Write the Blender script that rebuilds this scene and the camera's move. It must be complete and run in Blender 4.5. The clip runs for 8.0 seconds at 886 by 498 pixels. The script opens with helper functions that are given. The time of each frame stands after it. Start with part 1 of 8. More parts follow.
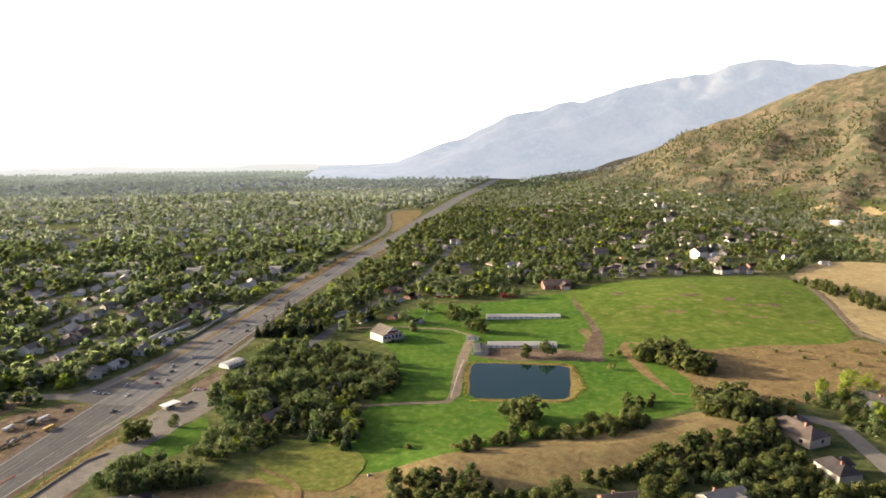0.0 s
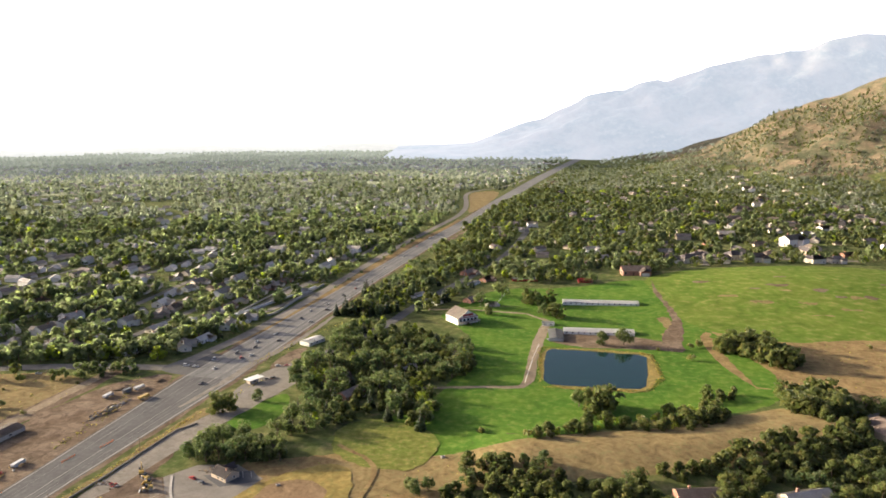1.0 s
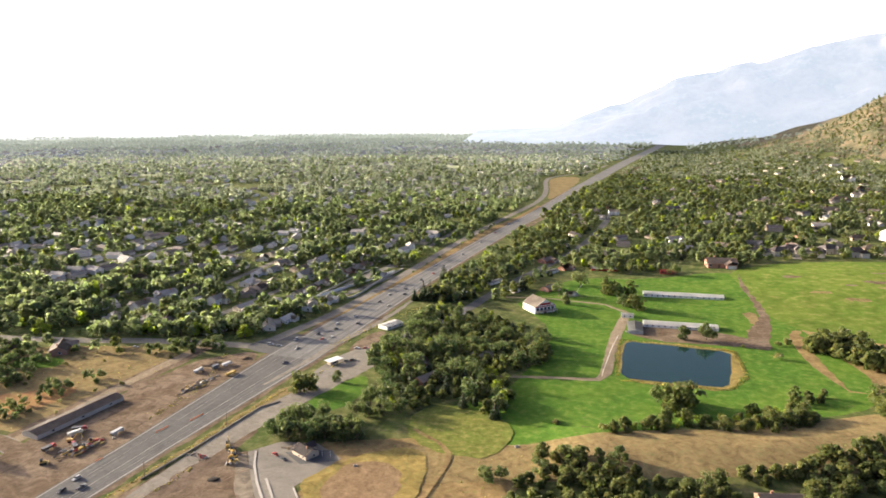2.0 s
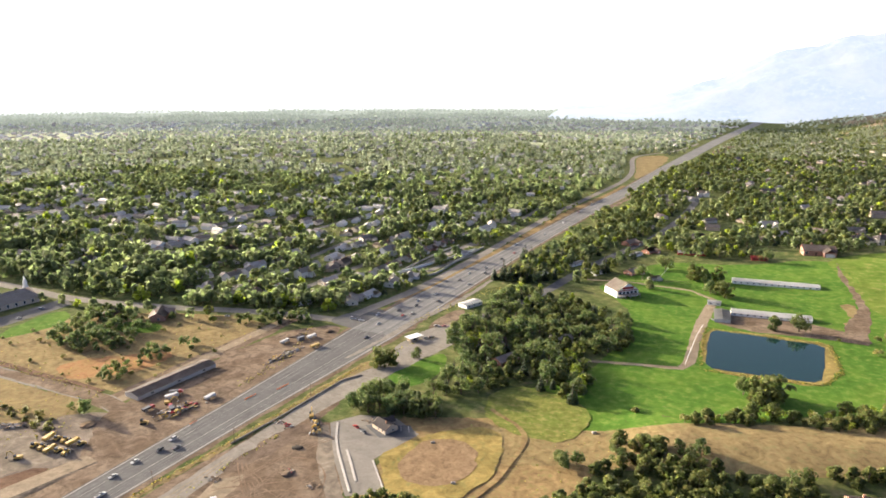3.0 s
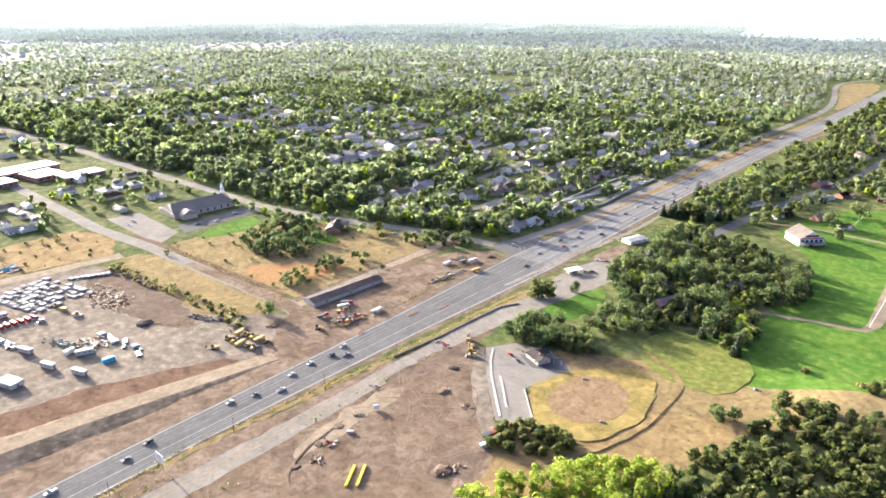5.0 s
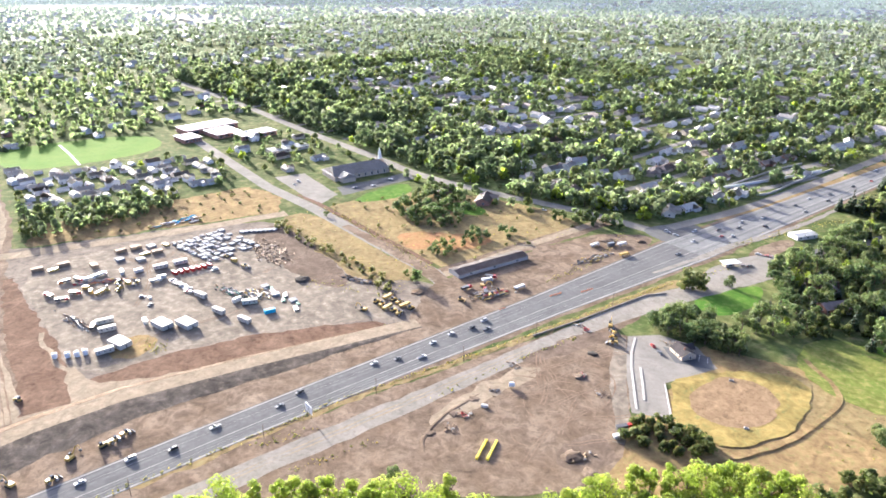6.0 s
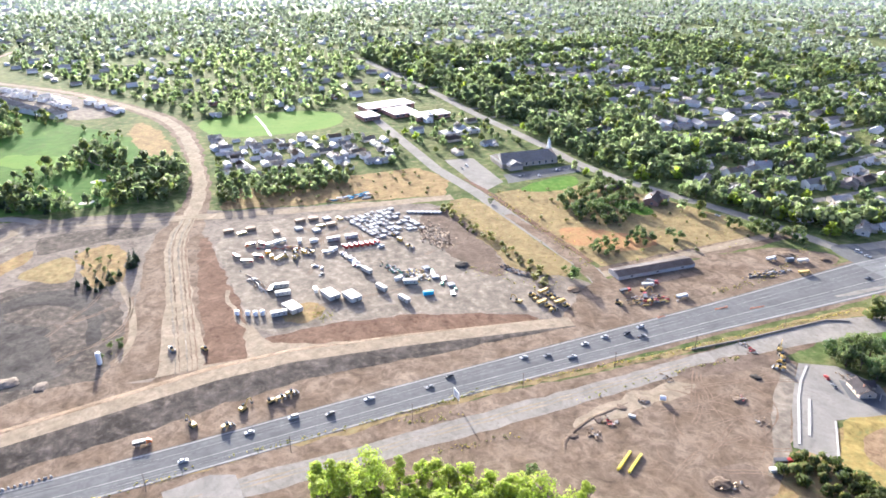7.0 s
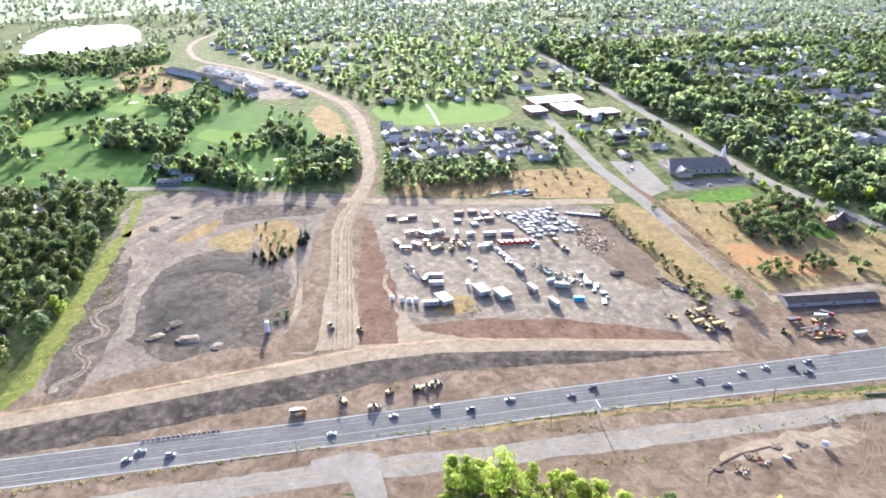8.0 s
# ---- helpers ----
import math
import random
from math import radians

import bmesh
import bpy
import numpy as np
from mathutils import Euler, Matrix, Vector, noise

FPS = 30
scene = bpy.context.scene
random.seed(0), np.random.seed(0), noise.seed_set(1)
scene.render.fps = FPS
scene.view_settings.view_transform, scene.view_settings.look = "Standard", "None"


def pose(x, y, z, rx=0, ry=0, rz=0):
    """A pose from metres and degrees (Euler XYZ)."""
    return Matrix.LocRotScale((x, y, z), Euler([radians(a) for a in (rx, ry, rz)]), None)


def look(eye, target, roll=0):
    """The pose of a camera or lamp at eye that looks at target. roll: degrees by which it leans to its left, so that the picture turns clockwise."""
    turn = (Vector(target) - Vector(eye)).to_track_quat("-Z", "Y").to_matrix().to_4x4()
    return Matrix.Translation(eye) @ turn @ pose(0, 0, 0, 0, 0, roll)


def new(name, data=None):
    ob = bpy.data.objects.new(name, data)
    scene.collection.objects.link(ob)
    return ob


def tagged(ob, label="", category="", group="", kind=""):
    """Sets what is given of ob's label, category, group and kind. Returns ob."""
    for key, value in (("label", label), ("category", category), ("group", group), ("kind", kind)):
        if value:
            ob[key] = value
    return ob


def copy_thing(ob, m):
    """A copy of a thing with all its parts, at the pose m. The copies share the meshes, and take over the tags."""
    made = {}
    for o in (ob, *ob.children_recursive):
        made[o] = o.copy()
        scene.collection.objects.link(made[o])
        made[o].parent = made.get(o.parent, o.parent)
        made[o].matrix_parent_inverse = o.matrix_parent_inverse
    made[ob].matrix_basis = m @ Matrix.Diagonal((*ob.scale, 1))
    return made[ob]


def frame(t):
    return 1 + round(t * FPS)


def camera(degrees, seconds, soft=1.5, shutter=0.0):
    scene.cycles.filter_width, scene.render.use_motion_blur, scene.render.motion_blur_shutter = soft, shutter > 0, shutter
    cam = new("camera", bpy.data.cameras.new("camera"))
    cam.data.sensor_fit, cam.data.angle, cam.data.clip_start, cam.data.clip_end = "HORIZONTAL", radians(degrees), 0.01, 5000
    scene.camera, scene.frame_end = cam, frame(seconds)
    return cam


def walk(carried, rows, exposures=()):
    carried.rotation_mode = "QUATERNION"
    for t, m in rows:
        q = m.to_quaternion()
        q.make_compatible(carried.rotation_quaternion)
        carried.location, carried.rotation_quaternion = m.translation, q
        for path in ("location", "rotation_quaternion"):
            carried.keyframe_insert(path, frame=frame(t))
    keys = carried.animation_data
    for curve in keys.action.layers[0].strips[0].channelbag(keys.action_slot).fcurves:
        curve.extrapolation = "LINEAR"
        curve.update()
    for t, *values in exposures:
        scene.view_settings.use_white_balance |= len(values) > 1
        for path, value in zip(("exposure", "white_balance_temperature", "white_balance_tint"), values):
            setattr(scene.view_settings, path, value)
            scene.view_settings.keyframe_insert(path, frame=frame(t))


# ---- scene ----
cam = camera(63.94, 8.0, soft=1.7)
# seconds, place, heading to the left of +y, pitch, lean
ROWS = [
    (0, -0.00, 0.00, 188.16, 0.003, -8.687, 0.140),
    (0.5, -0.11, -0.37, 190.02, 3.276, -9.511, 0.093),
    (1, -0.27, -0.70, 191.89, 6.241, -10.295, 0.126),
    (1.5, -0.48, -0.96, 193.77, 9.361, -11.020, 0.091),
    (3, -1.36, -1.57, 199.49, 19.272, -13.596, -0.008),
    (3.5, -1.63, -1.67, 201.59, 22.572, -15.424, 0.053),
    (4, -1.92, -1.83, 203.98, 25.765, -17.057, 0.044),
    (5.5, -2.94, -2.43, 212.54, 38.146, -22.030, 0.022),
    (6, -3.24, -2.53, 216.04, 45.410, -22.906, 0.102),
    (6.5, -3.48, -2.63, 219.91, 52.505, -23.890, 0.206),
    (7, -3.73, -2.72, 223.97, 59.387, -24.366, 0.271),
    (7.5, -4.03, -2.76, 228.06, 66.293, -24.848, 0.368),
    (8, -4.46, -2.78, 232.08, 73.026, -25.242, 0.546),
]
EXPOSURES = [(0.0, 1.42, 6500, 11), (1.5, 1.7, 6400, 11), (3.0, 1.96, 6250, 11), (4.0, 2.16, 6000, 12), (5.5, 2.56, 5450, 13), (6.5, 2.54, 5250, 13), (8.0, 2.48, 5080, 12)]
walk(cam, [(t, pose(x, y, z, 90 + pitch, 0, yaw) @ pose(0, 0, 0, 0, 0, -lean)) for t, x, y, z, yaw, pitch, lean in ROWS], EXPOSURES)
K = 1.4        # the plan below is drawn at 1 : 1.4; its last lines bring it to true metres
TREE = 1.2     # size of the model trees

# ---- light ----
SUN_AZ, SUN_EL = radians(-78.0), radians(13.5)   # clockwise from +y
world = bpy.data.worlds.new("world")
scene.world = world
world.use_nodes = True
wn = world.node_tree.nodes
sky = wn.new("ShaderNodeTexSky")
sky.sky_type = "NISHITA"
sky.sun_disc = False
sky.sun_elevation, sky.sun_rotation = SUN_EL, SUN_AZ
sky.altitude, sky.air_density, sky.dust_density, sky.ozone_density = 1400, 0.25, 9.0, 0.3
bg = wn["Background"]
bg.inputs["Strength"].default_value = 0.145
world.node_tree.links.new(sky.outputs["Color"], bg.inputs["Color"])
sun = new("sun", bpy.data.lights.new("sun", "SUN"))
sun.data.energy, sun.data.angle, sun.data.color = 4.2, radians(1.0), (1.0, 0.83, 0.57)
sun.matrix_world = look((0, 0, 300), Vector((0, 0, 300)) - Vector((math.sin(SUN_AZ) * math.cos(SUN_EL), math.cos(SUN_AZ) * math.cos(SUN_EL), math.sin(SUN_EL))))


# ---- materials ----
def node(nt, kind, **inputs):
    n = nt.nodes.new(kind)
    for k, v in inputs.items():
        n.inputs[k.replace("_", " ")].default_value = v
    return n


def surface(name, a, b, c=None, big=30.0, small=2.0, rough=0.85, bump=0.3, metal=0.0, vary=0.0, sheen=0.0, spec=0.3, island=0.0, grain=0.25, leaf=0.0, mottle=0.0):
    """Two or three colours mixed by noise at a big and a small size in metres, with mottling between them, grain, relief, and change from thing to thing."""
    m = bpy.data.materials.new(name)
    m.use_nodes = True
    nt = m.node_tree
    link = nt.links.new
    p = nt.nodes["Principled BSDF"]
    geo = nt.nodes.new("ShaderNodeNewGeometry")
    n1 = node(nt, "ShaderNodeTexNoise", Scale=1.0 / big, Detail=4.0, Roughness=0.6)
    n2 = node(nt, "ShaderNodeTexNoise", Scale=1.0 / small, Detail=5.0, Roughness=0.65)
    link(geo.outputs["Position"], n1.inputs["Vector"])
    link(geo.outputs["Position"], n2.inputs["Vector"])
    r1 = node(nt, "ShaderNodeMapRange", From_Min=0.38, From_Max=0.62)
    link(n1.outputs["Fac"], r1.inputs["Value"])
    mix = nt.nodes.new("ShaderNodeMix")
    mix.data_type = "RGBA"
    link(r1.outputs["Result"], mix.inputs["Factor"])
    mix.inputs["A"].default_value = (*a, 1)
    mix.inputs["B"].default_value = (*b, 1)
    out = mix.outputs["Result"]
    if c:
        r2 = node(nt, "ShaderNodeMapRange", From_Min=0.5, From_Max=0.68)
        link(n2.outputs["Fac"], r2.inputs["Value"])
        mc = nt.nodes.new("ShaderNodeMix")
        mc.data_type = "RGBA"
        link(r2.outputs["Result"], mc.inputs["Factor"])
        link(out, mc.inputs["A"])
        mc.inputs["B"].default_value = (*c, 1)
        out = mc.outputs["Result"]
    hsv = nt.nodes.new("ShaderNodeHueSaturation")
    link(out, hsv.inputs["Color"])
    rg = node(nt, "ShaderNodeMapRange", From_Min=0.25, From_Max=0.75, To_Min=1.0 - grain, To_Max=1.0 + grain)
    link(n2.outputs["Fac"], rg.inputs["Value"])
    value = rg.outputs["Result"]
    if mottle:
        n3 = node(nt, "ShaderNodeTexNoise", Scale=1.0 / math.sqrt(big * small), Detail=6.0, Roughness=0.7, Distortion=1.2)
        link(geo.outputs["Position"], n3.inputs["Vector"])
        rm = node(nt, "ShaderNodeMapRange", From_Min=0.3, From_Max=0.7, To_Min=1.0 - mottle, To_Max=1.0 + mottle)
        link(n3.outputs["Fac"], rm.inputs["Value"])
        mm_ = nt.nodes.new("ShaderNodeMath")
        mm_.operation = "MULTIPLY"
        link(value, mm_.inputs[0])
        link(rm.outputs["Result"], mm_.inputs[1])
        value = mm_.outputs["Value"]
    if vary or island:
        if vary:
            info = nt.nodes.new("ShaderNodeObjectInfo")
            rand = info.outputs["Random"]
        else:
            rand = geo.outputs["Random Per Island"]
        k = vary or island
        rv = node(nt, "ShaderNodeMapRange", To_Min=1.0 - k, To_Max=1.0 + k)
        link(rand, rv.inputs["Value"])
        mul = nt.nodes.new("ShaderNodeMath")
        mul.operation = "MULTIPLY"
        link(value, mul.inputs[0])
        link(rv.outputs["Result"], mul.inputs[1])
        value = mul.outputs["Value"]
    link(value, hsv.inputs["Value"])
    link(hsv.outputs["Color"], p.inputs["Base Color"])
    p.inputs["Roughness"].default_value = rough
    p.inputs["Metallic"].default_value = metal
    p.inputs["Specular IOR Level"].default_value = spec
    # sheen pales surfaces at grazing angles, used in place of haze
    if sheen:
        p.inputs["Sheen Weight"].default_value = sheen
        p.inputs["Sheen Roughness"].default_value = 0.35
        if leaf:
            p.inputs["Sheen Tint"].default_value = (0.80, 0.84, 0.58, 1)
    if bump:
        bp = node(nt, "ShaderNodeBump", Strength=bump, Distance=small * 0.15)
        link(n2.outputs["Fac"], bp.inputs["Height"])
        link(bp.outputs["Normal"], p.inputs["Normal"])
    if leaf:
        tr = nt.nodes.new("ShaderNodeBsdfTranslucent")
        warm = nt.nodes.new("ShaderNodeMix")
        warm.data_type, warm.blend_type = "RGBA", "MULTIPLY"
        warm.inputs["Factor"].default_value = 1.0
        link(hsv.outputs["Color"], warm.inputs["A"])
        warm.inputs["B"].default_value = (1.72, 1.93, 1.6, 1)
        link(warm.outputs["Result"], tr.inputs["Color"])
        ms = nt.nodes.new("ShaderNodeMixShader")
        ms.inputs["Fac"].default_value = leaf
        link(p.outputs["BSDF"], ms.inputs[1])
        link(tr.outputs["BSDF"], ms.inputs[2])
        link(ms.outputs["Shader"], nt.nodes["Material Output"].inputs["Surface"])
    return m


def paint(name, rgb, rough=0.5, metal=0.0, vary=0.0, grain=0.12, spec=0.4, small=0.8):
    return surface(name, rgb, tuple(v * 0.85 for v in rgb), big=6.0, small=small, rough=rough, metal=metal, vary=vary, grain=grain, bump=0.0, spec=spec)


M_ground = surface("valley_soil_and_grass", (0.105, 0.115, 0.042), (0.075, 0.10, 0.032), (0.14, 0.125, 0.06), big=45, small=9, grain=0.4, bump=0.5, rough=1.0, spec=0.02, mottle=0.35)
M_hill = surface("dry_hillside_grass", (0.20, 0.152, 0.102), (0.078, 0.084, 0.048), (0.06, 0.068, 0.04), big=52, small=8, grain=0.45, bump=0.5, rough=1.0, spec=0.02, mottle=0.5)
# the distance, in five depths, with haze painted in as paler colour and glow
M_depths = [surface("far_hazed_leaves_%d" % k, (0.10 + 0.012 * k, 0.125 + 0.01 * k, 0.06 + 0.012 * k), (0.13 + 0.012 * k, 0.15 + 0.01 * k, 0.075 + 0.012 * k), (0.15 + 0.01 * k, 0.15 + 0.008 * k, 0.09 + 0.012 * k), big=130, small=30, grain=0.2, bump=0, island=0.14, leaf=0.4, sheen=0.3, spec=0.03) for k in range(5)]
# far leaves, paled and greyed to paint haze into their colour
M_midhaze = surface("hazy_green_leaves", (0.126, 0.142, 0.104), (0.188, 0.198, 0.148), (0.196, 0.196, 0.152), big=110, small=18, grain=0.22, bump=0, island=0.16, leaf=0.47, sheen=0.2, spec=0.06)
# suburb and mid-distance leaves, lightened the same way for haze
M_hazeleaf = surface("haze_paled_leaves", (0.092, 0.119, 0.055), (0.161, 0.183, 0.083), (0.183, 0.186, 0.097), big=55, small=9, rough=0.8, grain=0.22, bump=0, island=0.16, leaf=0.5, sheen=0.1, spec=0.08)
# glow that grows with distance, standing in for haze in the air
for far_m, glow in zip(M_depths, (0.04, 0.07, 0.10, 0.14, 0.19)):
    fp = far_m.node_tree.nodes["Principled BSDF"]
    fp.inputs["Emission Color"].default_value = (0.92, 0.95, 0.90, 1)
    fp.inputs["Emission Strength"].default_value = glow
M_mount = surface("far_hazed_mountain_rock", (0.19, 0.155, 0.135), (0.08, 0.09, 0.085), (0.14, 0.125, 0.112), big=260, small=40, grain=0.2, bump=0.4)
M_asphalt = surface("worn_asphalt", (0.113, 0.111, 0.107), (0.135, 0.132, 0.127), (0.0972, 0.0954, 0.0927), big=26, small=4, grain=0.18, bump=0.1, rough=1.0, spec=0.02, mottle=0.15)
M_oldroad = surface("old_pale_asphalt", (0.19, 0.175, 0.152), (0.235, 0.215, 0.185), (0.155, 0.143, 0.125), big=25, small=4, grain=0.2, bump=0.1, rough=1.0, spec=0.02, mottle=0.15)
M_newasphalt = surface("new_dark_asphalt", (0.09, 0.09, 0.095), (0.12, 0.12, 0.12), big=20, small=2, grain=0.15, bump=0.1, rough=1.0, spec=0.02)
M_gravel = surface("tan_road_gravel", (0.224, 0.18, 0.125), (0.273, 0.222, 0.158), (0.172, 0.136, 0.0968), big=18, small=3, grain=0.32, bump=0.4, rough=1.0, spec=0.02, mottle=0.28)
M_yard = surface("packed_yard_gravel", (0.202, 0.17, 0.131), (0.163, 0.138, 0.107), (0.232, 0.198, 0.155), big=30, small=6, grain=0.3, bump=0.3, rough=1.0, spec=0.02, mottle=0.28)
M_dirt = surface("reddish_dirt", (0.131, 0.0955, 0.0645), (0.191, 0.146, 0.105), (0.0929, 0.0688, 0.0482), big=22, small=5, grain=0.42, bump=0.6, rough=1.0, spec=0.02, mottle=0.45)
M_works = surface("grey_brown_graded_earth", (0.155, 0.129, 0.103), (0.202, 0.168, 0.133), (0.116, 0.098, 0.08), big=24, small=5, grain=0.38, bump=0.5, rough=1.0, spec=0.02, mottle=0.4)
M_dirtdark = surface("dark_moist_soil", (0.115, 0.086, 0.063), (0.16, 0.122, 0.09), (0.085, 0.064, 0.048), big=20, small=4, grain=0.3, bump=0.6, rough=1.0, spec=0.02, mottle=0.35)
M_pit = surface("grey_crushed_stone", (0.052, 0.047, 0.041), (0.095, 0.084, 0.071), (0.04, 0.036, 0.032), big=34, small=5, grain=0.4, bump=0.6, rough=1.0, spec=0.02, mottle=0.5)
M_lawn = surface("green_meadow_grass", (0.062, 0.135, 0.02), (0.09, 0.16, 0.024), (0.12, 0.16, 0.035), big=38, small=6, grain=0.25, bump=0.4, rough=1.0, spec=0.02, mottle=0.16)
M_pasture = surface("grazed_pasture_grass", (0.095, 0.152, 0.024), (0.122, 0.165, 0.03), (0.17, 0.17, 0.05), big=55, small=9, grain=0.25, bump=0.4, rough=1.0, spec=0.02, mottle=0.18)
M_golf = surface("mown_course_grass", (0.055, 0.115, 0.022), (0.085, 0.145, 0.03), (0.07, 0.105, 0.028), big=60, small=10, grain=0.2, bump=0.3, rough=1.0, spec=0.02, mottle=0.25)
M_drygrass = surface("golden_dry_grass", (0.24, 0.18, 0.085), (0.195, 0.145, 0.072), (0.135, 0.122, 0.055), big=22, small=4, grain=0.42, bump=0.6, rough=1.0, spec=0.02, mottle=0.35)
M_drygreen = surface("yellowing_grass", (0.225, 0.175, 0.06), (0.265, 0.20, 0.07), (0.145, 0.135, 0.05), big=20, small=4, grain=0.3, bump=0.6, rough=1.0, spec=0.02, mottle=0.4)
M_rough = surface("rough_olive_grass", (0.21, 0.145, 0.072), (0.255, 0.18, 0.085), (0.14, 0.125, 0.05), big=16, small=4, grain=0.35, bump=0.6, rough=1.0, spec=0.02, mottle=0.35)
M_gold = surface("pale_golden_grass", (0.44, 0.34, 0.175), (0.37, 0.28, 0.14), (0.27, 0.22, 0.11), big=26, small=5, grain=0.35, bump=0.6, rough=1.0, spec=0.02, mottle=0.3)
M_meadow = surface("thin_yellow_green_meadow", (0.125, 0.155, 0.034), (0.155, 0.165, 0.042), (0.19, 0.17, 0.06), big=18, small=4, grain=0.3, bump=0.5, rough=1.0, spec=0.02, mottle=0.25)
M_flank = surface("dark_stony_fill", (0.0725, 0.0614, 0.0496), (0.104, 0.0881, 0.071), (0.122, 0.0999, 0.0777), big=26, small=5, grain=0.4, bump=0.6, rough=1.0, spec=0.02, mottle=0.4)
M_northroad = surface("pale_worn_highway", (0.16, 0.158, 0.153), (0.185, 0.182, 0.175), (0.14, 0.138, 0.133), big=40, small=5, grain=0.15, bump=0.1, rough=1.0, spec=0.02, mottle=0.15)
M_ringsoil = surface("dry_brown_stubble", (0.20, 0.138, 0.08), (0.24, 0.168, 0.098), (0.15, 0.10, 0.06), big=9, small=2.5, grain=0.35, bump=0.6, rough=1.0, spec=0.02, mottle=0.3)
M_frontage = surface("dusty_worn_asphalt", (0.195, 0.177, 0.15), (0.232, 0.21, 0.178), (0.16, 0.146, 0.124), big=16, small=3, grain=0.28, bump=0.2, rough=1.0, spec=0.02, mottle=0.22)
M_cut = surface("dark_red_cut_soil", (0.122, 0.0765, 0.0504), (0.158, 0.104, 0.0702), (0.09, 0.0585, 0.0405), big=16, small=4, grain=0.4, bump=0.6, rough=1.0, spec=0.02, mottle=0.35)
M_track = surface("pressed_soil", (0.155, 0.11, 0.075), (0.19, 0.14, 0.098), big=10, small=2, grain=0.25, bump=0.3, rough=1.0, spec=0.02)
M_rust = surface("rusty_weeds", (0.31, 0.16, 0.08), (0.27, 0.17, 0.075), (0.22, 0.16, 0.07), big=15, small=3, grain=0.35, bump=0.6, rough=1.0, spec=0.02)
M_concrete = surface("pale_concrete", (0.33, 0.31, 0.28), (0.385, 0.36, 0.325), (0.27, 0.25, 0.225), big=9, small=2, grain=0.12, bump=0.1, sheen=0.15)
M_white = paint("worn_white_road_paint", (0.42, 0.42, 0.41), 0.6)
M_bark = surface("grey_brown_bark", (0.11, 0.08, 0.055), (0.16, 0.12, 0.09), big=3, small=0.4, grain=0.35, bump=0.6)
M_oak = surface("oak_leaves", (0.06, 0.08, 0.022), (0.09, 0.103, 0.028), (0.145, 0.122, 0.038), big=13, small=3.5, rough=0.75, grain=0.25, bump=0, sheen=0.15, island=0.16, leaf=0.4, spec=0.12)
M_bright = surface("bright_cottonwood_leaves", (0.19, 0.235, 0.026), (0.235, 0.255, 0.035), (0.15, 0.195, 0.025), big=9, small=2.5, rough=0.7, grain=0.2, bump=0, sheen=0.3, island=0.16, leaf=0.55, spec=0.12)
M_elm = surface("garden_tree_leaves", (0.058, 0.09, 0.034), (0.10, 0.122, 0.04), (0.14, 0.13, 0.05), big=17, small=4, rough=0.75, grain=0.22, bump=0, sheen=0.25, island=0.16, leaf=0.45, spec=0.12)
M_conifer = surface("conifer_needles", (0.028, 0.045, 0.022), (0.042, 0.06, 0.027), big=11, small=2, rough=0.6, grain=0.35, bump=0, island=0.15, leaf=0.12)
M_shrub = surface("dry_shrub_leaves", (0.12, 0.115, 0.03), (0.20, 0.17, 0.045), (0.09, 0.10, 0.03), big=8, small=2, rough=0.6, grain=0.35, bump=0, sheen=0.35, island=0.3, leaf=0.4)
M_weed = surface("yellow_roadside_weeds", (0.32, 0.26, 0.05), (0.22, 0.22, 0.05), (0.14, 0.17, 0.04), big=9, small=1.5, rough=0.6, grain=0.35, bump=0, sheen=0.35, island=0.3, leaf=0.35)
M_reed = surface("golden_reeds", (0.42, 0.31, 0.06), (0.32, 0.26, 0.055), big=9, small=1.5, rough=0.6, grain=0.35, bump=0, sheen=0.35, island=0.3, leaf=0.5)


# ---- mesh helpers ----
def part(name, bm, material, parent=None, label=""):
    me = bpy.data.meshes.new(name)
    bm.to_mesh(me)
    bm.free()
    for mm in material if isinstance(material, (list, tuple)) else [material]:
        me.materials.append(mm)
    ob = new(name, me)
    ob.parent = parent
    if label:
        ob["label"] = label
    return ob


def box(bm, cx, cy, cz, sx, sy, sz, rz=0.0, taper=1.0):
    """A box by its centre and size; taper shrinks its top."""
    made = bmesh.ops.create_cube(bm, size=1.0)["verts"]
    c, s = math.cos(rz), math.sin(rz)
    for v in made:
        k = taper if v.co.z > 0 else 1.0
        x, y = v.co.x * sx * k, v.co.y * sy * k
        v.co = (cx + c * x - s * y, cy + s * x + c * y, cz + v.co.z * sz)
    return made


def tube(bm, a, b, r1, r2=None, sides=8):
    """A tapered cylinder from a to b."""
    a, b = Vector(a), Vector(b)
    turn = (b - a).to_track_quat("Z", "Y").to_matrix().to_4x4()
    bmesh.ops.create_cone(bm, cap_ends=True, segments=sides, radius1=r1, radius2=r1 if r2 is None else r2, depth=(b - a).length, matrix=Matrix.Translation((a + b) / 2) @ turn)


def prism(bm, outline, y0, y1):
    """An outline in the x-z plane, carried from y0 to y1."""
    f = [bm.verts.new((x, y0, z)) for x, z in outline]
    g = [bm.verts.new((x, y1, z)) for x, z in outline]
    n = len(outline)
    bm.faces.new(f)
    bm.faces.new(g[::-1])
    for i in range(n):
        bm.faces.new((f[(i + 1) % n], f[i], g[i], g[(i + 1) % n]))
    bmesh.ops.recalc_face_normals(bm, faces=bm.faces)


def inside(x, y, poly):
    hit, n = False, len(poly)
    for i in range(n):
        x1, y1 = poly[i]
        x2, y2 = poly[i - 1]
        if (y1 > y) != (y2 > y) and x < (x2 - x1) * (y - y1) / (y2 - y1) + x1:
            hit = not hit
    return hit


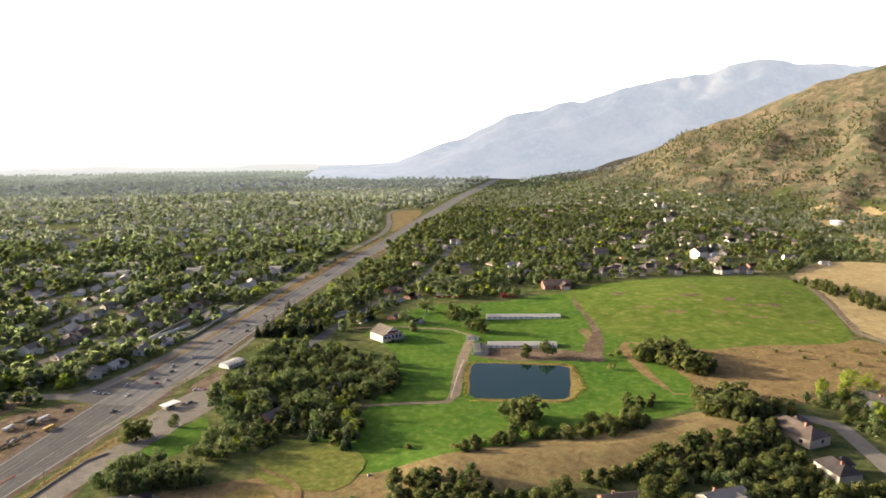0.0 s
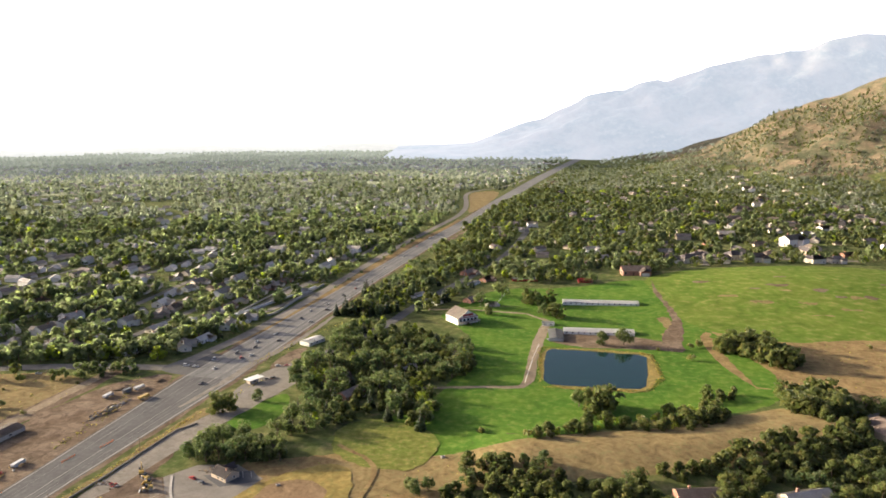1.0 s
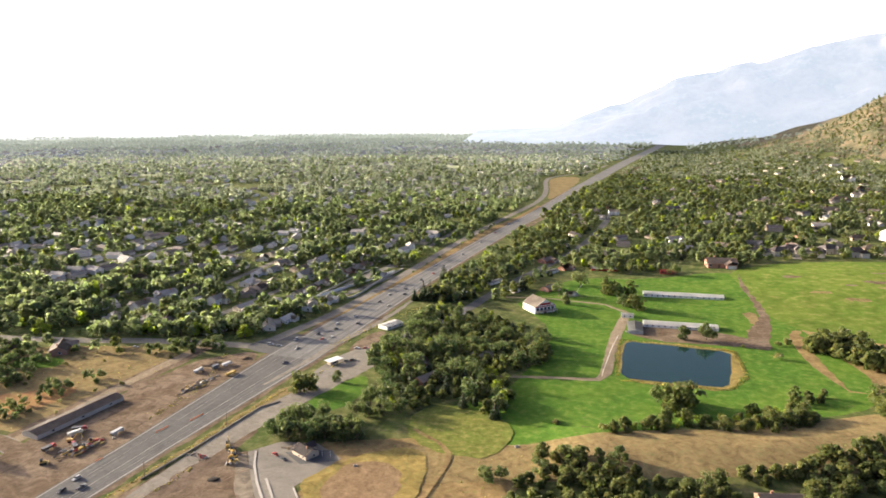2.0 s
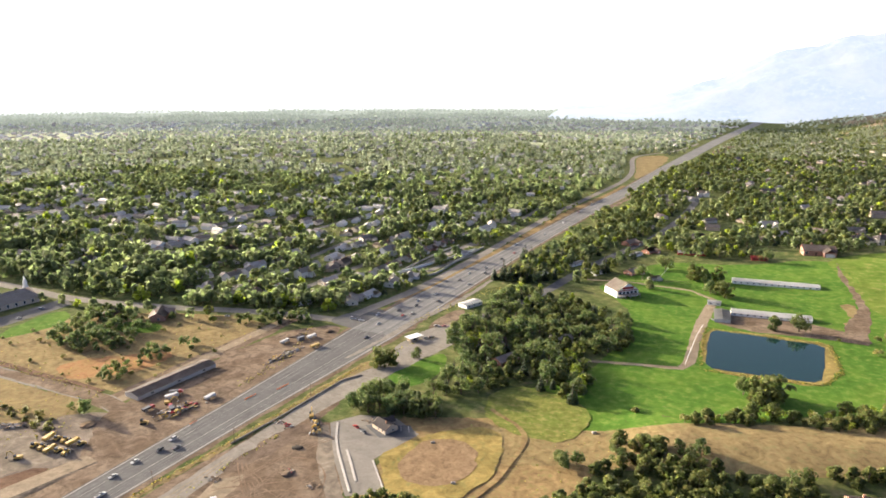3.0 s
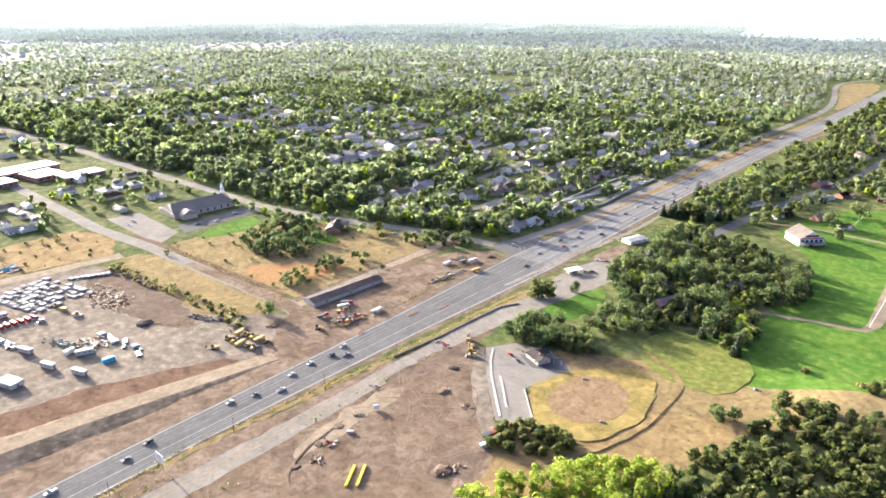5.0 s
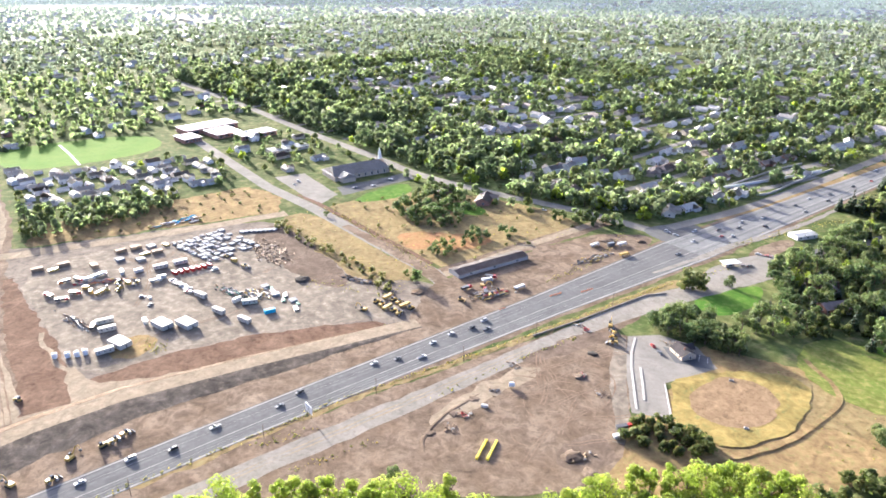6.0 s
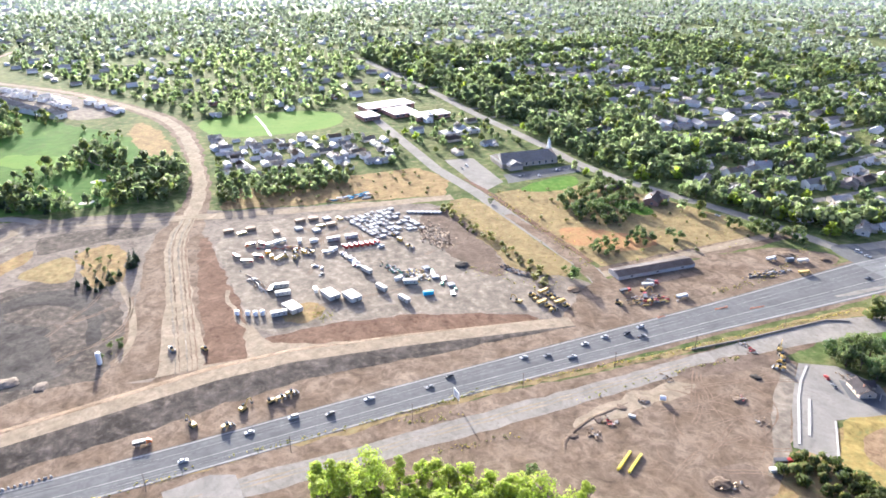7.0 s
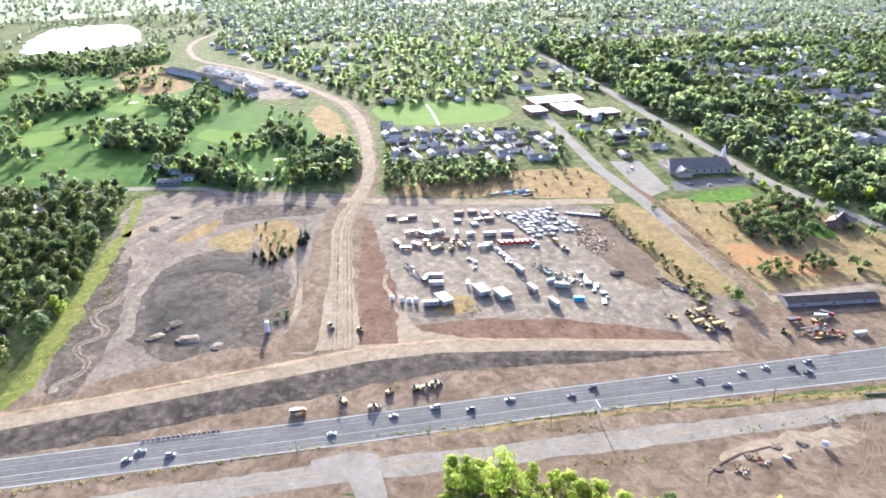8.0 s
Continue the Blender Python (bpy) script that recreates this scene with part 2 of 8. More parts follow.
def near_line(x, y, line):
    best = 1e9
    for (x1, y1), (x2, y2) in zip(line, line[1:]):
        dx, dy = x2 - x1, y2 - y1
        k = max(0.0, min(1.0, ((x - x1) * dx + (y - y1) * dy) / (dx * dx + dy * dy)))
        best = min(best, math.hypot(x - x1 - k * dx, y - y1 - k * dy))
    return best


# ---- the lie of the land ----
CREST_X = (300, 536, 694, 838, 971, 1166, 1500, 2600, 4900)
CREST_Z = (0, 50, 150, 208, 268, 338, 420, 560, 640)
SPURS = [([(1010, 1810), (936, 1775), (860, 1725), (780, 1690)], 32, 60), ([(1090, 1770), (1020, 1720)], -26, 50), ([(1010, 1565), (930, 1545), (850, 1535), (780, 1560)], 26, 45), ([(950, 1965), (840, 1965), (740, 1990)], 16, 42), ([(880, 1880), (790, 1850), (700, 1840)], -16, 40), ([(1130, 1850), (1060, 1800), (1010, 1760)], 22, 45)]
MOUND = [(5, 276), (70, 287), (105, 302), (135, 312)]


def height(x, y):
    z = 9.0 * math.exp(-((x - 235) / 120) ** 2 - ((y - 600) / 85) ** 2)
    d = near_line(x, y, MOUND) if 0 < y < 420 and -60 < x < 220 else 99
    z += 4.0 * math.exp(-(d / 22) ** 2)
    if x > 300 and y > 300:
        crest = float(np.interp(x, CREST_X, CREST_Z))
        cy = 2134 - (x - 536) * 0.43
        run = 850 + 0.45 * max(0, x - 694)
        s = (y - cy + run) / run
        if s > 0:
            g = min(1.0, s) ** 1.25 if s < 1 else max(0.2, 1.0 - (s - 1) * 0.8)
            v = Vector(((0.8 * x - 0.6 * y) / 210, (0.6 * x + 0.8 * y) / 620, 0.9))
            r = noise.ridged_multi_fractal(v, 0.9, 2.1, 6, 1.0, 2.0)
            z += crest * g + (max(r, 0.85) - 1.15) * 75 * min(1.0, s * 1.6) * (1.0 - 0.8 * min(1.0, s)) * min(1.0, crest / 150)
            if 600 < x < 1250 and 1400 < y < 2100 and s < 1:
                z += sum(up * math.exp(-math.hypot(near_line(x, y, line), 12) / wide) for line, up, wide in SPURS) * min(1.0, 3 * s) * min(1.0, 4 * (1 - s))
    return z


def resample(line, step, closed=False):
    pts = list(line) + ([line[0]] if closed else [])
    out = []
    for (x1, y1), (x2, y2) in zip(pts, pts[1:]):
        n = max(1, int(math.hypot(x2 - x1, y2 - y1) / step))
        out += [(x1 + (x2 - x1) * i / n, y1 + (y2 - y1) * i / n) for i in range(n)]
    return out if closed else out + [pts[-1]]


def soften(line, closed=False, times=2):
    for _ in range(times):
        pts = list(line) + ([line[0]] if closed else [])
        out = [] if closed else [line[0]]
        for (x1, y1), (x2, y2) in zip(pts, pts[1:]):
            out += [(x1 * 0.75 + x2 * 0.25, y1 * 0.75 + y2 * 0.25), (x1 * 0.25 + x2 * 0.75, y1 * 0.25 + y2 * 0.75)]
        line = out if closed else out + [line[-1]]
    return line


def sheet(name, poly, lift, material, label="", category="", ragged=1.2, curve=True, grid=0.0, kind="structure"):
    """A piece of ground cover with an uneven rim, laid on the land."""
    poly = soften(poly, True) if curve else list(poly)
    pts = resample(poly, 2.6, True)
    if ragged:
        rim = lambda x, y, k: noise.noise((x / 11, y / 11, k)) + 0.7 * noise.noise((x / 3.5, y / 3.5, k + 3))
        pts = [(x + ragged * rim(x, y, lift * 9), y + ragged * rim(x, y, 7 + lift * 9)) for x, y in pts]
    bm = bmesh.new()
    bm.faces.new([bm.verts.new((x, y, 0)) for x, y in pts])
    if grid:
        xs, ys = [p[0] for p in pts], [p[1] for p in pts]
        for axis, lo, hi in ((0, min(xs), max(xs)), (1, min(ys), max(ys))):
            k = lo + grid
            while k < hi:
                co, no = [0, 0, 0], [0, 0, 0]
                co[axis], no[axis] = k, 1
                bmesh.ops.bisect_plane(bm, geom=bm.verts[:] + bm.edges[:] + bm.faces[:], plane_co=co, plane_no=no)
                k += grid
    bmesh.ops.triangulate(bm, faces=bm.faces)
    for v in bm.verts:
        v.co.z = (height(v.co.x, v.co.y) if grid else 0.0) + (0.06 if grid and v.is_boundary and lift < 0.2 else lift)
    bmesh.ops.recalc_face_normals(bm, faces=bm.faces)
    if bm.faces[:] and sum(f.normal.z for f in bm.faces) < 0:
        bmesh.ops.reverse_faces(bm, faces=bm.faces)
    return tagged(part(name, bm, material), label, category, "", kind)


def strip(name, line, widths, lift, material, label="", category="", drape=False, ragged=0.0, step=8.0, side=0.0, parent=None, kind="structure", thick=0.0, smooth=False):
    """A ribbon along a line; widths may change from point to point; side shifts it to the right."""
    if not isinstance(widths, (list, tuple)):
        widths = [widths] * len(line)
    run = [0.0]
    for (x1, y1), (x2, y2) in zip(line, line[1:]):
        run.append(run[-1] + math.hypot(x2 - x1, y2 - y1))
    pts = resample(soften(line) if smooth else line, step)
    bm, rows_, s = bmesh.new(), [], 0.0
    for i, (x, y) in enumerate(pts):
        if i:
            s += math.hypot(x - pts[i - 1][0], y - pts[i - 1][1])
        a, b = pts[max(0, i - 1)], pts[min(len(pts) - 1, i + 1)]
        t = Vector((b[0] - a[0], b[1] - a[1])).normalized()
        nx, ny = t.y, -t.x
        w = float(np.interp(s, run, widths)) / 2
        row = []
        for k in (-1, 1):
            j = ragged * noise.noise((x / 5, y / 5, k * 3.3 + lift)) if ragged else 0
            o = side + k * w + j
            px_, py_ = x + nx * o, y + ny * o
            row.append(bm.verts.new((px_, py_, (height(px_, py_) if drape else 0) + lift)))
        rows_.append(row)
    for p, q in zip(rows_, rows_[1:]):
        bm.faces.new((p[0], p[1], q[1], q[0]))
    if thick:
        made = bmesh.ops.extrude_face_region(bm, geom=bm.faces[:])["geom"]
        for v in [g for g in made if isinstance(g, bmesh.types.BMVert)]:
            v.co.z += thick
    bmesh.ops.recalc_face_normals(bm, faces=bm.faces)
    if not thick and sum(f.normal.z for f in bm.faces) < 0:
        bmesh.ops.reverse_faces(bm, faces=bm.faces)
    ob = part(name, bm, material, parent)
    return tagged(ob, label, category, "", kind) if not parent else ob


def steps(lo, hi, d):
    return list(np.arange(lo, hi, d))


gx = [-4900, -4300, -3700, -3100, -2600, -2200, -1900, -1600, -1400, -1200, -1000, -850] + steps(-700, -140, 28) + steps(-140, 420, 8) + steps(420, 1700, 26) + [1700, 1800, 2000, 2300, 2700, 3200, 4000, 4900]
gy = [-4900, -3500, -2500, -1700, -1100, -700, -500, -350] + steps(-250, 180, 28) + steps(180, 760, 8) + steps(760, 2500, 28) + [2500, 2600, 2800, 3100, 3500, 4000, 4500, 4900]
bm = bmesh.new()
grid_v = [[bm.verts.new((x, y, height(x, y))) for y in gy] for x in gx]
for i in range(len(gx) - 1):
    for j in range(len(gy) - 1):
        f = bm.faces.new((grid_v[i][j], grid_v[i + 1][j], grid_v[i + 1][j + 1], grid_v[i][j + 1]))
        f.smooth = True
        cx, cy = (gx[i] + gx[i + 1]) / 2, (gy[j] + gy[j + 1]) / 2
        f.material_index = 1 if grid_v[i][j].co.z > 16 + 22 * noise.noise((cx / 60, cy / 60, 2)) and cx > 330 else 0
tagged(part("ground", bm, [M_ground, M_hill]), "wide valley floor of dry grass and soil rising into foothills", "ground", "", "structure")
HWY = [(-232, -230), (-219, -90), (-206, 20), (-198, 100), (-190, 165), (-180, 241), (-166, 349), (-147, 487), (-133, 587), (-108, 750), (-73, 950), (-37, 1200), (3, 1455), (55, 1773), (185, 2480), (330, 3300)]
HWY_W = [15, 15.5, 16, 16.5, 18, 21, 30, 24, 20, 19, 21, 24, 26, 28, 30, 30]
SIDE_W = [(-190, 374), (-173, 434), (-164, 500), (-157, 556), (-141, 701), (-126, 805), (-108, 909), (-88, 1022), (-85, 1139), (-104, 1322), (-89, 1395), (-31, 1476), (10, 1672)]


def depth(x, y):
    """Which of the five painted haze depths of the distance a place belongs to, with ragged borders."""
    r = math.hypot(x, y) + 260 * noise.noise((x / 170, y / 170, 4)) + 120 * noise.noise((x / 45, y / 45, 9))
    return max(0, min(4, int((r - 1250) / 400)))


# sheet added above the far ground to carry the painted haze glow
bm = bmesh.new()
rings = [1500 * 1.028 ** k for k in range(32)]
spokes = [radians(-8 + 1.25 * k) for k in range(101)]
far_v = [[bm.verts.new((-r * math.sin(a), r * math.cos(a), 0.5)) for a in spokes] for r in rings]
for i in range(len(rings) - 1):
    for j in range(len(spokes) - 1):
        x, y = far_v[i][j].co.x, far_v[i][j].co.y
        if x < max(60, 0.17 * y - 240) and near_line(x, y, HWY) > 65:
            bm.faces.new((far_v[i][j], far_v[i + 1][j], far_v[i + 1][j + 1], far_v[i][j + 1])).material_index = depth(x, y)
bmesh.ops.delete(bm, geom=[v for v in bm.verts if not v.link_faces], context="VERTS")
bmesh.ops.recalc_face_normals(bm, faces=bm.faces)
tagged(part("backdrop_valley", bm, M_depths), "far valley floor towards the horizon, glowing with painted haze", "valley", "", "structure")

# far mountain range, and the pale sky low behind it
bm = bmesh.new()
MX = (-700, -300, 60, 400, 920, 1250, 1650, 1900, 2500, 3400)
MZ = (0, 18, 150, 290, 415, 490, 575, 630, 600, 540)
cols = []
for i in range(111):
    x = -700 + i * 36
    row = []
    for j in range(30):
        k = j / 29
        y = 3500 + 600 * k + 0.02 * x
        crest = float(np.interp(x * 4400 / max(y, 3200), MX, MZ))
        r = noise.ridged_multi_fractal(Vector((x / 420, (3000 + 1500 * k) / 700, 4.2)), 0.95, 2.1, 6, 1.0, 2.0)
        z = crest * max(0.0, (k - 0.12) / 0.88) ** 0.9 + (min(r, 1.4) - 1.0) * 135 * k * (1 - 0.7 * k ** 3) * min(1, crest / 200) - 3 + 54 * k
        z *= 0.92
        row.append(bm.verts.new((x, y, z)))
    cols.append(row)
for p, q in zip(cols, cols[1:]):
    for j in range(29):
        bm.faces.new((p[j], q[j], q[j + 1], p[j + 1])).smooth = True
# blue-white glow laid over the rock in place of airlight
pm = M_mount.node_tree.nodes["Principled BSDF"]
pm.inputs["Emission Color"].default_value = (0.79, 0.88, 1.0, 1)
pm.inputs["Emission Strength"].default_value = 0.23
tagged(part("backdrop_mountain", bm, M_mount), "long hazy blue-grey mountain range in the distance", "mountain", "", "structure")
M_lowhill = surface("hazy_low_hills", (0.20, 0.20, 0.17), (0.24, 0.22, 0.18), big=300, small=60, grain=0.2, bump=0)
# pale glow put on the hills to imitate distance haze
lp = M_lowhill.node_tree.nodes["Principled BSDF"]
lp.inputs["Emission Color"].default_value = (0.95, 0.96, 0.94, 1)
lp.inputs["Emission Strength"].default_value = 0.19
bm = bmesh.new()
ridge = []
for i in range(120):
    a = radians(-14 + i * 1.0)
    top = 30 + 20 * noise.fractal((i / 9, 2.0, 0), 0.9, 2.0, 3) + (14 if i < 30 else 0)
    ridge.append([bm.verts.new((-r * math.sin(a), r * math.cos(a), z)) for r, z in ((4450, -3), (4650, top * 0.6), (4800, top))])
for p, q in zip(ridge, ridge[1:]):
    for k in range(2):
        bm.faces.new((p[k], q[k], q[k + 1], p[k + 1])).smooth = True
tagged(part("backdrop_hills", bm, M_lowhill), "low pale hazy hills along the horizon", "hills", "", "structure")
M_sky = bpy.data.materials.new("pale_low_sky")
M_sky.use_nodes = True
pn = M_sky.node_tree.nodes["Principled BSDF"]
pn.inputs["Base Color"].default_value = (0.0, 0.0, 0.0, 1)
pn.inputs["Emission Color"].default_value = (1.0, 0.98, 0.95, 1)
pn.inputs["Emission Strength"].default_value = 1.15
bm = bmesh.new()
ring = []
for i in range(73):
    a = radians(-60 + i * 2.5)
    top = float(np.interp(math.degrees(a), (-60, -20, 20, 34, 56, 75, 130), (1075, 1140, 1140, 1065, 530, 310, 310)))
    ring.append([bm.verts.new((-4860 * math.sin(a), 4860 * math.cos(a), z)) for z in (-5, top)])
for p, q in zip(ring, ring[1:]):
    bm.faces.new((p[0], q[0], q[1], p[1]))
tagged(part("backdrop_sky", bm, M_sky), "white hazy evening sky low over the horizon", "sky", "", "structure")

# ---- roads and ground cover ----
LAWN = [(-58, 487), (-21, 574), (35, 573), (108, 616), (116, 560), (124, 470), (132, 430), (143, 362), (107, 324), (57, 318), (28, 293), (-15, 277), (-42, 268), (-71, 268), (-82, 300), (-58, 306), (-40, 332), (-22, 422), (-48, 473)]
PASTURE = [(104, 616), (167, 652), (341, 686), (315, 591), (283, 469), (259, 453), (203, 454), (168, 440), (112, 468), (106, 560)]
YARD = [(-410, 74), (-368, 212), (-262, 192), (-215, 191), (-242, 152), (-261, 102), (-266, 62), (-316, 66)]
PIT = [(-314, -52), (-344, -49), (-362, -33), (-366, -13), (-354, 4), (-328, 11), (-303, 5), (-289, -8), (-276, -16), (-280, -37), (-292, -49)]
PITAREA = [(-483, -68), (-464, -12), (-429, 45), (-267, 29), (-250, 7), (-250, -59), (-270, -80), (-339, -61)]
RAMP = [(-252, -230), (-250, -96), (-250, -47), (-251, 6), (-252, 39), (-249, 70), (-237, 114), (-214, 187)]
HAUL = [(-258, 30), (-300, 38), (-330, 43), (-389, 53), (-425, 69), (-465, 86), (-526, 98), (-603, 109), (-666, 111), (-719, 100), (-783, 77), (-858, 47), (-911, 15), (-957, -20), (-1005, -37), (-1085, -43), (-1152, -30), (-1219, 4)]
FRONT = [(-194, -60), (-185, 22), (-178, 64), (-172, 110), (-165, 160), (-159, 205), (-153, 245), (-146, 280), (-133, 318), (-124, 345)]
ROAD_A = [(-640, 282), (-500, 258), (-431, 246), (-373, 243), (-296, 234), (-244, 229), (-232, 224)]
ROAD_B = [(-900, 400), (-676, 380), (-569, 362), (-437, 350), (-380, 340), (-309, 347), (-262, 358), (-211, 362), (-180, 362)]
ROAD_C = [(-120, 380), (-100, 430), (-88, 460), (-77, 511), (-46, 607), (-24, 669), (0, 800), (16, 960)]
ROAD_R = [(160, 335), (180, 328), (188, 318), (184, 276), (180, 200)]
HDIRT = [(-411, -67), (-445, -36), (-464, -12), (-446, 19), (-427, 67), (-392, 161), (-374, 225)]
DRYWEST = [(-246, 236), (-228, 300), (-226, 340), (-262, 348), (-309, 338), (-345, 318), (-362, 281), (-366, 252), (-300, 242)]
DIRTW = [(-236, 215), (-229, 270), (-220, 330), (-190, 356), (-182, 340), (-190, 249), (-196, 190), (-205, 150), (-213, 187)]
DIRTE = [(-182, 40), (-165, 118), (-163, 151), (-158, 190), (-149, 234), (-136, 247), (-121, 222), (-104, 193), (-92, 164), (-94, 149), (-120, 120), (-148, 95), (-160, 60), (-170, 20)]
GOLF = [(-1060, -300), (-529, -185), (-500, -71), (-480, -10), (-470, 40), (-520, 84), (-560, 92), (-640, 72), (-730, 20), (-800, -10), (-910, -70), (-1010, -60), (-1080, -130), (-1060, -200)]
NBL = [(-511, -151), (-489, -74), (-457, -76), (-390, -80), (-323, -88), (-267, -110), (-250, -200), (-420, -240)]
SUBDIV = [(-495, 102), (-600, 128), (-570, 150), (-550, 235), (-520, 262), (-455, 225)]
FIELD8 = [(-645, 130), (-608, 249), (-561, 235), (-586, 136)]
CHURCHLOT = [(-446, 262), (-442, 338), (-366, 332), (-366, 256)]
SCHOOLLOT = [(-640, 250), (-660, 335), (-545, 340), (-545, 262)]
LAKE = [(-1118, -265), (-1280, -268), (-1363, -257), (-1373, -197), (-1356, -139), (-1180, -106), (-1134, -129), (-1123, -173), (-1073, -199), (-1120, -225), (-1100, -241)]
WOOD_A = [(-105, 280), (-83, 294), (-69, 309), (-41, 294), (-38, 312), (-49, 347), (-24, 372), (-24, 406), (-67, 440), (-111, 460), (-114, 401), (-119, 373), (-119, 348), (-103, 319)]
POND = [(17, 413), (20, 418), (40, 416), (71, 412), (75, 408), (71, 380), (67, 360), (63, 356), (40, 356), (17, 358), (14, 363), (15, 390)]

road = strip("road", HWY, HWY_W, 0.10, M_asphalt, "wide worn grey asphalt highway through the valley", "road", step=12)
M_worn = surface("worn_wheel_path", (0.124, 0.122, 0.118), (0.146, 0.143, 0.137), big=30, small=3, grain=0.3, bump=0.0, rough=1.0, spec=0.02)
M_seam = surface("pale_dusty_seam", (0.26, 0.25, 0.23), (0.32, 0.305, 0.28), (0.2, 0.19, 0.175), big=20, small=2.5, grain=0.35, bump=0.0, rough=1.0, spec=0.02)
for side_, name_, mat_, w_ in ((-0.455, "shoulder_seam", M_seam, 0.6), (0.455, "shoulder_seam", M_seam, 0.8), (0.12, "centre_seam", M_seam, 0.35), (-0.21, "lane_line", M_seam, 0.12), (0.29, "lane_line", M_seam, 0.12),
                               (-0.33, "wheel_path", M_worn, 1.5), (-0.1, "wheel_path", M_worn, 1.3), (0.2, "wheel_path", M_worn, 0.9), (0.38, "wheel_path", M_worn, 1.0)):
    pts, run = [], 0
    for (x, y), w in zip(HWY, HWY_W):
        i = HWY.index((x, y))
        a, b = HWY[max(0, i - 1)], HWY[min(len(HWY) - 1, i + 1)]
        t = Vector((b[0] - a[0], b[1] - a[1])).normalized()
        pts.append((x + t.y * w * side_, y - t.x * w * side_))
    strip(name_, pts[:12], w_, 0.114 if mat_ is not M_worn else 0.109, mat_, parent=road, step=6, ragged=0.0 if mat_ is M_white else 0.18)
strip("highway_north", HWY[6:], [w - 1.5 for w in HWY_W[6:]], 0.106, M_northroad, "pale worn stretch of the wide highway", "road", step=12)
strip("golden_median", [(-177, 405), (-167, 440), (-159, 500), (-149, 560), (-138, 650), (-124, 760), (-99, 880), (-83, 980)], [2, 3, 4, 5, 7, 8, 6, 6], 0.125, M_rough, "strip of golden and green grass between highway and side road", "verge", ragged=1.2, step=4, smooth=True)
sheet("golden_triangle", [(-79, 1040), (-80, 1140), (-97, 1315), (-86, 1372), (-38, 1400), (-44, 1250), (-64, 1100)], 0.16, M_drygrass, "golden dry grass between two carriageways", "verge", ragged=2)
strip("tan_shoulder", [(-163, 309), (-155, 345), (-150, 379), (-137, 420), (-130, 480)], [2, 3, 5, 4, 3], 0.125, M_frontage, "tan gravel shoulder beside the highway", "shoulder", ragged=1.2, step=4, smooth=True)
strip("shoulder_west", HWY[:12], [w + 5 for w in HWY_W[:12]], 0.05, M_dirt, "brown dirt shoulder beside the highway", "shoulder", ragged=2.0)
strip("verge", [(-84, 800), (-62, 900), (-38, 1065), (-8, 1240), (40, 1450), (75, 1640)], [4, 8, 14, 18, 24, 24], 0.06, M_dirt, "dry brown verge along the highway", "verge", ragged=3)
strip("weedy_verge", [(-198.5, 8), (-197, 40), (-188, 94), (-185, 127), (-177, 165), (-168, 206), (-160, 250), (-153, 290), (-137, 346)], [1.5, 2, 2.4, 2.8, 3, 3, 3, 6, 5], 0.07, M_drygrass, "golden weedy verge beside the highway", "verge", ragged=2.5, smooth=True, step=3)
strip("court_street", [(-188, 468), (-193, 500), (-187, 545), (-180, 572), (-166, 590)], 7, 0.06, M_oldroad, "short pale residential court behind a wall", "road", step=5, smooth=True)
strip("frontage_wall", [(-180, 470), (-175, 474), (-172.5, 490), (-171, 525), (-164, 571)], 0.45, 0.02, M_concrete, "pale concrete boundary wall beside the frontage road", "wall", step=5, smooth=True, thick=1.4)
strip("court_wall", [(-202, 470), (-198.5, 504), (-193, 546), (-186, 570)], 0.45, 0.02, M_concrete, "pale concrete garden wall along a terrace", "wall", step=5, smooth=True, thick=1.3)
strip("side_road_west", SIDE_W, 8, 0.13, M_oldroad, "pale frontage road beside the highway", "road", smooth=True)
strip("frontage_road", FRONT, [9, 10, 10, 10, 9, 9, 10, 14, 13, 12], 0.085, M_frontage, "dusty pale frontage road beside the highway", "road", ragged=1.0, smooth=True, step=5)
strip("road_a", ROAD_A, 9, 0.09, M_oldroad, "straight pale side road past the church", "road")
strip("road_bank", [(-400, 251), (-373, 250), (-296, 241), (-252, 236)], [2, 4, 4.5, 3], 0.1, M_cut, "dark bare bank beside the side road", "bank", ragged=1.0, step=3)
strip("works_lane_verge", [(-242, 222), (-238, 240), (-234, 277), (-226, 329), (-221, 362)], [10, 12, 12, 12, 10], 0.056, M_dirt, "brown dirt either side of the lane", "dirt", ragged=1.4, step=4, smooth=True)
strip("works_lane", [(-239, 226), (-236, 240), (-234, 277), (-228, 329), (-224, 362)], 6, 0.088, M_gravel, "pale dirt lane behind the long building", "road", ragged=0.8, step=4, smooth=True)
strip("dirt_lane_end", [(-330, 238), (-290, 235), (-244, 229), (-226, 222), (-214, 208), (-203, 194)], [5, 8, 9, 9, 8, 6], 0.1, M_dirt, "churned dirt end of the side road", "road", ragged=1.4, step=4, smooth=True)
strip("road_b", ROAD_B, 9, 0.08, M_oldroad, "tree-lined two-lane side road", "road", smooth=True)
strip("road_c", ROAD_C, 8, 0.09, M_asphalt, "narrow asphalt lane past the farm", "road", smooth=True)
strip("road_r", ROAD_R, 9, 0.12, M_oldroad, "residential street with pale worn asphalt", "road", drape=True)
strip("haul_verge", HAUL, [70, 46, 38, 28, 20, 15, 13, 17, 20, 18, 14, 12, 11, 11, 11, 11, 11, 11], 0.066, M_dirt, "churned brown earth either side of the haul road", "dirt", ragged=3.0, smooth=True, step=5)
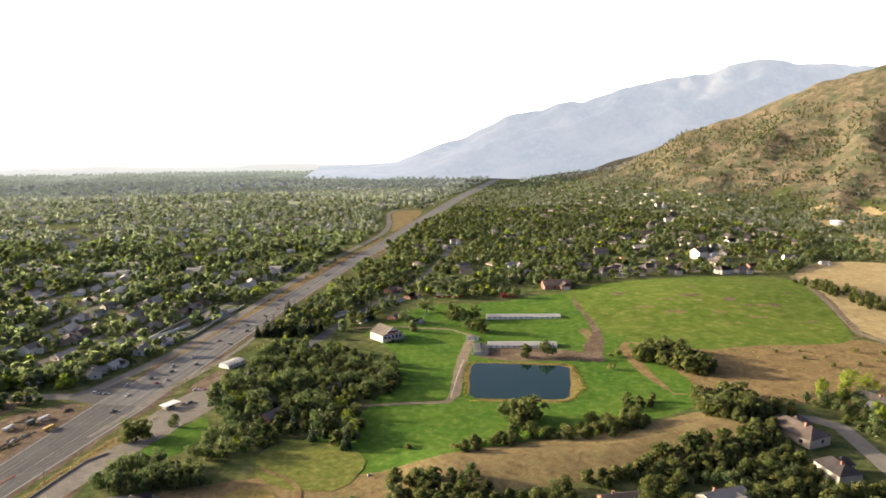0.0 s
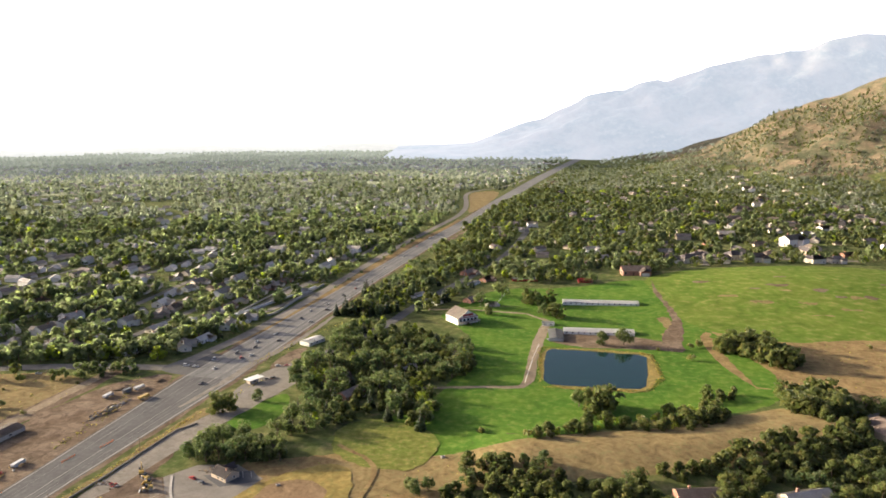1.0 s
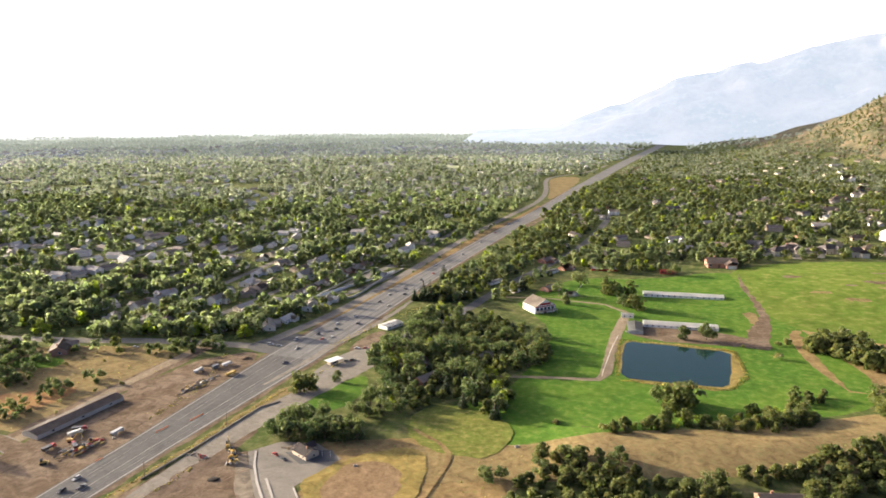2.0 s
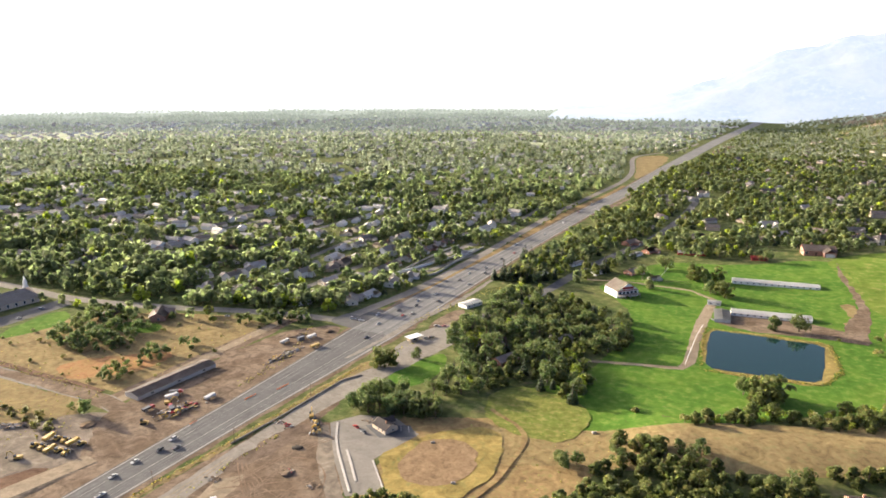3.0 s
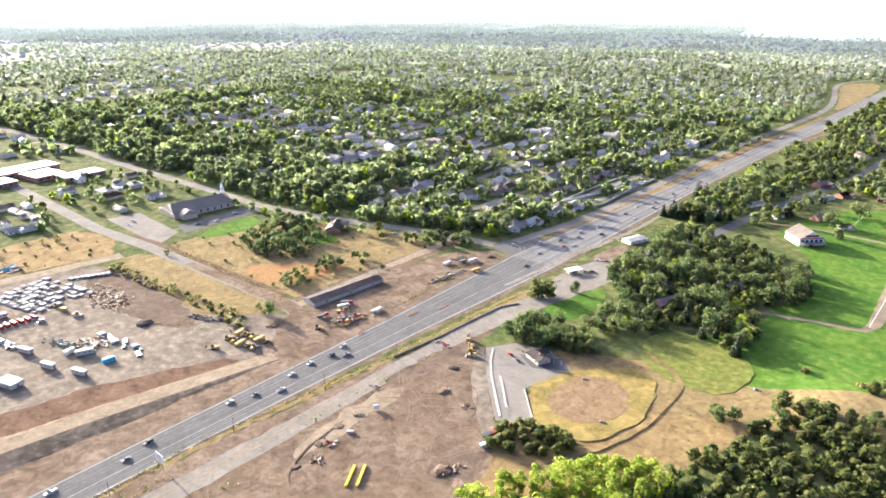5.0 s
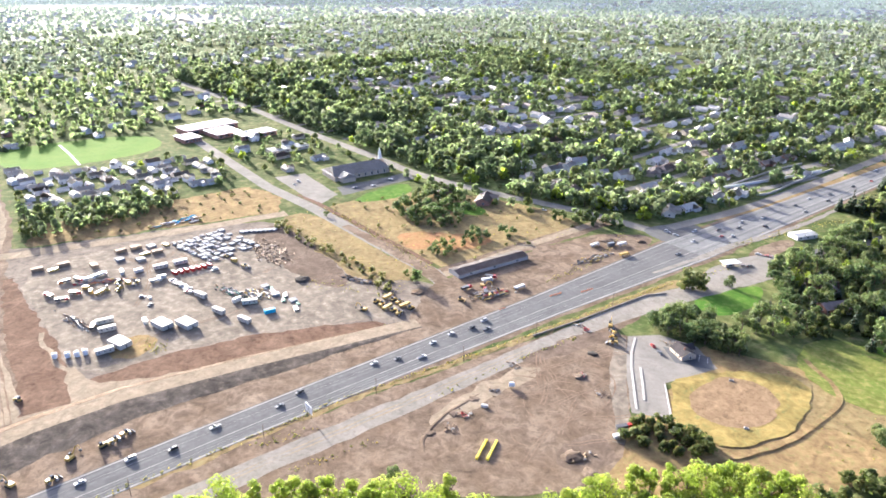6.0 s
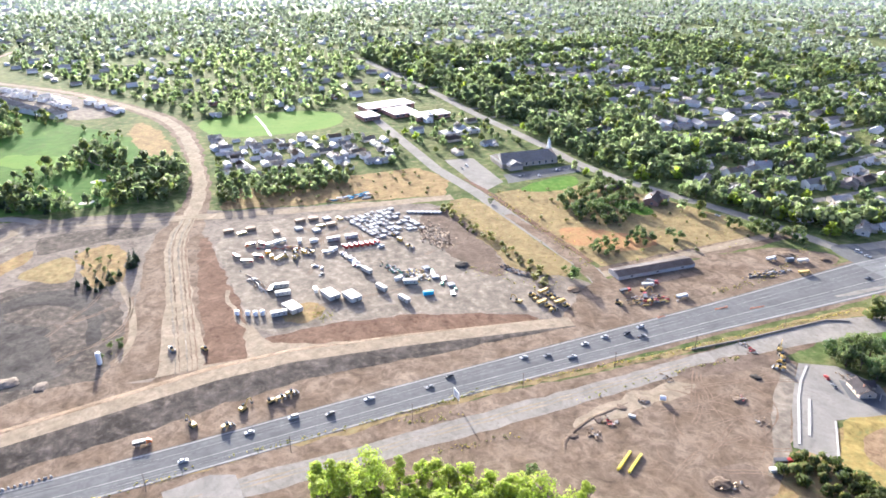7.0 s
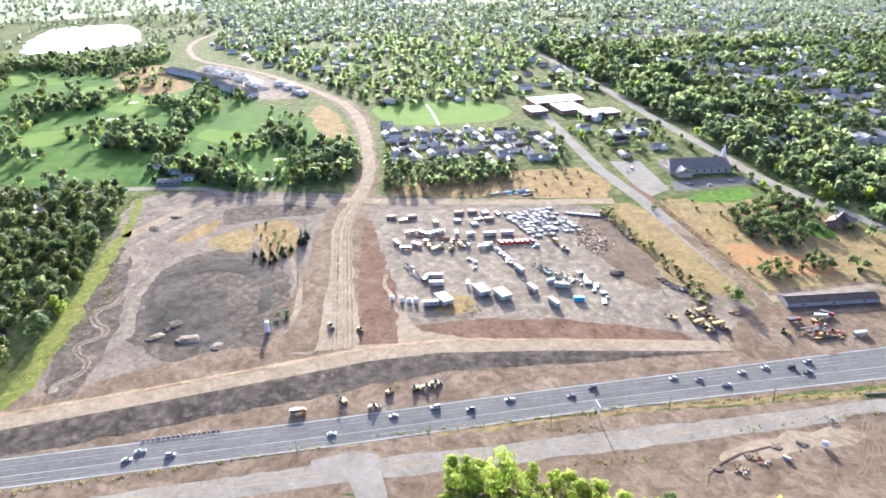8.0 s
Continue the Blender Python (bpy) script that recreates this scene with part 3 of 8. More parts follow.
strip("haul_road", HAUL, [22, 14, 12, 11, 9, 9, 9, 10, 10, 9, 8, 7, 7, 7, 7, 7, 7, 7], 0.11, M_gravel, "wide graded tan haul road under construction", "road", ragged=2.0, smooth=True, step=5)
strip("dirt_track", HDIRT, 9, 0.10, M_gravel, "pale dirt track along the yard", "road", ragged=1.5, smooth=True, step=5)
sheet("lawn", LAWN, 0.05, M_lawn, "bright green irrigated meadow", "meadow", grid=12)
sheet("pasture", PASTURE, 0.06, M_pasture, "green grazed hillside pasture with bare patches", "pasture", grid=12)
sheet("dry_slope", [(128, 350), (118, 380), (112, 420), (118, 470), (150, 452), (168, 446), (203, 454), (259, 453), (283, 469), (300, 440), (300, 360), (240, 340), (180, 352), (150, 340)], 0.045, M_rough, "dry tan slope below the pasture", "slope", grid=12)
sheet("dry_hill", [(341, 690), (316, 592), (286, 470), (330, 430), (480, 560), (520, 760), (420, 790)], 0.09, M_gold, "golden dry grass hill", "slope", grid=14)
sheet("dry_ridge", [(-82, 262), (-20, 274), (15, 290), (70, 306), (105, 326), (136, 340), (160, 344), (150, 300), (90, 270), (26, 256), (-40, 240), (-70, 232)], 0.16, M_drygrass, "low ridge of dry tan grass", "slope", grid=4)
sheet("works_base", [(-486, -70), (-470, -10), (-444, 60), (-425, 92), (-378, 220), (-300, 208), (-214, 196), (-236, 100), (-248, 0), (-250, -96), (-300, -84), (-400, -76)], 0.03, M_works, "bare brown ground under the road works", "dirt", ragged=3)
sheet("gravel_yard", YARD, 0.07, M_yard, "packed gravel construction yard", "yard", ragged=2)
sheet("spoil_slope", [(-262, 102), (-268, 60), (-258, 50), (-246, 90), (-232, 130), (-214, 187), (-242, 152)], 0.08, M_cut, "bare reddish cut slope below the yard", "slope", ragged=2)
sheet("west_works", [(-262, -240), (-266, -90), (-262, 40), (-246, 100), (-222, 160), (-200, 190), (-190, 165), (-200, 80), (-213, -20), (-224, -120), (-240, -240)], 0.04, M_dirt, "churned brown dirt beside the highway works", "dirt", ragged=1)
sheet("pit_area", PITAREA, 0.06, M_works, "bare graded ground round the pit", "dirt", ragged=3)
sheet("pit", PIT, 0.092, M_pit, "grey basin of crushed stone", "pit", ragged=2)
sheet("soil_east", DIRTE, 0.07, M_dirt, "cleared reddish dirt building plot", "dirt", ragged=2)
sheet("dirt_west", DIRTW, 0.06, M_dirt, "dirt strip with machines beside the highway", "dirt", ragged=2)
sheet("dry_field", DRYWEST, 0.05, M_drygrass, "dry golden field with rusty weeds", "field", ragged=1.5, curve=False)
sheet("hedge_field", [(-372, 214), (-368, 240), (-300, 231), (-246, 226), (-240, 200), (-262, 194), (-320, 204)], 0.045, M_drygrass, "dry grass strip beside the yard", "field", ragged=3)
sheet("ring_field", [(-105, 221), (-101, 238), (-86, 255), (-67, 259), (-61, 246), (-60, 224), (-68, 207), (-80, 198), (-93, 202)], 0.34, M_drygreen, "round field of yellowing grass", "field", ragged=2.5, grid=5)
sheet("ring_bare", [(-97, 220), (-97, 234), (-90, 244), (-80, 247), (-70, 242), (-67, 230), (-71, 218), (-79, 210), (-90, 211)], 0.4, M_ringsoil, "dry brown stubble inside the round field", "field", ragged=2.0, grid=5)
strip("farm_track_ring", [(-76, 190), (-68, 199), (-60, 220), (-55, 245), (-56, 262), (-76, 277)], 2.2, 0.42, M_rough, "faint dirt track round the field", "track", ragged=1.0, step=3, smooth=True, drape=True)
sheet("olive_meadow", [(-82, 296), (-66, 306), (-50, 302), (-33, 290), (-34, 268), (-42, 258), (-58, 258), (-78, 270)], 0.3, M_meadow, "thin yellow-green meadow edge", "meadow", ragged=2, grid=6)
sheet("golf_course", GOLF, 0.05, M_golf, "soft green golf course", "golf course", ragged=4)
M_fairway = surface("mown_fairway", (0.11, 0.185, 0.035), (0.14, 0.205, 0.045), (0.095, 0.15, 0.034), big=40, small=8, grain=0.2, bump=0.2, rough=1.0, spec=0.02)
M_sand = surface("pale_bunker_sand", (0.52, 0.48, 0.40), (0.58, 0.54, 0.46), big=8, small=2, grain=0.12, bump=0.2, rough=1.0, spec=0.02)
for ring_ in ([(-667, -200), (-672, -147), (-687, -97), (-653, -94), (-626, -134), (-610, -190)], [(-855, -155), (-841, -115), (-732, -57), (-689, -62), (-739, -122)], [(-587, -82), (-553, -42), (-532, -7), (-515, 14), (-491, 7), (-534, -42)], [(-960, -250), (-900, -160), (-870, -170), (-900, -262)], [(-640, -20), (-600, 20), (-560, 30), (-570, 5), (-610, -35)], [(-1040, -200), (-980, -100), (-950, -130), (-990, -215)]):
    sheet("fairway", ring_, 0.075, M_fairway, "light green mown fairway", "fairway", ragged=5)
for x, y, r in ((-695, -101, 5), (-650, -181, 6), (-529, 31, 4), (-487, 19, 3.5), (-600, -150, 3), (-760, -90, 4), (-640, -100, 3)):
    sheet("bunker", [(x + r * math.cos(a), y + 1.5 * r * math.sin(a)) for a in (0, 1, 2, 3, 4, 5)], 0.095, M_sand, "pale sand bunker in the grass", "bunker", ragged=1)
strip("cart_path", [(-640, 25), (-603, 36), (-585, 30), (-567, 37), (-550, 44), (-536, 53)], 1.8, 0.1, M_yard, "pale winding cart path", "path", smooth=True, step=4)
sheet("brown_knoll", [(-941, -117), (-974, -66), (-898, -63), (-819, -25), (-782, -55), (-797, -96), (-860, -120)], 0.085, M_rough, "dry brown knoll above the golf course", "slope", ragged=6)
sheet("bare_field", [(-700, 84), (-647, 97), (-565, 92), (-556, 74), (-643, 66)], 0.08, M_rough, "bare tan field beside the haul road", "field", ragged=4)
sheet("building_lots", [(-944, -20), (-906, 12), (-834, 50), (-733, 82), (-718, 40), (-760, 18), (-830, 0), (-900, -40)], 0.09, M_yard, "pale graded building lots", "dirt", ragged=4)
strip("west_lane", [(-540, -230), (-512, -165), (-509, -140), (-503, -106), (-497, -75), (-489, -45), (-478, -18), (-457, -7)], 7, 0.1, M_oldroad, "pale lane past the gardens", "road", smooth=True, step=6)
sheet("school_field", [(-674, 128), (-670, 182), (-642, 256), (-581, 244), (-579, 174), (-600, 126)], 0.05, M_fairway, "green school playing field", "field", ragged=2)
strip("field_path", [(-657, 182), (-620, 178), (-581, 172)], 2.2, 0.08, M_sand, "pale path across the playing field", "path", step=6)
sheet("bare_verge", [(-216, -150), (-213, -110), (-198, 20), (-188, 100), (-172, 180), (-158, 240), (-150, 275), (-140, 262), (-150, 200), (-160, 118), (-174, 40), (-178, -20), (-186, -150)], 0.047, M_dirt, "bare brown verge between the roads", "verge", ragged=1.5)
sheet("south_plot", [(-200, -160), (-190, 0), (-172, 18), (-160, 60), (-146, 60), (-136, -20), (-150, -160)], 0.043, M_dirt, "bare brown ground beside the frontage road", "dirt", ragged=2)
sheet("rough_grass", [(-106, 192), (-94, 150), (-60, 176), (-36, 208), (-14, 262), (-42, 272), (-72, 272), (-96, 262), (-118, 256), (-100, 240)], 0.04, M_rough, "rough yellowing grass round the field", "field", ragged=3, grid=10)
for k in range(26):
    rr = random.Random(70 + k)
    if k < 12:
        x, y, l, a = rr.uniform(-152, -108), rr.uniform(140, 225), rr.uniform(18, 40), rr.uniform(0.6, 2.4)
        keep = DIRTE
    elif k < 20:
        x, y, l, a = rr.uniform(-350, -260), rr.uniform(85, 180), rr.uniform(25, 60), rr.uniform(1.2, 3.2)
        keep = YARD
    else:
        x, y, l, a = rr.uniform(-330, -262), rr.uniform(-20, 30), rr.uniform(25, 50), rr.uniform(1.2, 3.2)
        keep = PITAREA
    pts = []
    for i in range(7):
        pts.append((x, y))
        x, y, a = x + math.cos(a) * l / 6, y + math.sin(a) * l / 6, a + rr.uniform(-0.25, 0.25)
    pts = [q for q in pts if inside(q[0], q[1], keep)]
    if len(pts) > 3:
        for o in (-0.7, 0.7):
            strip("wheel_track", pts, rr.uniform(0.35, 0.6), 0.098 + 0.001 * k, M_track, "faint wheel track across bare ground", "track", ragged=0.3, step=2, smooth=True, side=o)
for k, (x, y, rx, ry) in enumerate(((150, 590, 7, 4), (205, 575, 9, 4), (232, 560, 6, 5), (262, 545, 5, 6), (240, 545, 5, 3), (185, 566, 5, 2.5), (268, 505, 9, 3), (290, 585, 5, 3), (215, 600, 6, 2.5), (175, 500, 4, 2), (128, 520, 5, 3))):
    sheet("bare_patch", [(x + rx * math.cos(a), y + ry * math.sin(a)) for a in (0, 1, 2, 3, 4, 5)], 0.14, M_dirt, "bare worn patch in the pasture", "bare patch", ragged=2.5, grid=6)
strip("cattle_track", [(92, 420), (98, 450), (108, 480), (110, 520), (107, 560), (112, 600)], [14, 12, 7, 4, 3, 2], 0.13, M_dirt, "worn brown track between meadow and pasture", "track", drape=True, ragged=2.5, step=4, smooth=True)
strip("pasture_track", [(286, 470), (312, 555), (330, 630), (343, 690)], 3.2, 0.16, M_track, "brown dirt track along the pasture fence", "track", drape=True, ragged=1.0, step=5)
strip("hill_lane", [(172, 668), (180, 690), (186, 735), (187, 800)], 8, 0.12, M_oldroad, "pale residential lane between dark-roofed houses", "road", drape=True, step=6, smooth=True)
strip("hill_street", [(236, 712), (270, 722), (300, 720), (330, 716)], 9, 0.12, M_oldroad, "pale residential street above the pasture", "road", drape=True, step=6, smooth=True)
strip("upper_street", [(345, 860), (351, 880), (385, 960), (418, 1047)], 9, 0.12, M_oldroad, "grey residential street climbing the slope", "road", drape=True, step=6, smooth=True)
sheet("tank_slope", [(600, 1095), (640, 1080), (690, 1150), (760, 1210), (790, 1290), (720, 1300), (668, 1330), (640, 1240), (612, 1160)], 0.3, M_gold, "golden dry slope cut round the water tank", "slope", ragged=8, grid=12)
sheet("bare_spur", [(470, 740), (545, 915), (610, 1060), (680, 1060), (640, 900), (560, 760)], 0.3, M_gold, "bare golden spur below the tank", "slope", ragged=8, grid=12)
M_water = bpy.data.materials.new("still_water")
M_water.use_nodes = True
pw_ = M_water.node_tree.nodes["Principled BSDF"]
pw_.inputs["Base Color"].default_value = (0.008, 0.028, 0.025, 1)
pw_.inputs["IOR"].default_value = 1.33
pw_.inputs["Roughness"].default_value = 0.06
sheet("lake", LAKE, 0.1, M_water, "bright lake reflecting the evening sky", "lake", ragged=8)
sheet("pond_bank", [(11, 421), (40, 420), (76, 417), (80, 408), (77, 372), (66, 351), (40, 351), (12, 353)], 0.10, M_drygreen, "reedy golden bank round the pond", "bank", ragged=2)
tagged(sheet("pond", POND, 0.13, M_water, "", "", ragged=0.6, curve=False), "dark still rectangular farm pond", "pond")

# ---- trees ----
def crown(seed, kind, count, size, high, loose=0.5):
    """Leaf clumps of a crown: four-cornered sprays and the way each one leans, count x 5 x 3, for a tree of that height."""
    rng = np.random.default_rng(seed)
    blobs = []
    if kind == "conifer":
        for k in range(9):
            f = k / 8
            z, r = high * (0.08 + 0.86 * f), high * 0.20 * (1.05 - f) + 0.1
            m = max(2, int(7 * (1 - f)) + 1)
            for a in range(m):
                an = 6.283 * (a / m) + rng.uniform(0, 1)
                blobs.append(((math.cos(an) * r * 0.7, math.sin(an) * r * 0.7, z), r * 0.55, 0.55))
    else:
        wide = {"oak": 0.56, "elm": 0.52, "tall": 0.27, "shrub": 0.62}[kind] * high
        low = {"oak": 0.16, "elm": 0.20, "tall": 0.22, "shrub": 0.2}[kind] * high
        for k in range({"oak": 13, "elm": 12, "tall": 11, "shrub": 7}[kind]):
            f = rng.uniform(0, 1) if kind != "tall" else k / 10
            z = low + (high * 0.90 - low) * f
            bulge = math.sin(math.pi * min(1, 0.25 + 0.72 * f)) ** 0.7
            an, rr = rng.uniform(0, 6.283), wide * bulge * rng.uniform(0.35, 0.8)
            blobs.append(((math.cos(an) * rr, math.sin(an) * rr, z), wide * rng.uniform(0.30, 0.50), 0.85))
    weight = np.array([b[1] ** 2 for b in blobs])
    pick = rng.choice(len(blobs), count, p=weight / weight.sum())
    c = np.array([b[0] for b in blobs])[pick]
    r = np.array([b[1] for b in blobs])[pick]
    flat = np.array([b[2] for b in blobs])[pick]
    d = rng.normal(size=(count, 3))
    d /= np.linalg.norm(d, axis=1)[:, None]
    p = c + d * (r * rng.uniform(0.62, 1.08, count))[:, None] * np.c_[np.ones(count), np.ones(count), flat]
    p[:, 2] = np.maximum(p[:, 2], 0.06 * high)
    n = d + loose * rng.normal(size=(count, 3)) + (0, 0, 0.35)
    n -= 2 * np.minimum(0, (n * d).sum(1))[:, None] * d
    n /= np.linalg.norm(n, axis=1)[:, None]
    u = np.cross(n, rng.normal(size=(count, 3)))
    u /= np.linalg.norm(u, axis=1)[:, None]
    v = np.cross(n, u)
    s = size * rng.uniform(0.55, 1.25, count)[:, None]
    q = np.stack([p - u * s * 0.6 - v * s * 0.35, p + u * s * 0.25 - v * s * 0.6, p + u * s * 0.65 + v * s * 0.3, p - u * s * 0.2 + v * s * 0.6], 1)
    q += rng.normal(size=q.shape) * size * 0.1
    out = p - (0, 0, 0.4 * high)
    out = 0.6 * d + 0.7 * out / (np.linalg.norm(out, axis=1)[:, None] + 1e-6) + 0.1 * rng.normal(size=(count, 3))
    out /= np.linalg.norm(out, axis=1)[:, None]
    return np.concatenate([q, out[:, None]], 1)


def trunk_quads(high, r):
    out = []
    for k in range(4):
        a, b = k * math.pi / 2, (k + 1) * math.pi / 2
        out.append([(r * math.cos(a), r * math.sin(a), -0.2), (r * math.cos(b), r * math.sin(b), -0.2), (r * 0.4 * math.cos(b), r * 0.4 * math.sin(b), high * 0.6), (r * 0.4 * math.cos(a), r * 0.4 * math.sin(a), high * 0.6), (math.cos((a + b) / 2), math.sin((a + b) / 2), 0)])
    return np.array(out)


def quads_mesh(name, q, materials, index=None):
    """A mesh of loose four-cornered faces from an array n x 4 x 3; a fifth row is the normal, for soft round crowns."""
    n = len(q)
    lean = q[:, 4] if q.shape[1] == 5 else None
    q = q[:, :4]
    me = bpy.data.meshes.new(name)
    me.vertices.add(n * 4)
    me.vertices.foreach_set("co", np.ascontiguousarray(q, dtype=np.float32).ravel())
    me.loops.add(n * 4)
    me.loops.foreach_set("vertex_index", np.arange(n * 4, dtype=np.int32))
    me.polygons.add(n)
    me.polygons.foreach_set("loop_start", np.arange(0, n * 4, 4, dtype=np.int32))
    me.polygons.foreach_set("loop_total", np.full(n, 4, dtype=np.int32))
    if index is not None:
        me.polygons.foreach_set("material_index", np.asarray(index, dtype=np.int32))
    for mm in materials:
        me.materials.append(mm)
    if lean is not None:
        at = me.attributes.new("custom_normal", "FLOAT_VECTOR", "CORNER")
        at.data.foreach_set("vector", np.repeat(lean, 4, axis=0).astype(np.float32).ravel())
    me.update()
    return me


def stuff(name, spots, kinds, materials, label, category, size=TREE):
    """Many plants in one mesh. spots: x, y, scale, turn, kind number; kinds: arrays of leaf quads and the material number of each."""
    all_q, all_i = [], []
    spots = np.array(spots)
    for k, (q, idx) in enumerate(kinds):
        s = spots[spots[:, 4] == k]
        if not len(s):
            continue
        z = np.array([height(x, y) for x, y in s[:, :2]])
        c, sn = np.cos(s[:, 3]), np.sin(s[:, 3])
        m = len(s)
        Q = np.broadcast_to(q[None], (m, *q.shape))
        sc = s[:, 2][:, None, None] * (size / K)
        X = (c[:, None, None] * Q[..., 0] - sn[:, None, None] * Q[..., 1]) * sc + s[:, 0][:, None, None]
        Y = (sn[:, None, None] * Q[..., 0] + c[:, None, None] * Q[..., 1]) * sc + s[:, 1][:, None, None]
        Z = Q[..., 2] * sc + z[:, None, None]
        made = np.stack([X, Y, Z], -1)
        if q.shape[1] == 5:
            made[:, :, 4, 0] = c[:, None] * q[None, :, 4, 0] - sn[:, None] * q[None, :, 4, 1]
            made[:, :, 4, 1] = sn[:, None] * q[None, :, 4, 0] + c[:, None] * q[None, :, 4, 1]
            made[:, :, 4, 2] = q[None, :, 4, 2]
        all_q.append(made.reshape(-1, q.shape[1], 3))
        all_i.append(np.tile(idx, m))
    ob = new(name, quads_mesh(name, np.concatenate(all_q), materials, np.concatenate(all_i)))
    return tagged(ob, label, category, "", "stuff")


def tree(name, seed, kind, high, count, size, leaves, label, group):
    """A tree with a forked trunk and a loose crown, its foot at the origin."""
    top = new(name)
    rng = random.Random(seed)
    bm = bmesh.new()
    r = 0.035 * high
    mid = (rng.uniform(-0.03, 0.03) * high, rng.uniform(-0.03, 0.03) * high, high * 0.36)
    tube(bm, (0, 0, -0.3), mid, r, r * 0.65, 7)
    if kind == "conifer":
        tube(bm, mid, (0, 0, high * 0.94), r * 0.65, 0.03, 6)
    else:
        for k in range(4):
            a = k * 1.57 + rng.uniform(-0.4, 0.4)
            w = high * rng.uniform(0.14, 0.24)
            tube(bm, mid, (math.cos(a) * w, math.sin(a) * w, high * rng.uniform(0.62, 0.8)), r * 0.5, r * 0.12, 5)
    part("trunk", bm, M_bark, top)
    ob = new("crown", quads_mesh("crown", crown(seed, kind, count, size, high), [leaves]))
    ob.parent = top
    tagged(top, label, "tree" if kind != "shrub" else "shrub", group)
    return top


class Planter:
    """Sets copies of some model trees, each at its spot, on the land."""

    def __init__(self, models):
        self.models, self.used, self.rng, self.more, self.n = models, set(), random.Random(len(models) * 7 + 1), [], 0

    def put(self, x, y, scale=1.0, which=None):
        k = self.rng.randrange(len(self.models)) if which is None else which
        self.n += 1
        if self.n > 195:
            self.more.append((x, y, scale, self.rng.uniform(0, 6.28), k))
            return None
        m = pose(x, y, height(x, y) - 0.1, 0, 0, self.rng.uniform(0, 360)) @ Matrix.Scale(scale * TREE, 4)
        ob = self.models[k]
        if k not in self.used:
            self.used.add(k)
            ob.matrix_basis = m
            return ob
        made = copy_thing(ob, pose(0, 0, 0))
        made.matrix_basis = m
        return made


def scatter(poly, gap, seed, skip=None):
    """Spots inside an outline, no two nearer than gap."""
    rng = random.Random(seed)
    xs, ys = [p[0] for p in poly], [p[1] for p in poly]
    area = (max(xs) - min(xs)) * (max(ys) - min(ys))
    cells, out = {}, []
    for _ in range(int(area / gap ** 2 * 5)):
        x, y = rng.uniform(min(xs), max(xs)), rng.uniform(min(ys), max(ys))
        if not inside(x, y, poly) or (skip and skip(x, y)):
            continue
        i, j = int(x // gap), int(y // gap)
        if any(math.hypot(x - a, y - b) < gap for di in (-1, 0, 1) for dj in (-1, 0, 1) for a, b in cells.get((i + di, j + dj), ())):
            continue
        cells.setdefault((i, j), []).append((x, y))
        out.append((x, y))
    return out


oaks = Planter([tree("oak_tree", 10 + k, "oak", h, 640, 0.60, M_oak, "dark green scrub oak with a dense rounded crown", "scrub oaks") for k, h in enumerate((6.0, 5.2, 7.0, 4.6))])
elms = Planter([tree("broadleaf_tree", 20 + k, "elm", h, 640, 0.8, M_elm, "tall broadleaf tree with a full green crown", "broadleaf trees") for k, h in enumerate((11.0, 9.5, 12.5, 8.0))])
cottons = Planter([tree("cottonwood_tree", 30 + k, kd, h, 820, 0.7, M_bright, "bright sunlit yellow-green cottonwood tree", "cottonwoods") for k, (h, kd) in enumerate(((13.0, "elm"), (15.0, "tall"), (10.0, "elm")))])
firs = Planter([tree("conifer_tree", 40 + k, "conifer", h, 620, 0.75, M_conifer, "dark pointed conifer with dense needles", "conifers") for k, h in enumerate((12.0, 9.5, 14.0))])
bushes = Planter([tree("shrub", 50 + k, "shrub", h, 130, 0.58, M_shrub, "dry olive-brown shrub on rough ground", "shrubs") for k, h in enumerate((2.6, 1.8, 3.4))])
R = random.Random(5)

NEAR_HOMES = [(161, 306), (158, 266), (101, 252), (62, 250), (160, 270)]
# oak brush along the ridge and in the hollow below it
for x, y in scatter([(2, 284), (28, 292), (44, 301), (76, 301), (102, 319), (86, 330), (56, 316), (29, 304), (8, 294)], 3.9, 5):
    kind_ = R.random()
    if kind_ < 0.5:
        oaks.put(x, y, R.uniform(0.8, 1.4))
    elif kind_ < 0.75:
        bushes.put(x, y, R.uniform(0.9, 1.6))
    else:
        cottons.put(x, y, R.uniform(0.24, 0.36), 0)
for x, y in scatter([(-24, 252), (-19, 266), (10, 265), (30, 250), (60, 264), (100, 273), (128, 290), (146, 300), (132, 322), (152, 344), (177, 343), (172, 333), (146, 318), (150, 290), (166, 262), (186, 250), (190, 225), (40, 226)], 4.8, 6):
    if any(abs(x - a) < 9 and -13 < y - b < 7 for a, b in NEAR_HOMES):
        continue
    if R.random() < 0.8:
        oaks.put(x, y, R.uniform(0.9, 1.4))
    else:
        elms.put(x, y, R.uniform(0.5, 0.8))
for x, y in scatter([(-44, 186), (-42, 210), (-30, 226), (-22, 250), (-8, 262), (20, 244), (16, 190), (-10, 172)], 4.7, 7):
    oaks.put(x, y, R.uniform(0.9, 1.3))
for x, y in scatter([(-100, 180), (-104, 193), (-92, 199), (-76, 199), (-76, 189), (-92, 181)], 3.4, 8):
    oaks.put(x, y, R.uniform(0.75, 1.05))
for x, y in scatter([(-174, 52), (-166, 72), (-154, 88), (-146, 101), (-134, 106), (-120, 116), (-106, 119), (-104, 100), (-136, 72), (-160, 46)], 4.6, 9):
    cottons.put(x, y, R.uniform(0.75, 1.05))
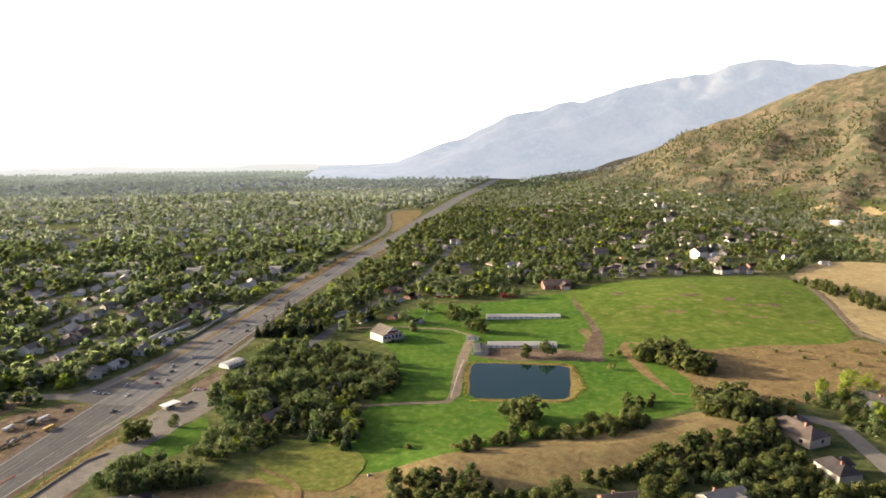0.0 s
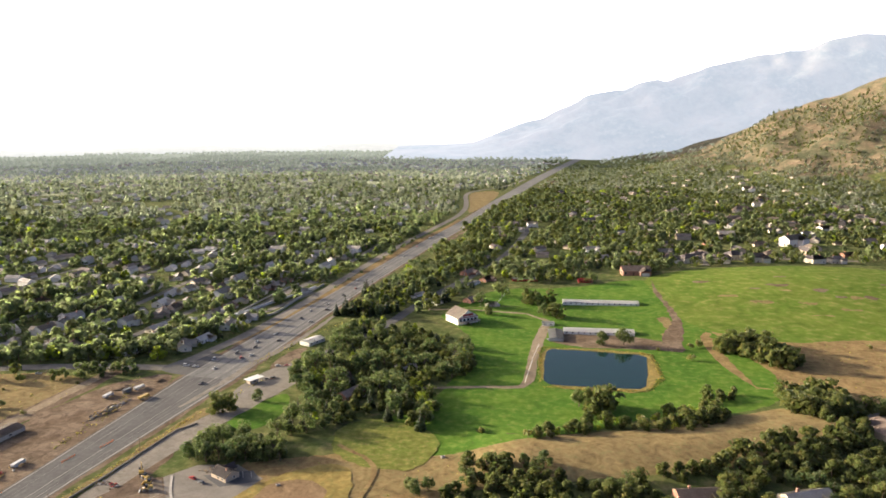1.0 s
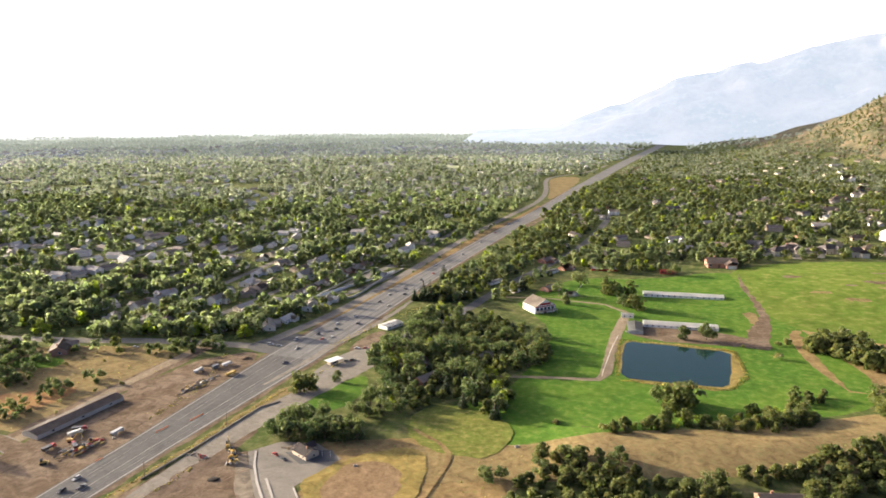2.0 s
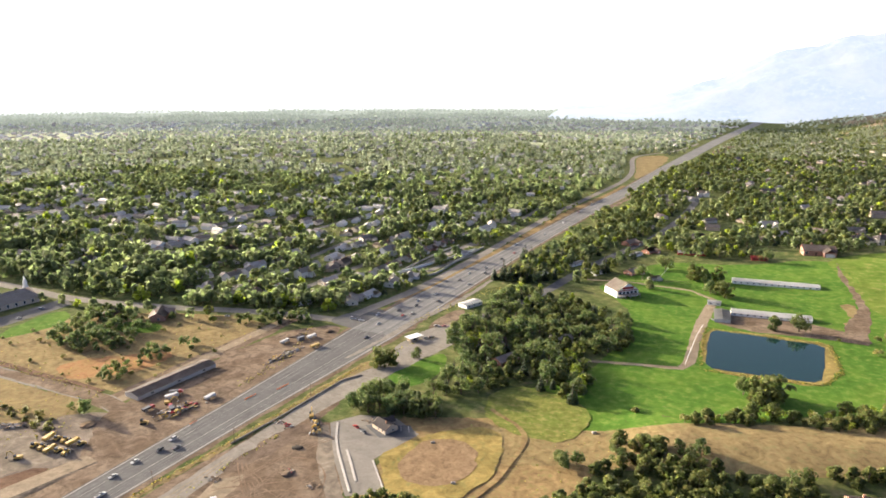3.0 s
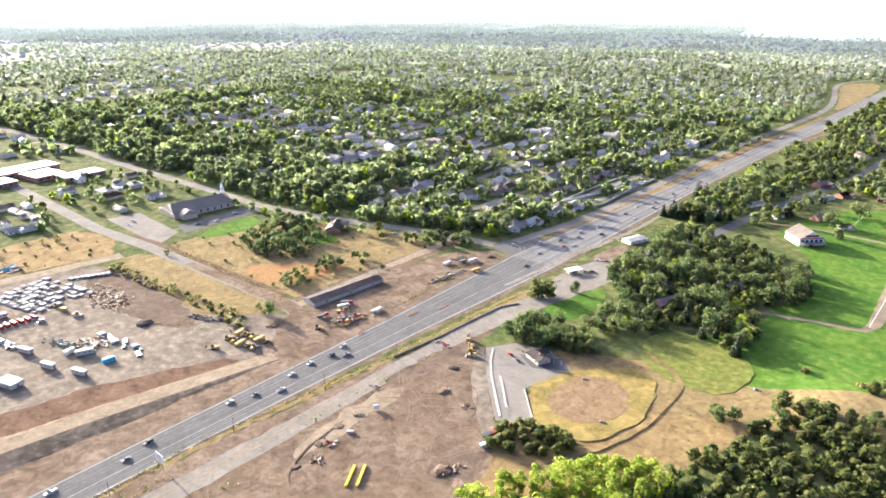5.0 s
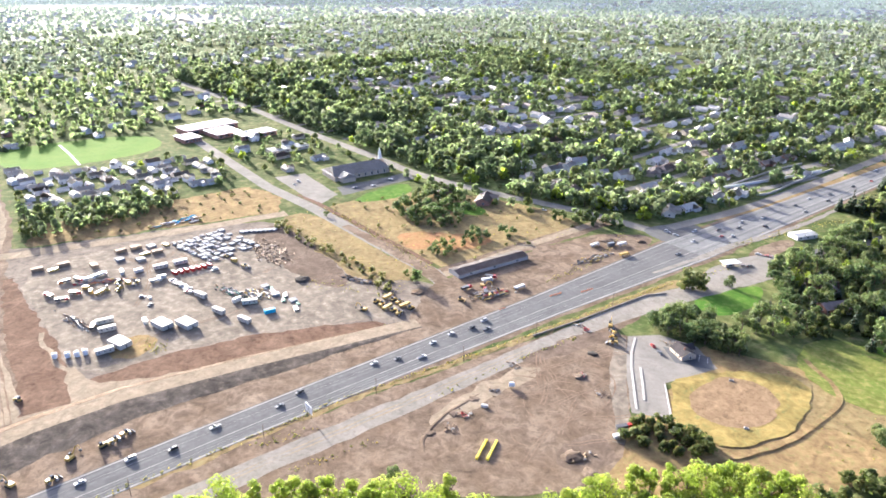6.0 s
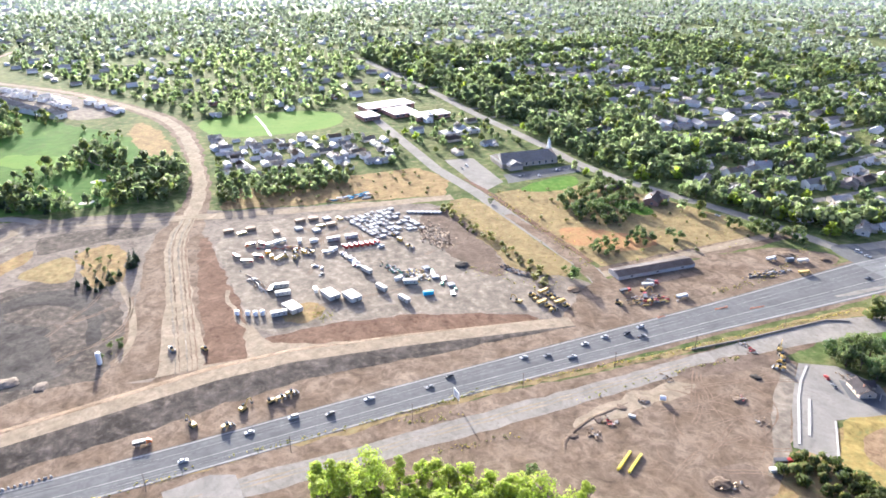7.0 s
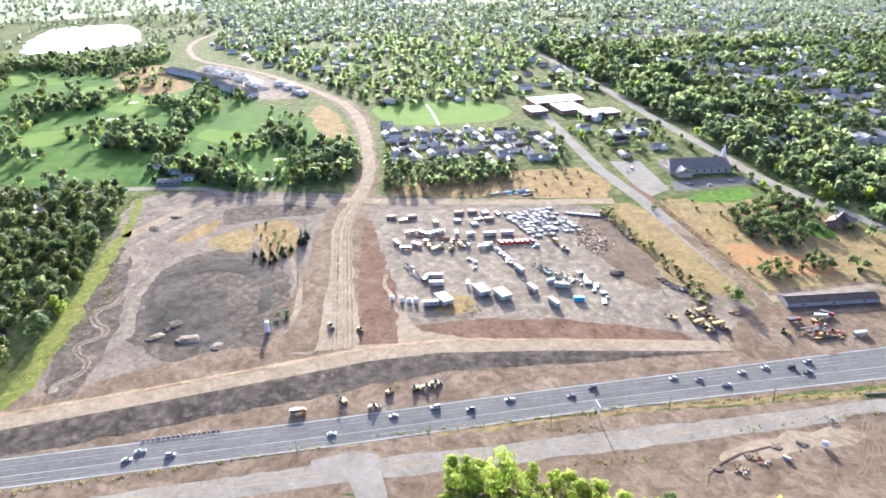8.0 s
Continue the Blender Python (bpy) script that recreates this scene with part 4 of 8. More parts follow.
for x, y in scatter([(-98, 132), (-92, 154), (-82, 170), (-74, 172), (-62, 192), (-50, 196), (-42, 186), (-50, 160), (-88, 126)], 4.6, 10):
    cottons.put(x, y, R.uniform(0.7, 1.0))
for x, y, s in ((-37, 240, 0.75), (-33, 244, 0.65), (-40, 244, 0.55), (-140, 112, 0.6)):
    elms.put(x, y, s, 0)
# the wood beside the meadow
for x, y in scatter(WOOD_A, 5.4, 1):
    k = R.random()
    if k < 0.55 and x > -85:
        oaks.put(x, y, R.uniform(1.0, 1.45))
    elif k < 0.8:
        elms.put(x, y, R.uniform(0.75, 1.2))
    elif k < 0.88:
        cottons.put(x, y, R.uniform(0.5, 0.75))
    else:
        firs.put(x, y, R.uniform(0.7, 1.0))
for x, y in ((-117, 351), (-111, 362), (-116, 366)):
    elms.put(x, y, 1.35)
for x, y in ((-129, 478), (-123, 481), (-117, 479), (-111, 481), (-105, 480), (-100, 485), (-94, 488), (-88, 493), (-120, 537), (-114, 534), (-109, 546), (-123, 545), (-104, 552), (-97, 556), (-92, 548), (-56, 523)):
    firs.put(x, y, R.uniform(1.2, 1.7))
for x, y in ((-142, 306), (-128, 322)):
    elms.put(x, y, 0.72)
for x, y in scatter([(-136, 256), (-132, 276), (-122, 283), (-99, 267), (-92, 257), (-112, 257)], 4.0, 2):
    elms.put(x, y, R.uniform(0.75, 1.0))
# single trees round the pond and the meadow
for x, y, s in ((39, 321, 2.0), (35, 326, 1.9), (44, 326, 2.1), (40, 331, 1.9), (26, 486, 1.9), (23, 491, 1.7), (24, 524, 1.9), (7, 527, 2.1), (11, 523, 1.8), (-142, 306, 1.7), (-138, 309, 1.5)):
    oaks.put(x, y, s, 2)
for x, y, s in ((51, 430, 1.25), (65, 430, 1.25), (-13, 545, 1.3), (-21, 490, 1.1), (-28, 512, 1.2), (61, 594, 1.1), (30, 330, 1.0), (18, 492, 1.1), (14, 520, 1.2)):
    elms.put(x, y, s)
for x, y, s in ((84, 421, 1.0), (100, 405, 1.5), (110, 432, 1.7), (104, 428, 1.3), (-16, 294, 1.7), (96, 348, 1.3), (90, 331, 1.4)):
    bushes.put(x, y, s)
for x, y in scatter([(118, 424), (128, 414), (145, 396), (160, 400), (158, 414), (144, 440), (130, 436)], 4.4, 3):
    oaks.put(x, y, R.uniform(1.6, 2.2))
for x, y in scatter([(88, 340), (92, 354), (110, 356), (108, 346)], 5.0, 4):
    oaks.put(x, y, R.uniform(0.8, 1.1))
# street trees and yard trees near the houses by the ridge
for x, y in scatter([(190, 345), (215, 360), (260, 330), (250, 250), (205, 240), (196, 300)], 6.5, 11):
    (elms if R.random() < 0.7 else oaks).put(x, y, R.uniform(0.6, 1.0))
for x, y in scatter([(322, 640), (345, 648), (368, 556), (345, 528), (330, 548)], 6.0, 12):
    oaks.put(x, y, R.uniform(0.9, 1.3))
for x, y in scatter([(180, 350), (240, 380), (300, 400), (300, 440), (240, 440), (200, 452), (230, 400)], 15, 13):
    bushes.put(x, y, R.uniform(0.8, 1.6))
for x, y in scatter([(160, 356), (200, 366), (250, 356), (300, 380), (300, 362), (240, 344), (180, 352)], 5.5, 33):
    (bushes if R.random() < 0.5 else elms).put(x, y, R.uniform(0.45, 0.8))
for x, y in scatter([(66, 262), (110, 276), (150, 296), (152, 312), (128, 300), (96, 288)], 4.6, 34):
    if not any(abs(x - a) < 9 and -13 < y - b < 7 for a, b in NEAR_HOMES):
        oaks.put(x, y, R.uniform(0.9, 1.4))
for x, y in scatter([(128, 352), (150, 362), (160, 352), (156, 330), (140, 318), (126, 330)], 4.4, 18):
    oaks.put(x, y, R.uniform(1.2, 1.8))
for x, y, s_ in ((196, 352, 1.3), (202, 346, 1.2), (212, 330, 1.2), (220, 326, 1.0), (206, 318, 1.1), (214, 362, 1.1), (222, 372, 1.3), (228, 366, 1.2)):
    cottons.put(x, y, s_ * 0.8)
for x, y in scatter([(-404, 4), (-410, 24), (-384, 26), (-354, 18), (-358, 10), (-380, 8)], 5.0, 19) + scatter([(-302, 6), (-292, 14), (-280, 10), (-286, 0)], 4.0, 26):
    (bushes if R.random() < 0.5 else elms).put(x, y, R.uniform(0.2, 0.38))
for x, y in scatter([(-424, 110), (-386, 214), (-410, 234), (-440, 228), (-456, 116)], 9, 31):
    bushes.put(x, y, R.uniform(0.5, 1.2))
# west side: hedge by the yard, trees in the dry field, pit and slope
for x, y in scatter([(-368, 216), (-350, 213), (-290, 209), (-247, 206), (-243, 197), (-290, 202), (-356, 206)], 4.2, 14):
    bushes.put(x, y, R.uniform(0.9, 1.5))
for x, y in scatter([(-330, 276), (-342, 311), (-329, 330), (-292, 312), (-282, 284), (-298, 268)], 5.0, 15):
    elms.put(x, y, R.uniform(0.5, 0.95))
for x, y in scatter([(-264, 272), (-271, 286), (-259, 289), (-248, 273)], 4.6, 27) + scatter([(-263, 243), (-269, 259), (-255, 257), (-252, 244)], 4.6, 28):
    elms.put(x, y, R.uniform(0.4, 0.65))
for x, y in scatter(DRYWEST, 11, 29):
    if noise.noise((x / 22, y / 22, 3)) > -0.15:
        bushes.put(x, y, R.uniform(0.4, 1.2))
for x, y in scatter([(-254, 333), (-233, 340), (-208, 352), (-219, 362), (-238, 350)], 5.0, 30):
    elms.put(x, y, R.uniform(0.5, 0.85))
for x, y, s in ((-262, 262, 0.45), (-258, 266, 0.5), (-254, 296, 0.6), (-250, 300, 0.5), (-246, 292, 0.5), (-241, 214, 0.85), (-250, 216, 0.4), (-352, 240, 0.35)):
    elms.put(x, y, s)
for x, y in scatter([(-362, -2), (-368, 24), (-355, 17), (-350, 8)], 4.0, 16):
    firs.put(x, y, R.uniform(0.38, 0.6))
for x, y in ((-370, 28), (-377, 31)):
    firs.put(x, y, 1.0)
for x, y in scatter([(-288, -6), (-297, 3), (-294, 12), (-280, 4)], 3.2, 17):
    bushes.put(x, y, R.uniform(0.7, 1.0))

if oaks.more:
    stuff("oak_brush", oaks.more, [(crown(10 + k, "oak", 200, 1.05, h), np.zeros(200, dtype=int)) for k, h in enumerate((6.0, 5.2, 7.0, 4.6))], [M_oak], "thicket of dark green scrub oak", "trees")
if elms.more:
    stuff("copse_trees", elms.more, [(crown(20 + k, "elm", 300, 1.2, h), np.zeros(300, dtype=int)) for k, h in enumerate((11.0, 9.5, 12.5, 8.0))], [M_elm], "close-set broadleaf trees with green crowns", "trees")

# ---- houses ----
M_glass = bpy.data.materials.new("dark_window_glass")
M_glass.use_nodes = True
gp = M_glass.node_tree.nodes["Principled BSDF"]
gp.inputs["Base Color"].default_value = (0.03, 0.035, 0.04, 1)
gp.inputs["Roughness"].default_value = 0.08
M_trim = paint("white_trim_paint", (0.74, 0.72, 0.68), 0.6)
M_roofs = [surface("grey_shingles", (0.28, 0.255, 0.23), (0.34, 0.31, 0.28), rough=0.6, spec=0.3, big=5, small=0.7, grain=0.25, bump=0.4, vary=0.25),
           surface("brown_shingles", (0.145, 0.112, 0.092), (0.19, 0.15, 0.125), rough=0.6, spec=0.3, big=5, small=0.7, grain=0.25, bump=0.4, vary=0.25),
           surface("pale_shingles", (0.42, 0.39, 0.35), (0.48, 0.445, 0.40), rough=0.6, spec=0.3, big=5, small=0.7, grain=0.2, bump=0.4, vary=0.2),
           surface("dark_shingles", (0.075, 0.065, 0.065), (0.105, 0.09, 0.09), big=5, small=0.7, grain=0.25, bump=0.4, vary=0.2)]
M_walls = [surface("cream_siding", (0.58, 0.52, 0.43), (0.52, 0.46, 0.38), big=6, small=0.6, grain=0.1, bump=0.15, vary=0.12),
           surface("red_brown_brick", (0.27, 0.135, 0.095), (0.33, 0.18, 0.13), big=4, small=0.4, grain=0.2, bump=0.2, vary=0.15),
           surface("white_siding", (0.70, 0.68, 0.65), (0.64, 0.62, 0.60), big=6, small=0.6, grain=0.08, bump=0.15, vary=0.06),
           surface("tan_stucco", (0.43, 0.35, 0.26), (0.49, 0.40, 0.31), big=6, small=0.6, grain=0.12, bump=0.15, vary=0.12)]
M_garage = paint("painted_garage_door", (0.62, 0.58, 0.52), 0.5)
M_doorwood = paint("dark_wood_door", (0.10, 0.055, 0.035), 0.5)


def gable(bm, w, d, z, rise, over=0.6, hip=0.0, thick=0.22, cx=0.0, cy=0.0, along="x"):
    """A pitched roof shell over a w x d plan; hip pulls the ridge ends in."""
    x, y = w / 2 + over, d / 2 + over
    rx = max(0.05, x - hip)
    eave = z - over * rise / (d / 2)
    pts = [(-x, -y, eave), (x, -y, eave), (x, y, eave), (-x, y, eave), (-rx, 0, z + rise), (rx, 0, z + rise)]
    faces = [(0, 1, 5, 4), (2, 3, 4, 5), (1, 2, 5), (3, 0, 4)] if hip else [(0, 1, 5, 4), (2, 3, 4, 5)]
    turn = (lambda a, b: (a, b)) if along == "x" else (lambda a, b: (-b, a))
    vs = [bm.verts.new((cx + turn(a, b)[0], cy + turn(a, b)[1], c)) for a, b, c in pts]
    made = [bm.faces.new([vs[i] for i in f]) for f in faces]
    bmesh.ops.solidify(bm, geom=made, thickness=thick)


def gable_wall(bm, w, d, z, rise):
    """The two triangles of wall under a gable, and the box below."""
    box(bm, 0, 0, z / 2 - 0.25, w, d, z + 0.5)
    for sx in (-1, 1):
        x = sx * w / 2
        a = [bm.verts.new((x, -d / 2, z)), bm.verts.new((x, d / 2, z)), bm.verts.new((x, 0, z + rise))]
        b = [bm.verts.new((x - sx * 0.25, v.co.y, v.co.z)) for v in a]
        bm.faces.new(a)
        bm.faces.new(b[::-1])
        for i in range(3):
            bm.faces.new((a[(i + 1) % 3], a[i], b[i], b[(i + 1) % 3]))
    bmesh.ops.recalc_face_normals(bm, faces=bm.faces)


def pane(parent, x, y, z, w, h, side, plain=False):
    """A window on a wall; side is the way it faces; plain keeps frame and glass in one piece."""
    bm = bmesh.new()
    if side in "ns":
        box(bm, x, y, z, w + 0.24, 0.14, h + 0.24)
    else:
        box(bm, x, y, z, 0.14, w + 0.24, h + 0.24)
    if plain:
        n = len(bm.faces)
    else:
        win = part("window", bm, M_trim, parent)
        bm = bmesh.new()
    o = {"n": (0, 0.05), "s": (0, -0.05), "e": (0.05, 0), "w": (-0.05, 0)}[side]
    if side in "ns":
        box(bm, x + o[0], y + o[1], z, w, 0.12, h)
    else:
        box(bm, x + o[0], y + o[1], z, 0.12, w, h)
    if plain:
        bm.faces.ensure_lookup_table()
        for f in bm.faces[n:]:
            f.material_index = 1
        part("window", bm, [M_trim, M_glass], parent)
    else:
        part("pane", bm, M_glass, win)


def house(w, d, z, rise, wall, roof, label, hip=0.0, wing=True, windows=1, name="house", group="houses", category="house"):
    top = new(name)
    bm = bmesh.new()
    if hip:
        box(bm, 0, 0, z / 2 - 0.25, w, d, z + 0.5)
    else:
        gable_wall(bm, w, d, z, rise)
    part("wall", bm, wall, top)
    bm = bmesh.new()
    gable(bm, w, d, z, rise, hip=hip)
    if wing:
        gable(bm, d * 0.62, 6.6, z - 0.3, rise * 0.8, hip=hip * 0.7, cx=w * 0.27, cy=-d / 2 - 0.6, along="y")
    roof_ = part("roof", bm, roof, top)
    bm = bmesh.new()
    box(bm, -w * 0.2, 1.0, z + rise, 0.9, 0.7, 1.6)
    part("chimney", bm, M_walls[1], roof_)
    if wing:
        bm = bmesh.new()
        box(bm, w * 0.27, -d / 2 - 1.6, (z - 0.3) / 2 - 0.25, 6.2, 4.6, z + 0.2)
        part("garage_wing", bm, wall, top)
        bm = bmesh.new()
        for k in range(4):
            box(bm, w * 0.27, -d / 2 - 3.95, 0.35 + k * 0.56, 4.8, 0.12, 0.53)
        part("garage_door", bm, M_garage, top, "panelled garage door")
    bm = bmesh.new()
    box(bm, -w * 0.12, -d / 2 - 0.05, 1.05, 1.0, 0.12, 2.1)
    part("door", bm, M_doorwood, top)
    for k in range(windows):
        x = -w * 0.42 + k * w * 0.18
        pane(top, x, -d / 2 - 0.03, 1.6, 1.3, 1.3, "s", name == "house")
        pane(top, -w * 0.3 + k * w * 0.3, d / 2 + 0.03, 1.6, 1.5, 1.3, "n", name == "house")
    pane(top, w / 2 + 0.03, d * 0.15, 1.6, 1.3, 1.3, "e", name == "house")
    pane(top, -w / 2 - 0.03, -d * 0.1, 1.6, 1.3, 1.3, "w", name == "house")
    return tagged(top, label, category, group)


MODELS = [house(16, 9.5, 3.2, 2.5, M_walls[0], M_roofs[0], "one-storey cream house with a grey shingle gable roof"),
          house(17, 10, 3.2, 2.4, M_walls[1], M_roofs[1], "brick ranch house with a brown shingle roof"),
          house(15, 9, 5.6, 2.6, M_walls[2], M_roofs[0], "two-storey white house with a grey shingle roof"),
          house(18, 10.5, 3.4, 2.8, M_walls[3], M_roofs[1], "tan stucco house with a brown hipped roof", hip=4.0),
          house(16, 11, 5.4, 3.0, M_walls[0], M_roofs[3], "large cream house with a dark hipped roof", hip=4.5),
          house(15, 9, 3.2, 2.2, M_walls[2], M_roofs[2], "white house with a pale weathered roof")]
house_used, HOUSES, far_spots = set(), [], []


def put_house(x, y, turn, k, scale=1.0):
    m = pose(x, y, height(x, y), 0, 0, turn) @ Matrix.Scale(scale, 4)
    if k in house_used:
        ob = copy_thing(MODELS[k], pose(0, 0, 0))
    else:
        ob = MODELS[k]
        house_used.add(k)
    ob.matrix_basis = m
    HOUSES.append((x, y))
    return ob


def road_near(x, y, pad=0.0):
    for line, w in ((HWY, 24 if y < 450 else 15), (FRONT, 9), (ROAD_A, 8), (ROAD_B, 8), (ROAD_C, 8), (ROAD_R, 9), (HAUL, 14), (HDIRT, 8)):
        if near_line(x, y, line) < w + pad:
            return True
    if inside(x, y, [(-79, 1040), (-80, 1140), (-100, 1315), (-90, 1400), (0, 1430), (-44, 1250), (-64, 1100)]):
        return True
    return near_line(x, y, SIDE_W) < 8 + pad


OPEN = [LAWN, PASTURE, YARD, PITAREA, DRYWEST, DIRTW, DIRTE, GOLF, FIELD8, CHURCHLOT, SCHOOLLOT, LAKE, WOOD_A,
        [(138, 362), (168, 440), (283, 469), (300, 440), (300, 360), (180, 352)], [(341, 690), (316, 592), (286, 470), (330, 430), (480, 560), (520, 760), (420, 790)],
        [(-372, 214), (-368, 240), (-246, 226), (-240, 200)], [(-262, -240), (-266, 60), (-200, 190), (-150, 340), (-60, 260), (-60, 100), (-160, -240)],
        [(-430, 90), (-374, 225), (-360, 250), (-420, 240), (-455, 120)], [(-60, 480), (30, 600), (110, 620), (30, 560)], [(-640, 100), (-560, 96), (-500, 50), (-560, 20), (-700, 60)],
        [(-204, 470), (-195, 548), (-188, 572), (-178, 568), (-184, 540), (-186, 505), (-184, 476)], [(-178, 474), (-170, 572), (-162, 571), (-170, 474)]]


def open_land(x, y):
    return any(inside(x, y, p) for p in OPEN)


def west_of_road(x, y):
    return x < np.interp(y, [p[1] for p in HWY], [p[0] for p in HWY])


R = random.Random(11)
# the houses that stand out
for x, y, turn, k, s in ((162, 690, 20, 4, 1.1), (192, 690, -15, 4, 1.1), (227, 697, 10, 4, 1.15), (297, 805, 30, 2, 1.7), (281, 698, 200, 4, 1.0), (302, 704, 10, 4, 0.9), (102, 630, 5, 1, 1.5), (74, 735, 20, 2, 1.1), (335, 1115, 10, 3, 1.4), (407, 1256, 40, 3, 1.4),
                         (472, 1621, 20, 0, 1.4), (492, 1150, 20, 1, 1.2), (309, 902, 20, 0, 1.1), (268, 939, 60, 5, 1.1), (390, 790, 10, 2, 0.9), (415, 760, 10, 5, 0.8), (16, 923, 10, 2, 0.9), (231, 1027, 0, 5, 1.2), (-31, 885, 20, 0, 1.0), (-46, 625, 60, 1, 0.9), (-28, 600, 60, 1, 0.8), (-2, 884, 10, 5, 1.0),
                         (161, 306, 115, 3, 1.35), (158, 268, 100, 4, 1.0), (104, 247, 20, 0, 1.15), (66, 246, 10, 1, 1.0), (144, 690, 10, 4, 1.0), (176, 712, 10, 4, 1.0), (210, 715, 30, 4, 1.1), (255, 735, 0, 3, 1.1), (330, 745, 20, 1, 0.9), (150, 745, 10, 0, 1.0), (262, 800, 10, 3, 1.0), (340, 880, 30, 5, 1.1), (372, 905, 20, 2, 1.2), (245, 870, 0, 0, 1.2), (290, 1000, 10, 3, 1.4), (420, 1020, 10, 2, 1.2), (380, 1180, 0, 5, 1.3), (430, 1400, 0, 2, 1.4), (218, 343, 120, 2, 1.0), (-3, 184, 30, 1, 0.9), (-96, 352, 30, 1, 0.9), (-84, 332, 60, 1, 0.8), (-62, 372, 30, 0, 0.75), (-36, 528, 60, 1, 0.8), (-20, 516, 40, 5, 0.6),
                         (-300, 330, 120, 1, 1.0), (-330, 322, 110, 1, 0.9), (-268, 493, 90, 5, 1.0), (-231, 518, 80, 2, 1.1), (-238, 430, 70, 0, 0.9), (-264, 440, 80, 2, 0.9)):
    put_house(x, y, turn, k, s * 1.3)
SHOWN = list(HOUSES)
# a terrace of alike low houses beside the frontage road
for i in range(8):
    put_house(-217 + i * 2.3, 474 + i * 14.7, 81, 1 if i % 2 else 0, 1.0)


def free(x, y, gap):
    return all(abs(x - a) > gap or abs(y - b) > gap or math.hypot(x - a, y - b) > gap for a, b in HOUSES)


# new subdivision
for i in range(11):
    for j in range(8):
        x, y = -598 + i * 14.5 + R.uniform(-1.5, 1.5), 108 + j * 21 + R.uniform(-2, 2)
        if inside(x, y, SUBDIV) and not road_near(x, y, 3):
            put_house(x, y, 90 * R.randrange(4) + R.uniform(-6, 6), R.choice((0, 2, 5, 5)), R.uniform(0.85, 1.0))
for x, y in scatter(SUBDIV, 9.5, 71):
    if free(x, y, 9.5) and not road_near(x, y, 2):
        far_spots.append((x, y, R.uniform(0.55, 0.75), 1.57 * R.randrange(2) + R.uniform(-0.1, 0.1), R.choice((0, 1, 2, 2))))
        HOUSES.append((x, y))
# streets of the older suburb
LEAFY = [(-960, 385), (-560, 372), (-437, 360), (-330, 352), (-318, 396), (-360, 436), (-460, 470), (-620, 490), (-960, 505)]
STREETS = []
for k in range(14):
    off = 56 + k * 46
    line = [(float(np.interp(y, [p[1] for p in HWY], [p[0] for p in HWY])) - off - 12 * math.sin(y / 130 + k), y) for y in range(385 - (18 if k > 5 else 0), 900, 40)]
    STREETS.append(line)
    strip("street", line, 6.0, 0.03, M_oldroad, "narrow residential street among trees", "road", step=14)
count = 0
for (x, y), (x2, y2) in sorted([seg for line in STREETS for seg in zip(line, line[1:])], key=lambda s: math.hypot(*s[0])):
    for _ in (0,):
        for side_ in (-1, 1):
            for f in (0.0, 0.4, 0.75):
                px_, py_ = x + (x2 - x) * f + side_ * R.uniform(10.5, 17), y + (y2 - y) * f + R.uniform(-6, 6)
                if R.random() < (0.3 if inside(px_, py_, LEAFY) else 0.85) and not open_land(px_, py_) and not road_near(px_, py_, 8) and free(px_, py_, 13) and py_ < 760:
                    if count < 54:
                        put_house(px_, py_, (90 if side_ > 0 else -90) + R.uniform(-35, 35), R.choice((0, 5, 2, 3, 5, 0, 5)), R.uniform(1.05, 1.25))
                        count += 1
                    else:
                        far_spots.append((px_, py_, R.uniform(1.0, 1.2), R.choice((0, 1.57, 1.57)) + R.uniform(-0.4, 0.4), R.randrange(4)))
                        HOUSES.append((px_, py_))
# houses under the trees of the old neighbourhood and along the side roads
for x, y in scatter(NBL, 34, 21) + scatter([(-560, 285), (-455, 268), (-450, 335), (-470, 345), (-560, 345)], 24, 22) + scatter([(-800, 130), (-660, 130), (-670, 360), (-800, 370)], 40, 23):
    if not road_near(x, y, 8) and free(x, y, 18):
        put_house(x, y, R.choice((0, 90, 180, 270)) + R.uniform(-10, 10), R.choice((0, 1, 2, 3, 5)), R.uniform(0.9, 1.1))
for x, y in scatter([(-70, 640), (60, 660), (160, 720), (330, 740), (420, 850), (330, 1250), (60, 1300), (-20, 900)], 52, 24):
    if not road_near(x, y, 8) and free(x, y, 24) and not open_land(x, y):
        put_house(x, y, R.uniform(0, 360), R.choice((1, 3, 4, 0, 3)), R.uniform(0.8, 1.0))


def far_house_quads(w, d, z, rise):
    x, y = w / 2, d / 2
    q = [[(-x, -y, 0), (x, -y, 0), (x, -y, z), (-x, -y, z)], [(x, y, 0), (-x, y, 0), (-x, y, z), (x, y, z)],
         [(x, -y, 0), (x, y, 0), (x, y, z), (x, -y, z)], [(-x, y, 0), (-x, -y, 0), (-x, -y, z), (-x, y, z)],
         [(x, -y, z), (x, y, z), (x, 0.1, z + rise), (x, -0.1, z + rise)], [(-x, y, z), (-x, -y, z), (-x, -0.1, z + rise), (-x, 0.1, z + rise)],
         [(-x - 0.5, -y - 0.5, z - 0.2), (x + 0.5, -y - 0.5, z - 0.2), (x + 0.5, 0, z + rise), (-x - 0.5, 0, z + rise)],
         [(x + 0.5, y + 0.5, z - 0.2), (-x - 0.5, y + 0.5, z - 0.2), (-x - 0.5, 0, z + rise), (x + 0.5, 0, z + rise)]]
    return np.array(q)


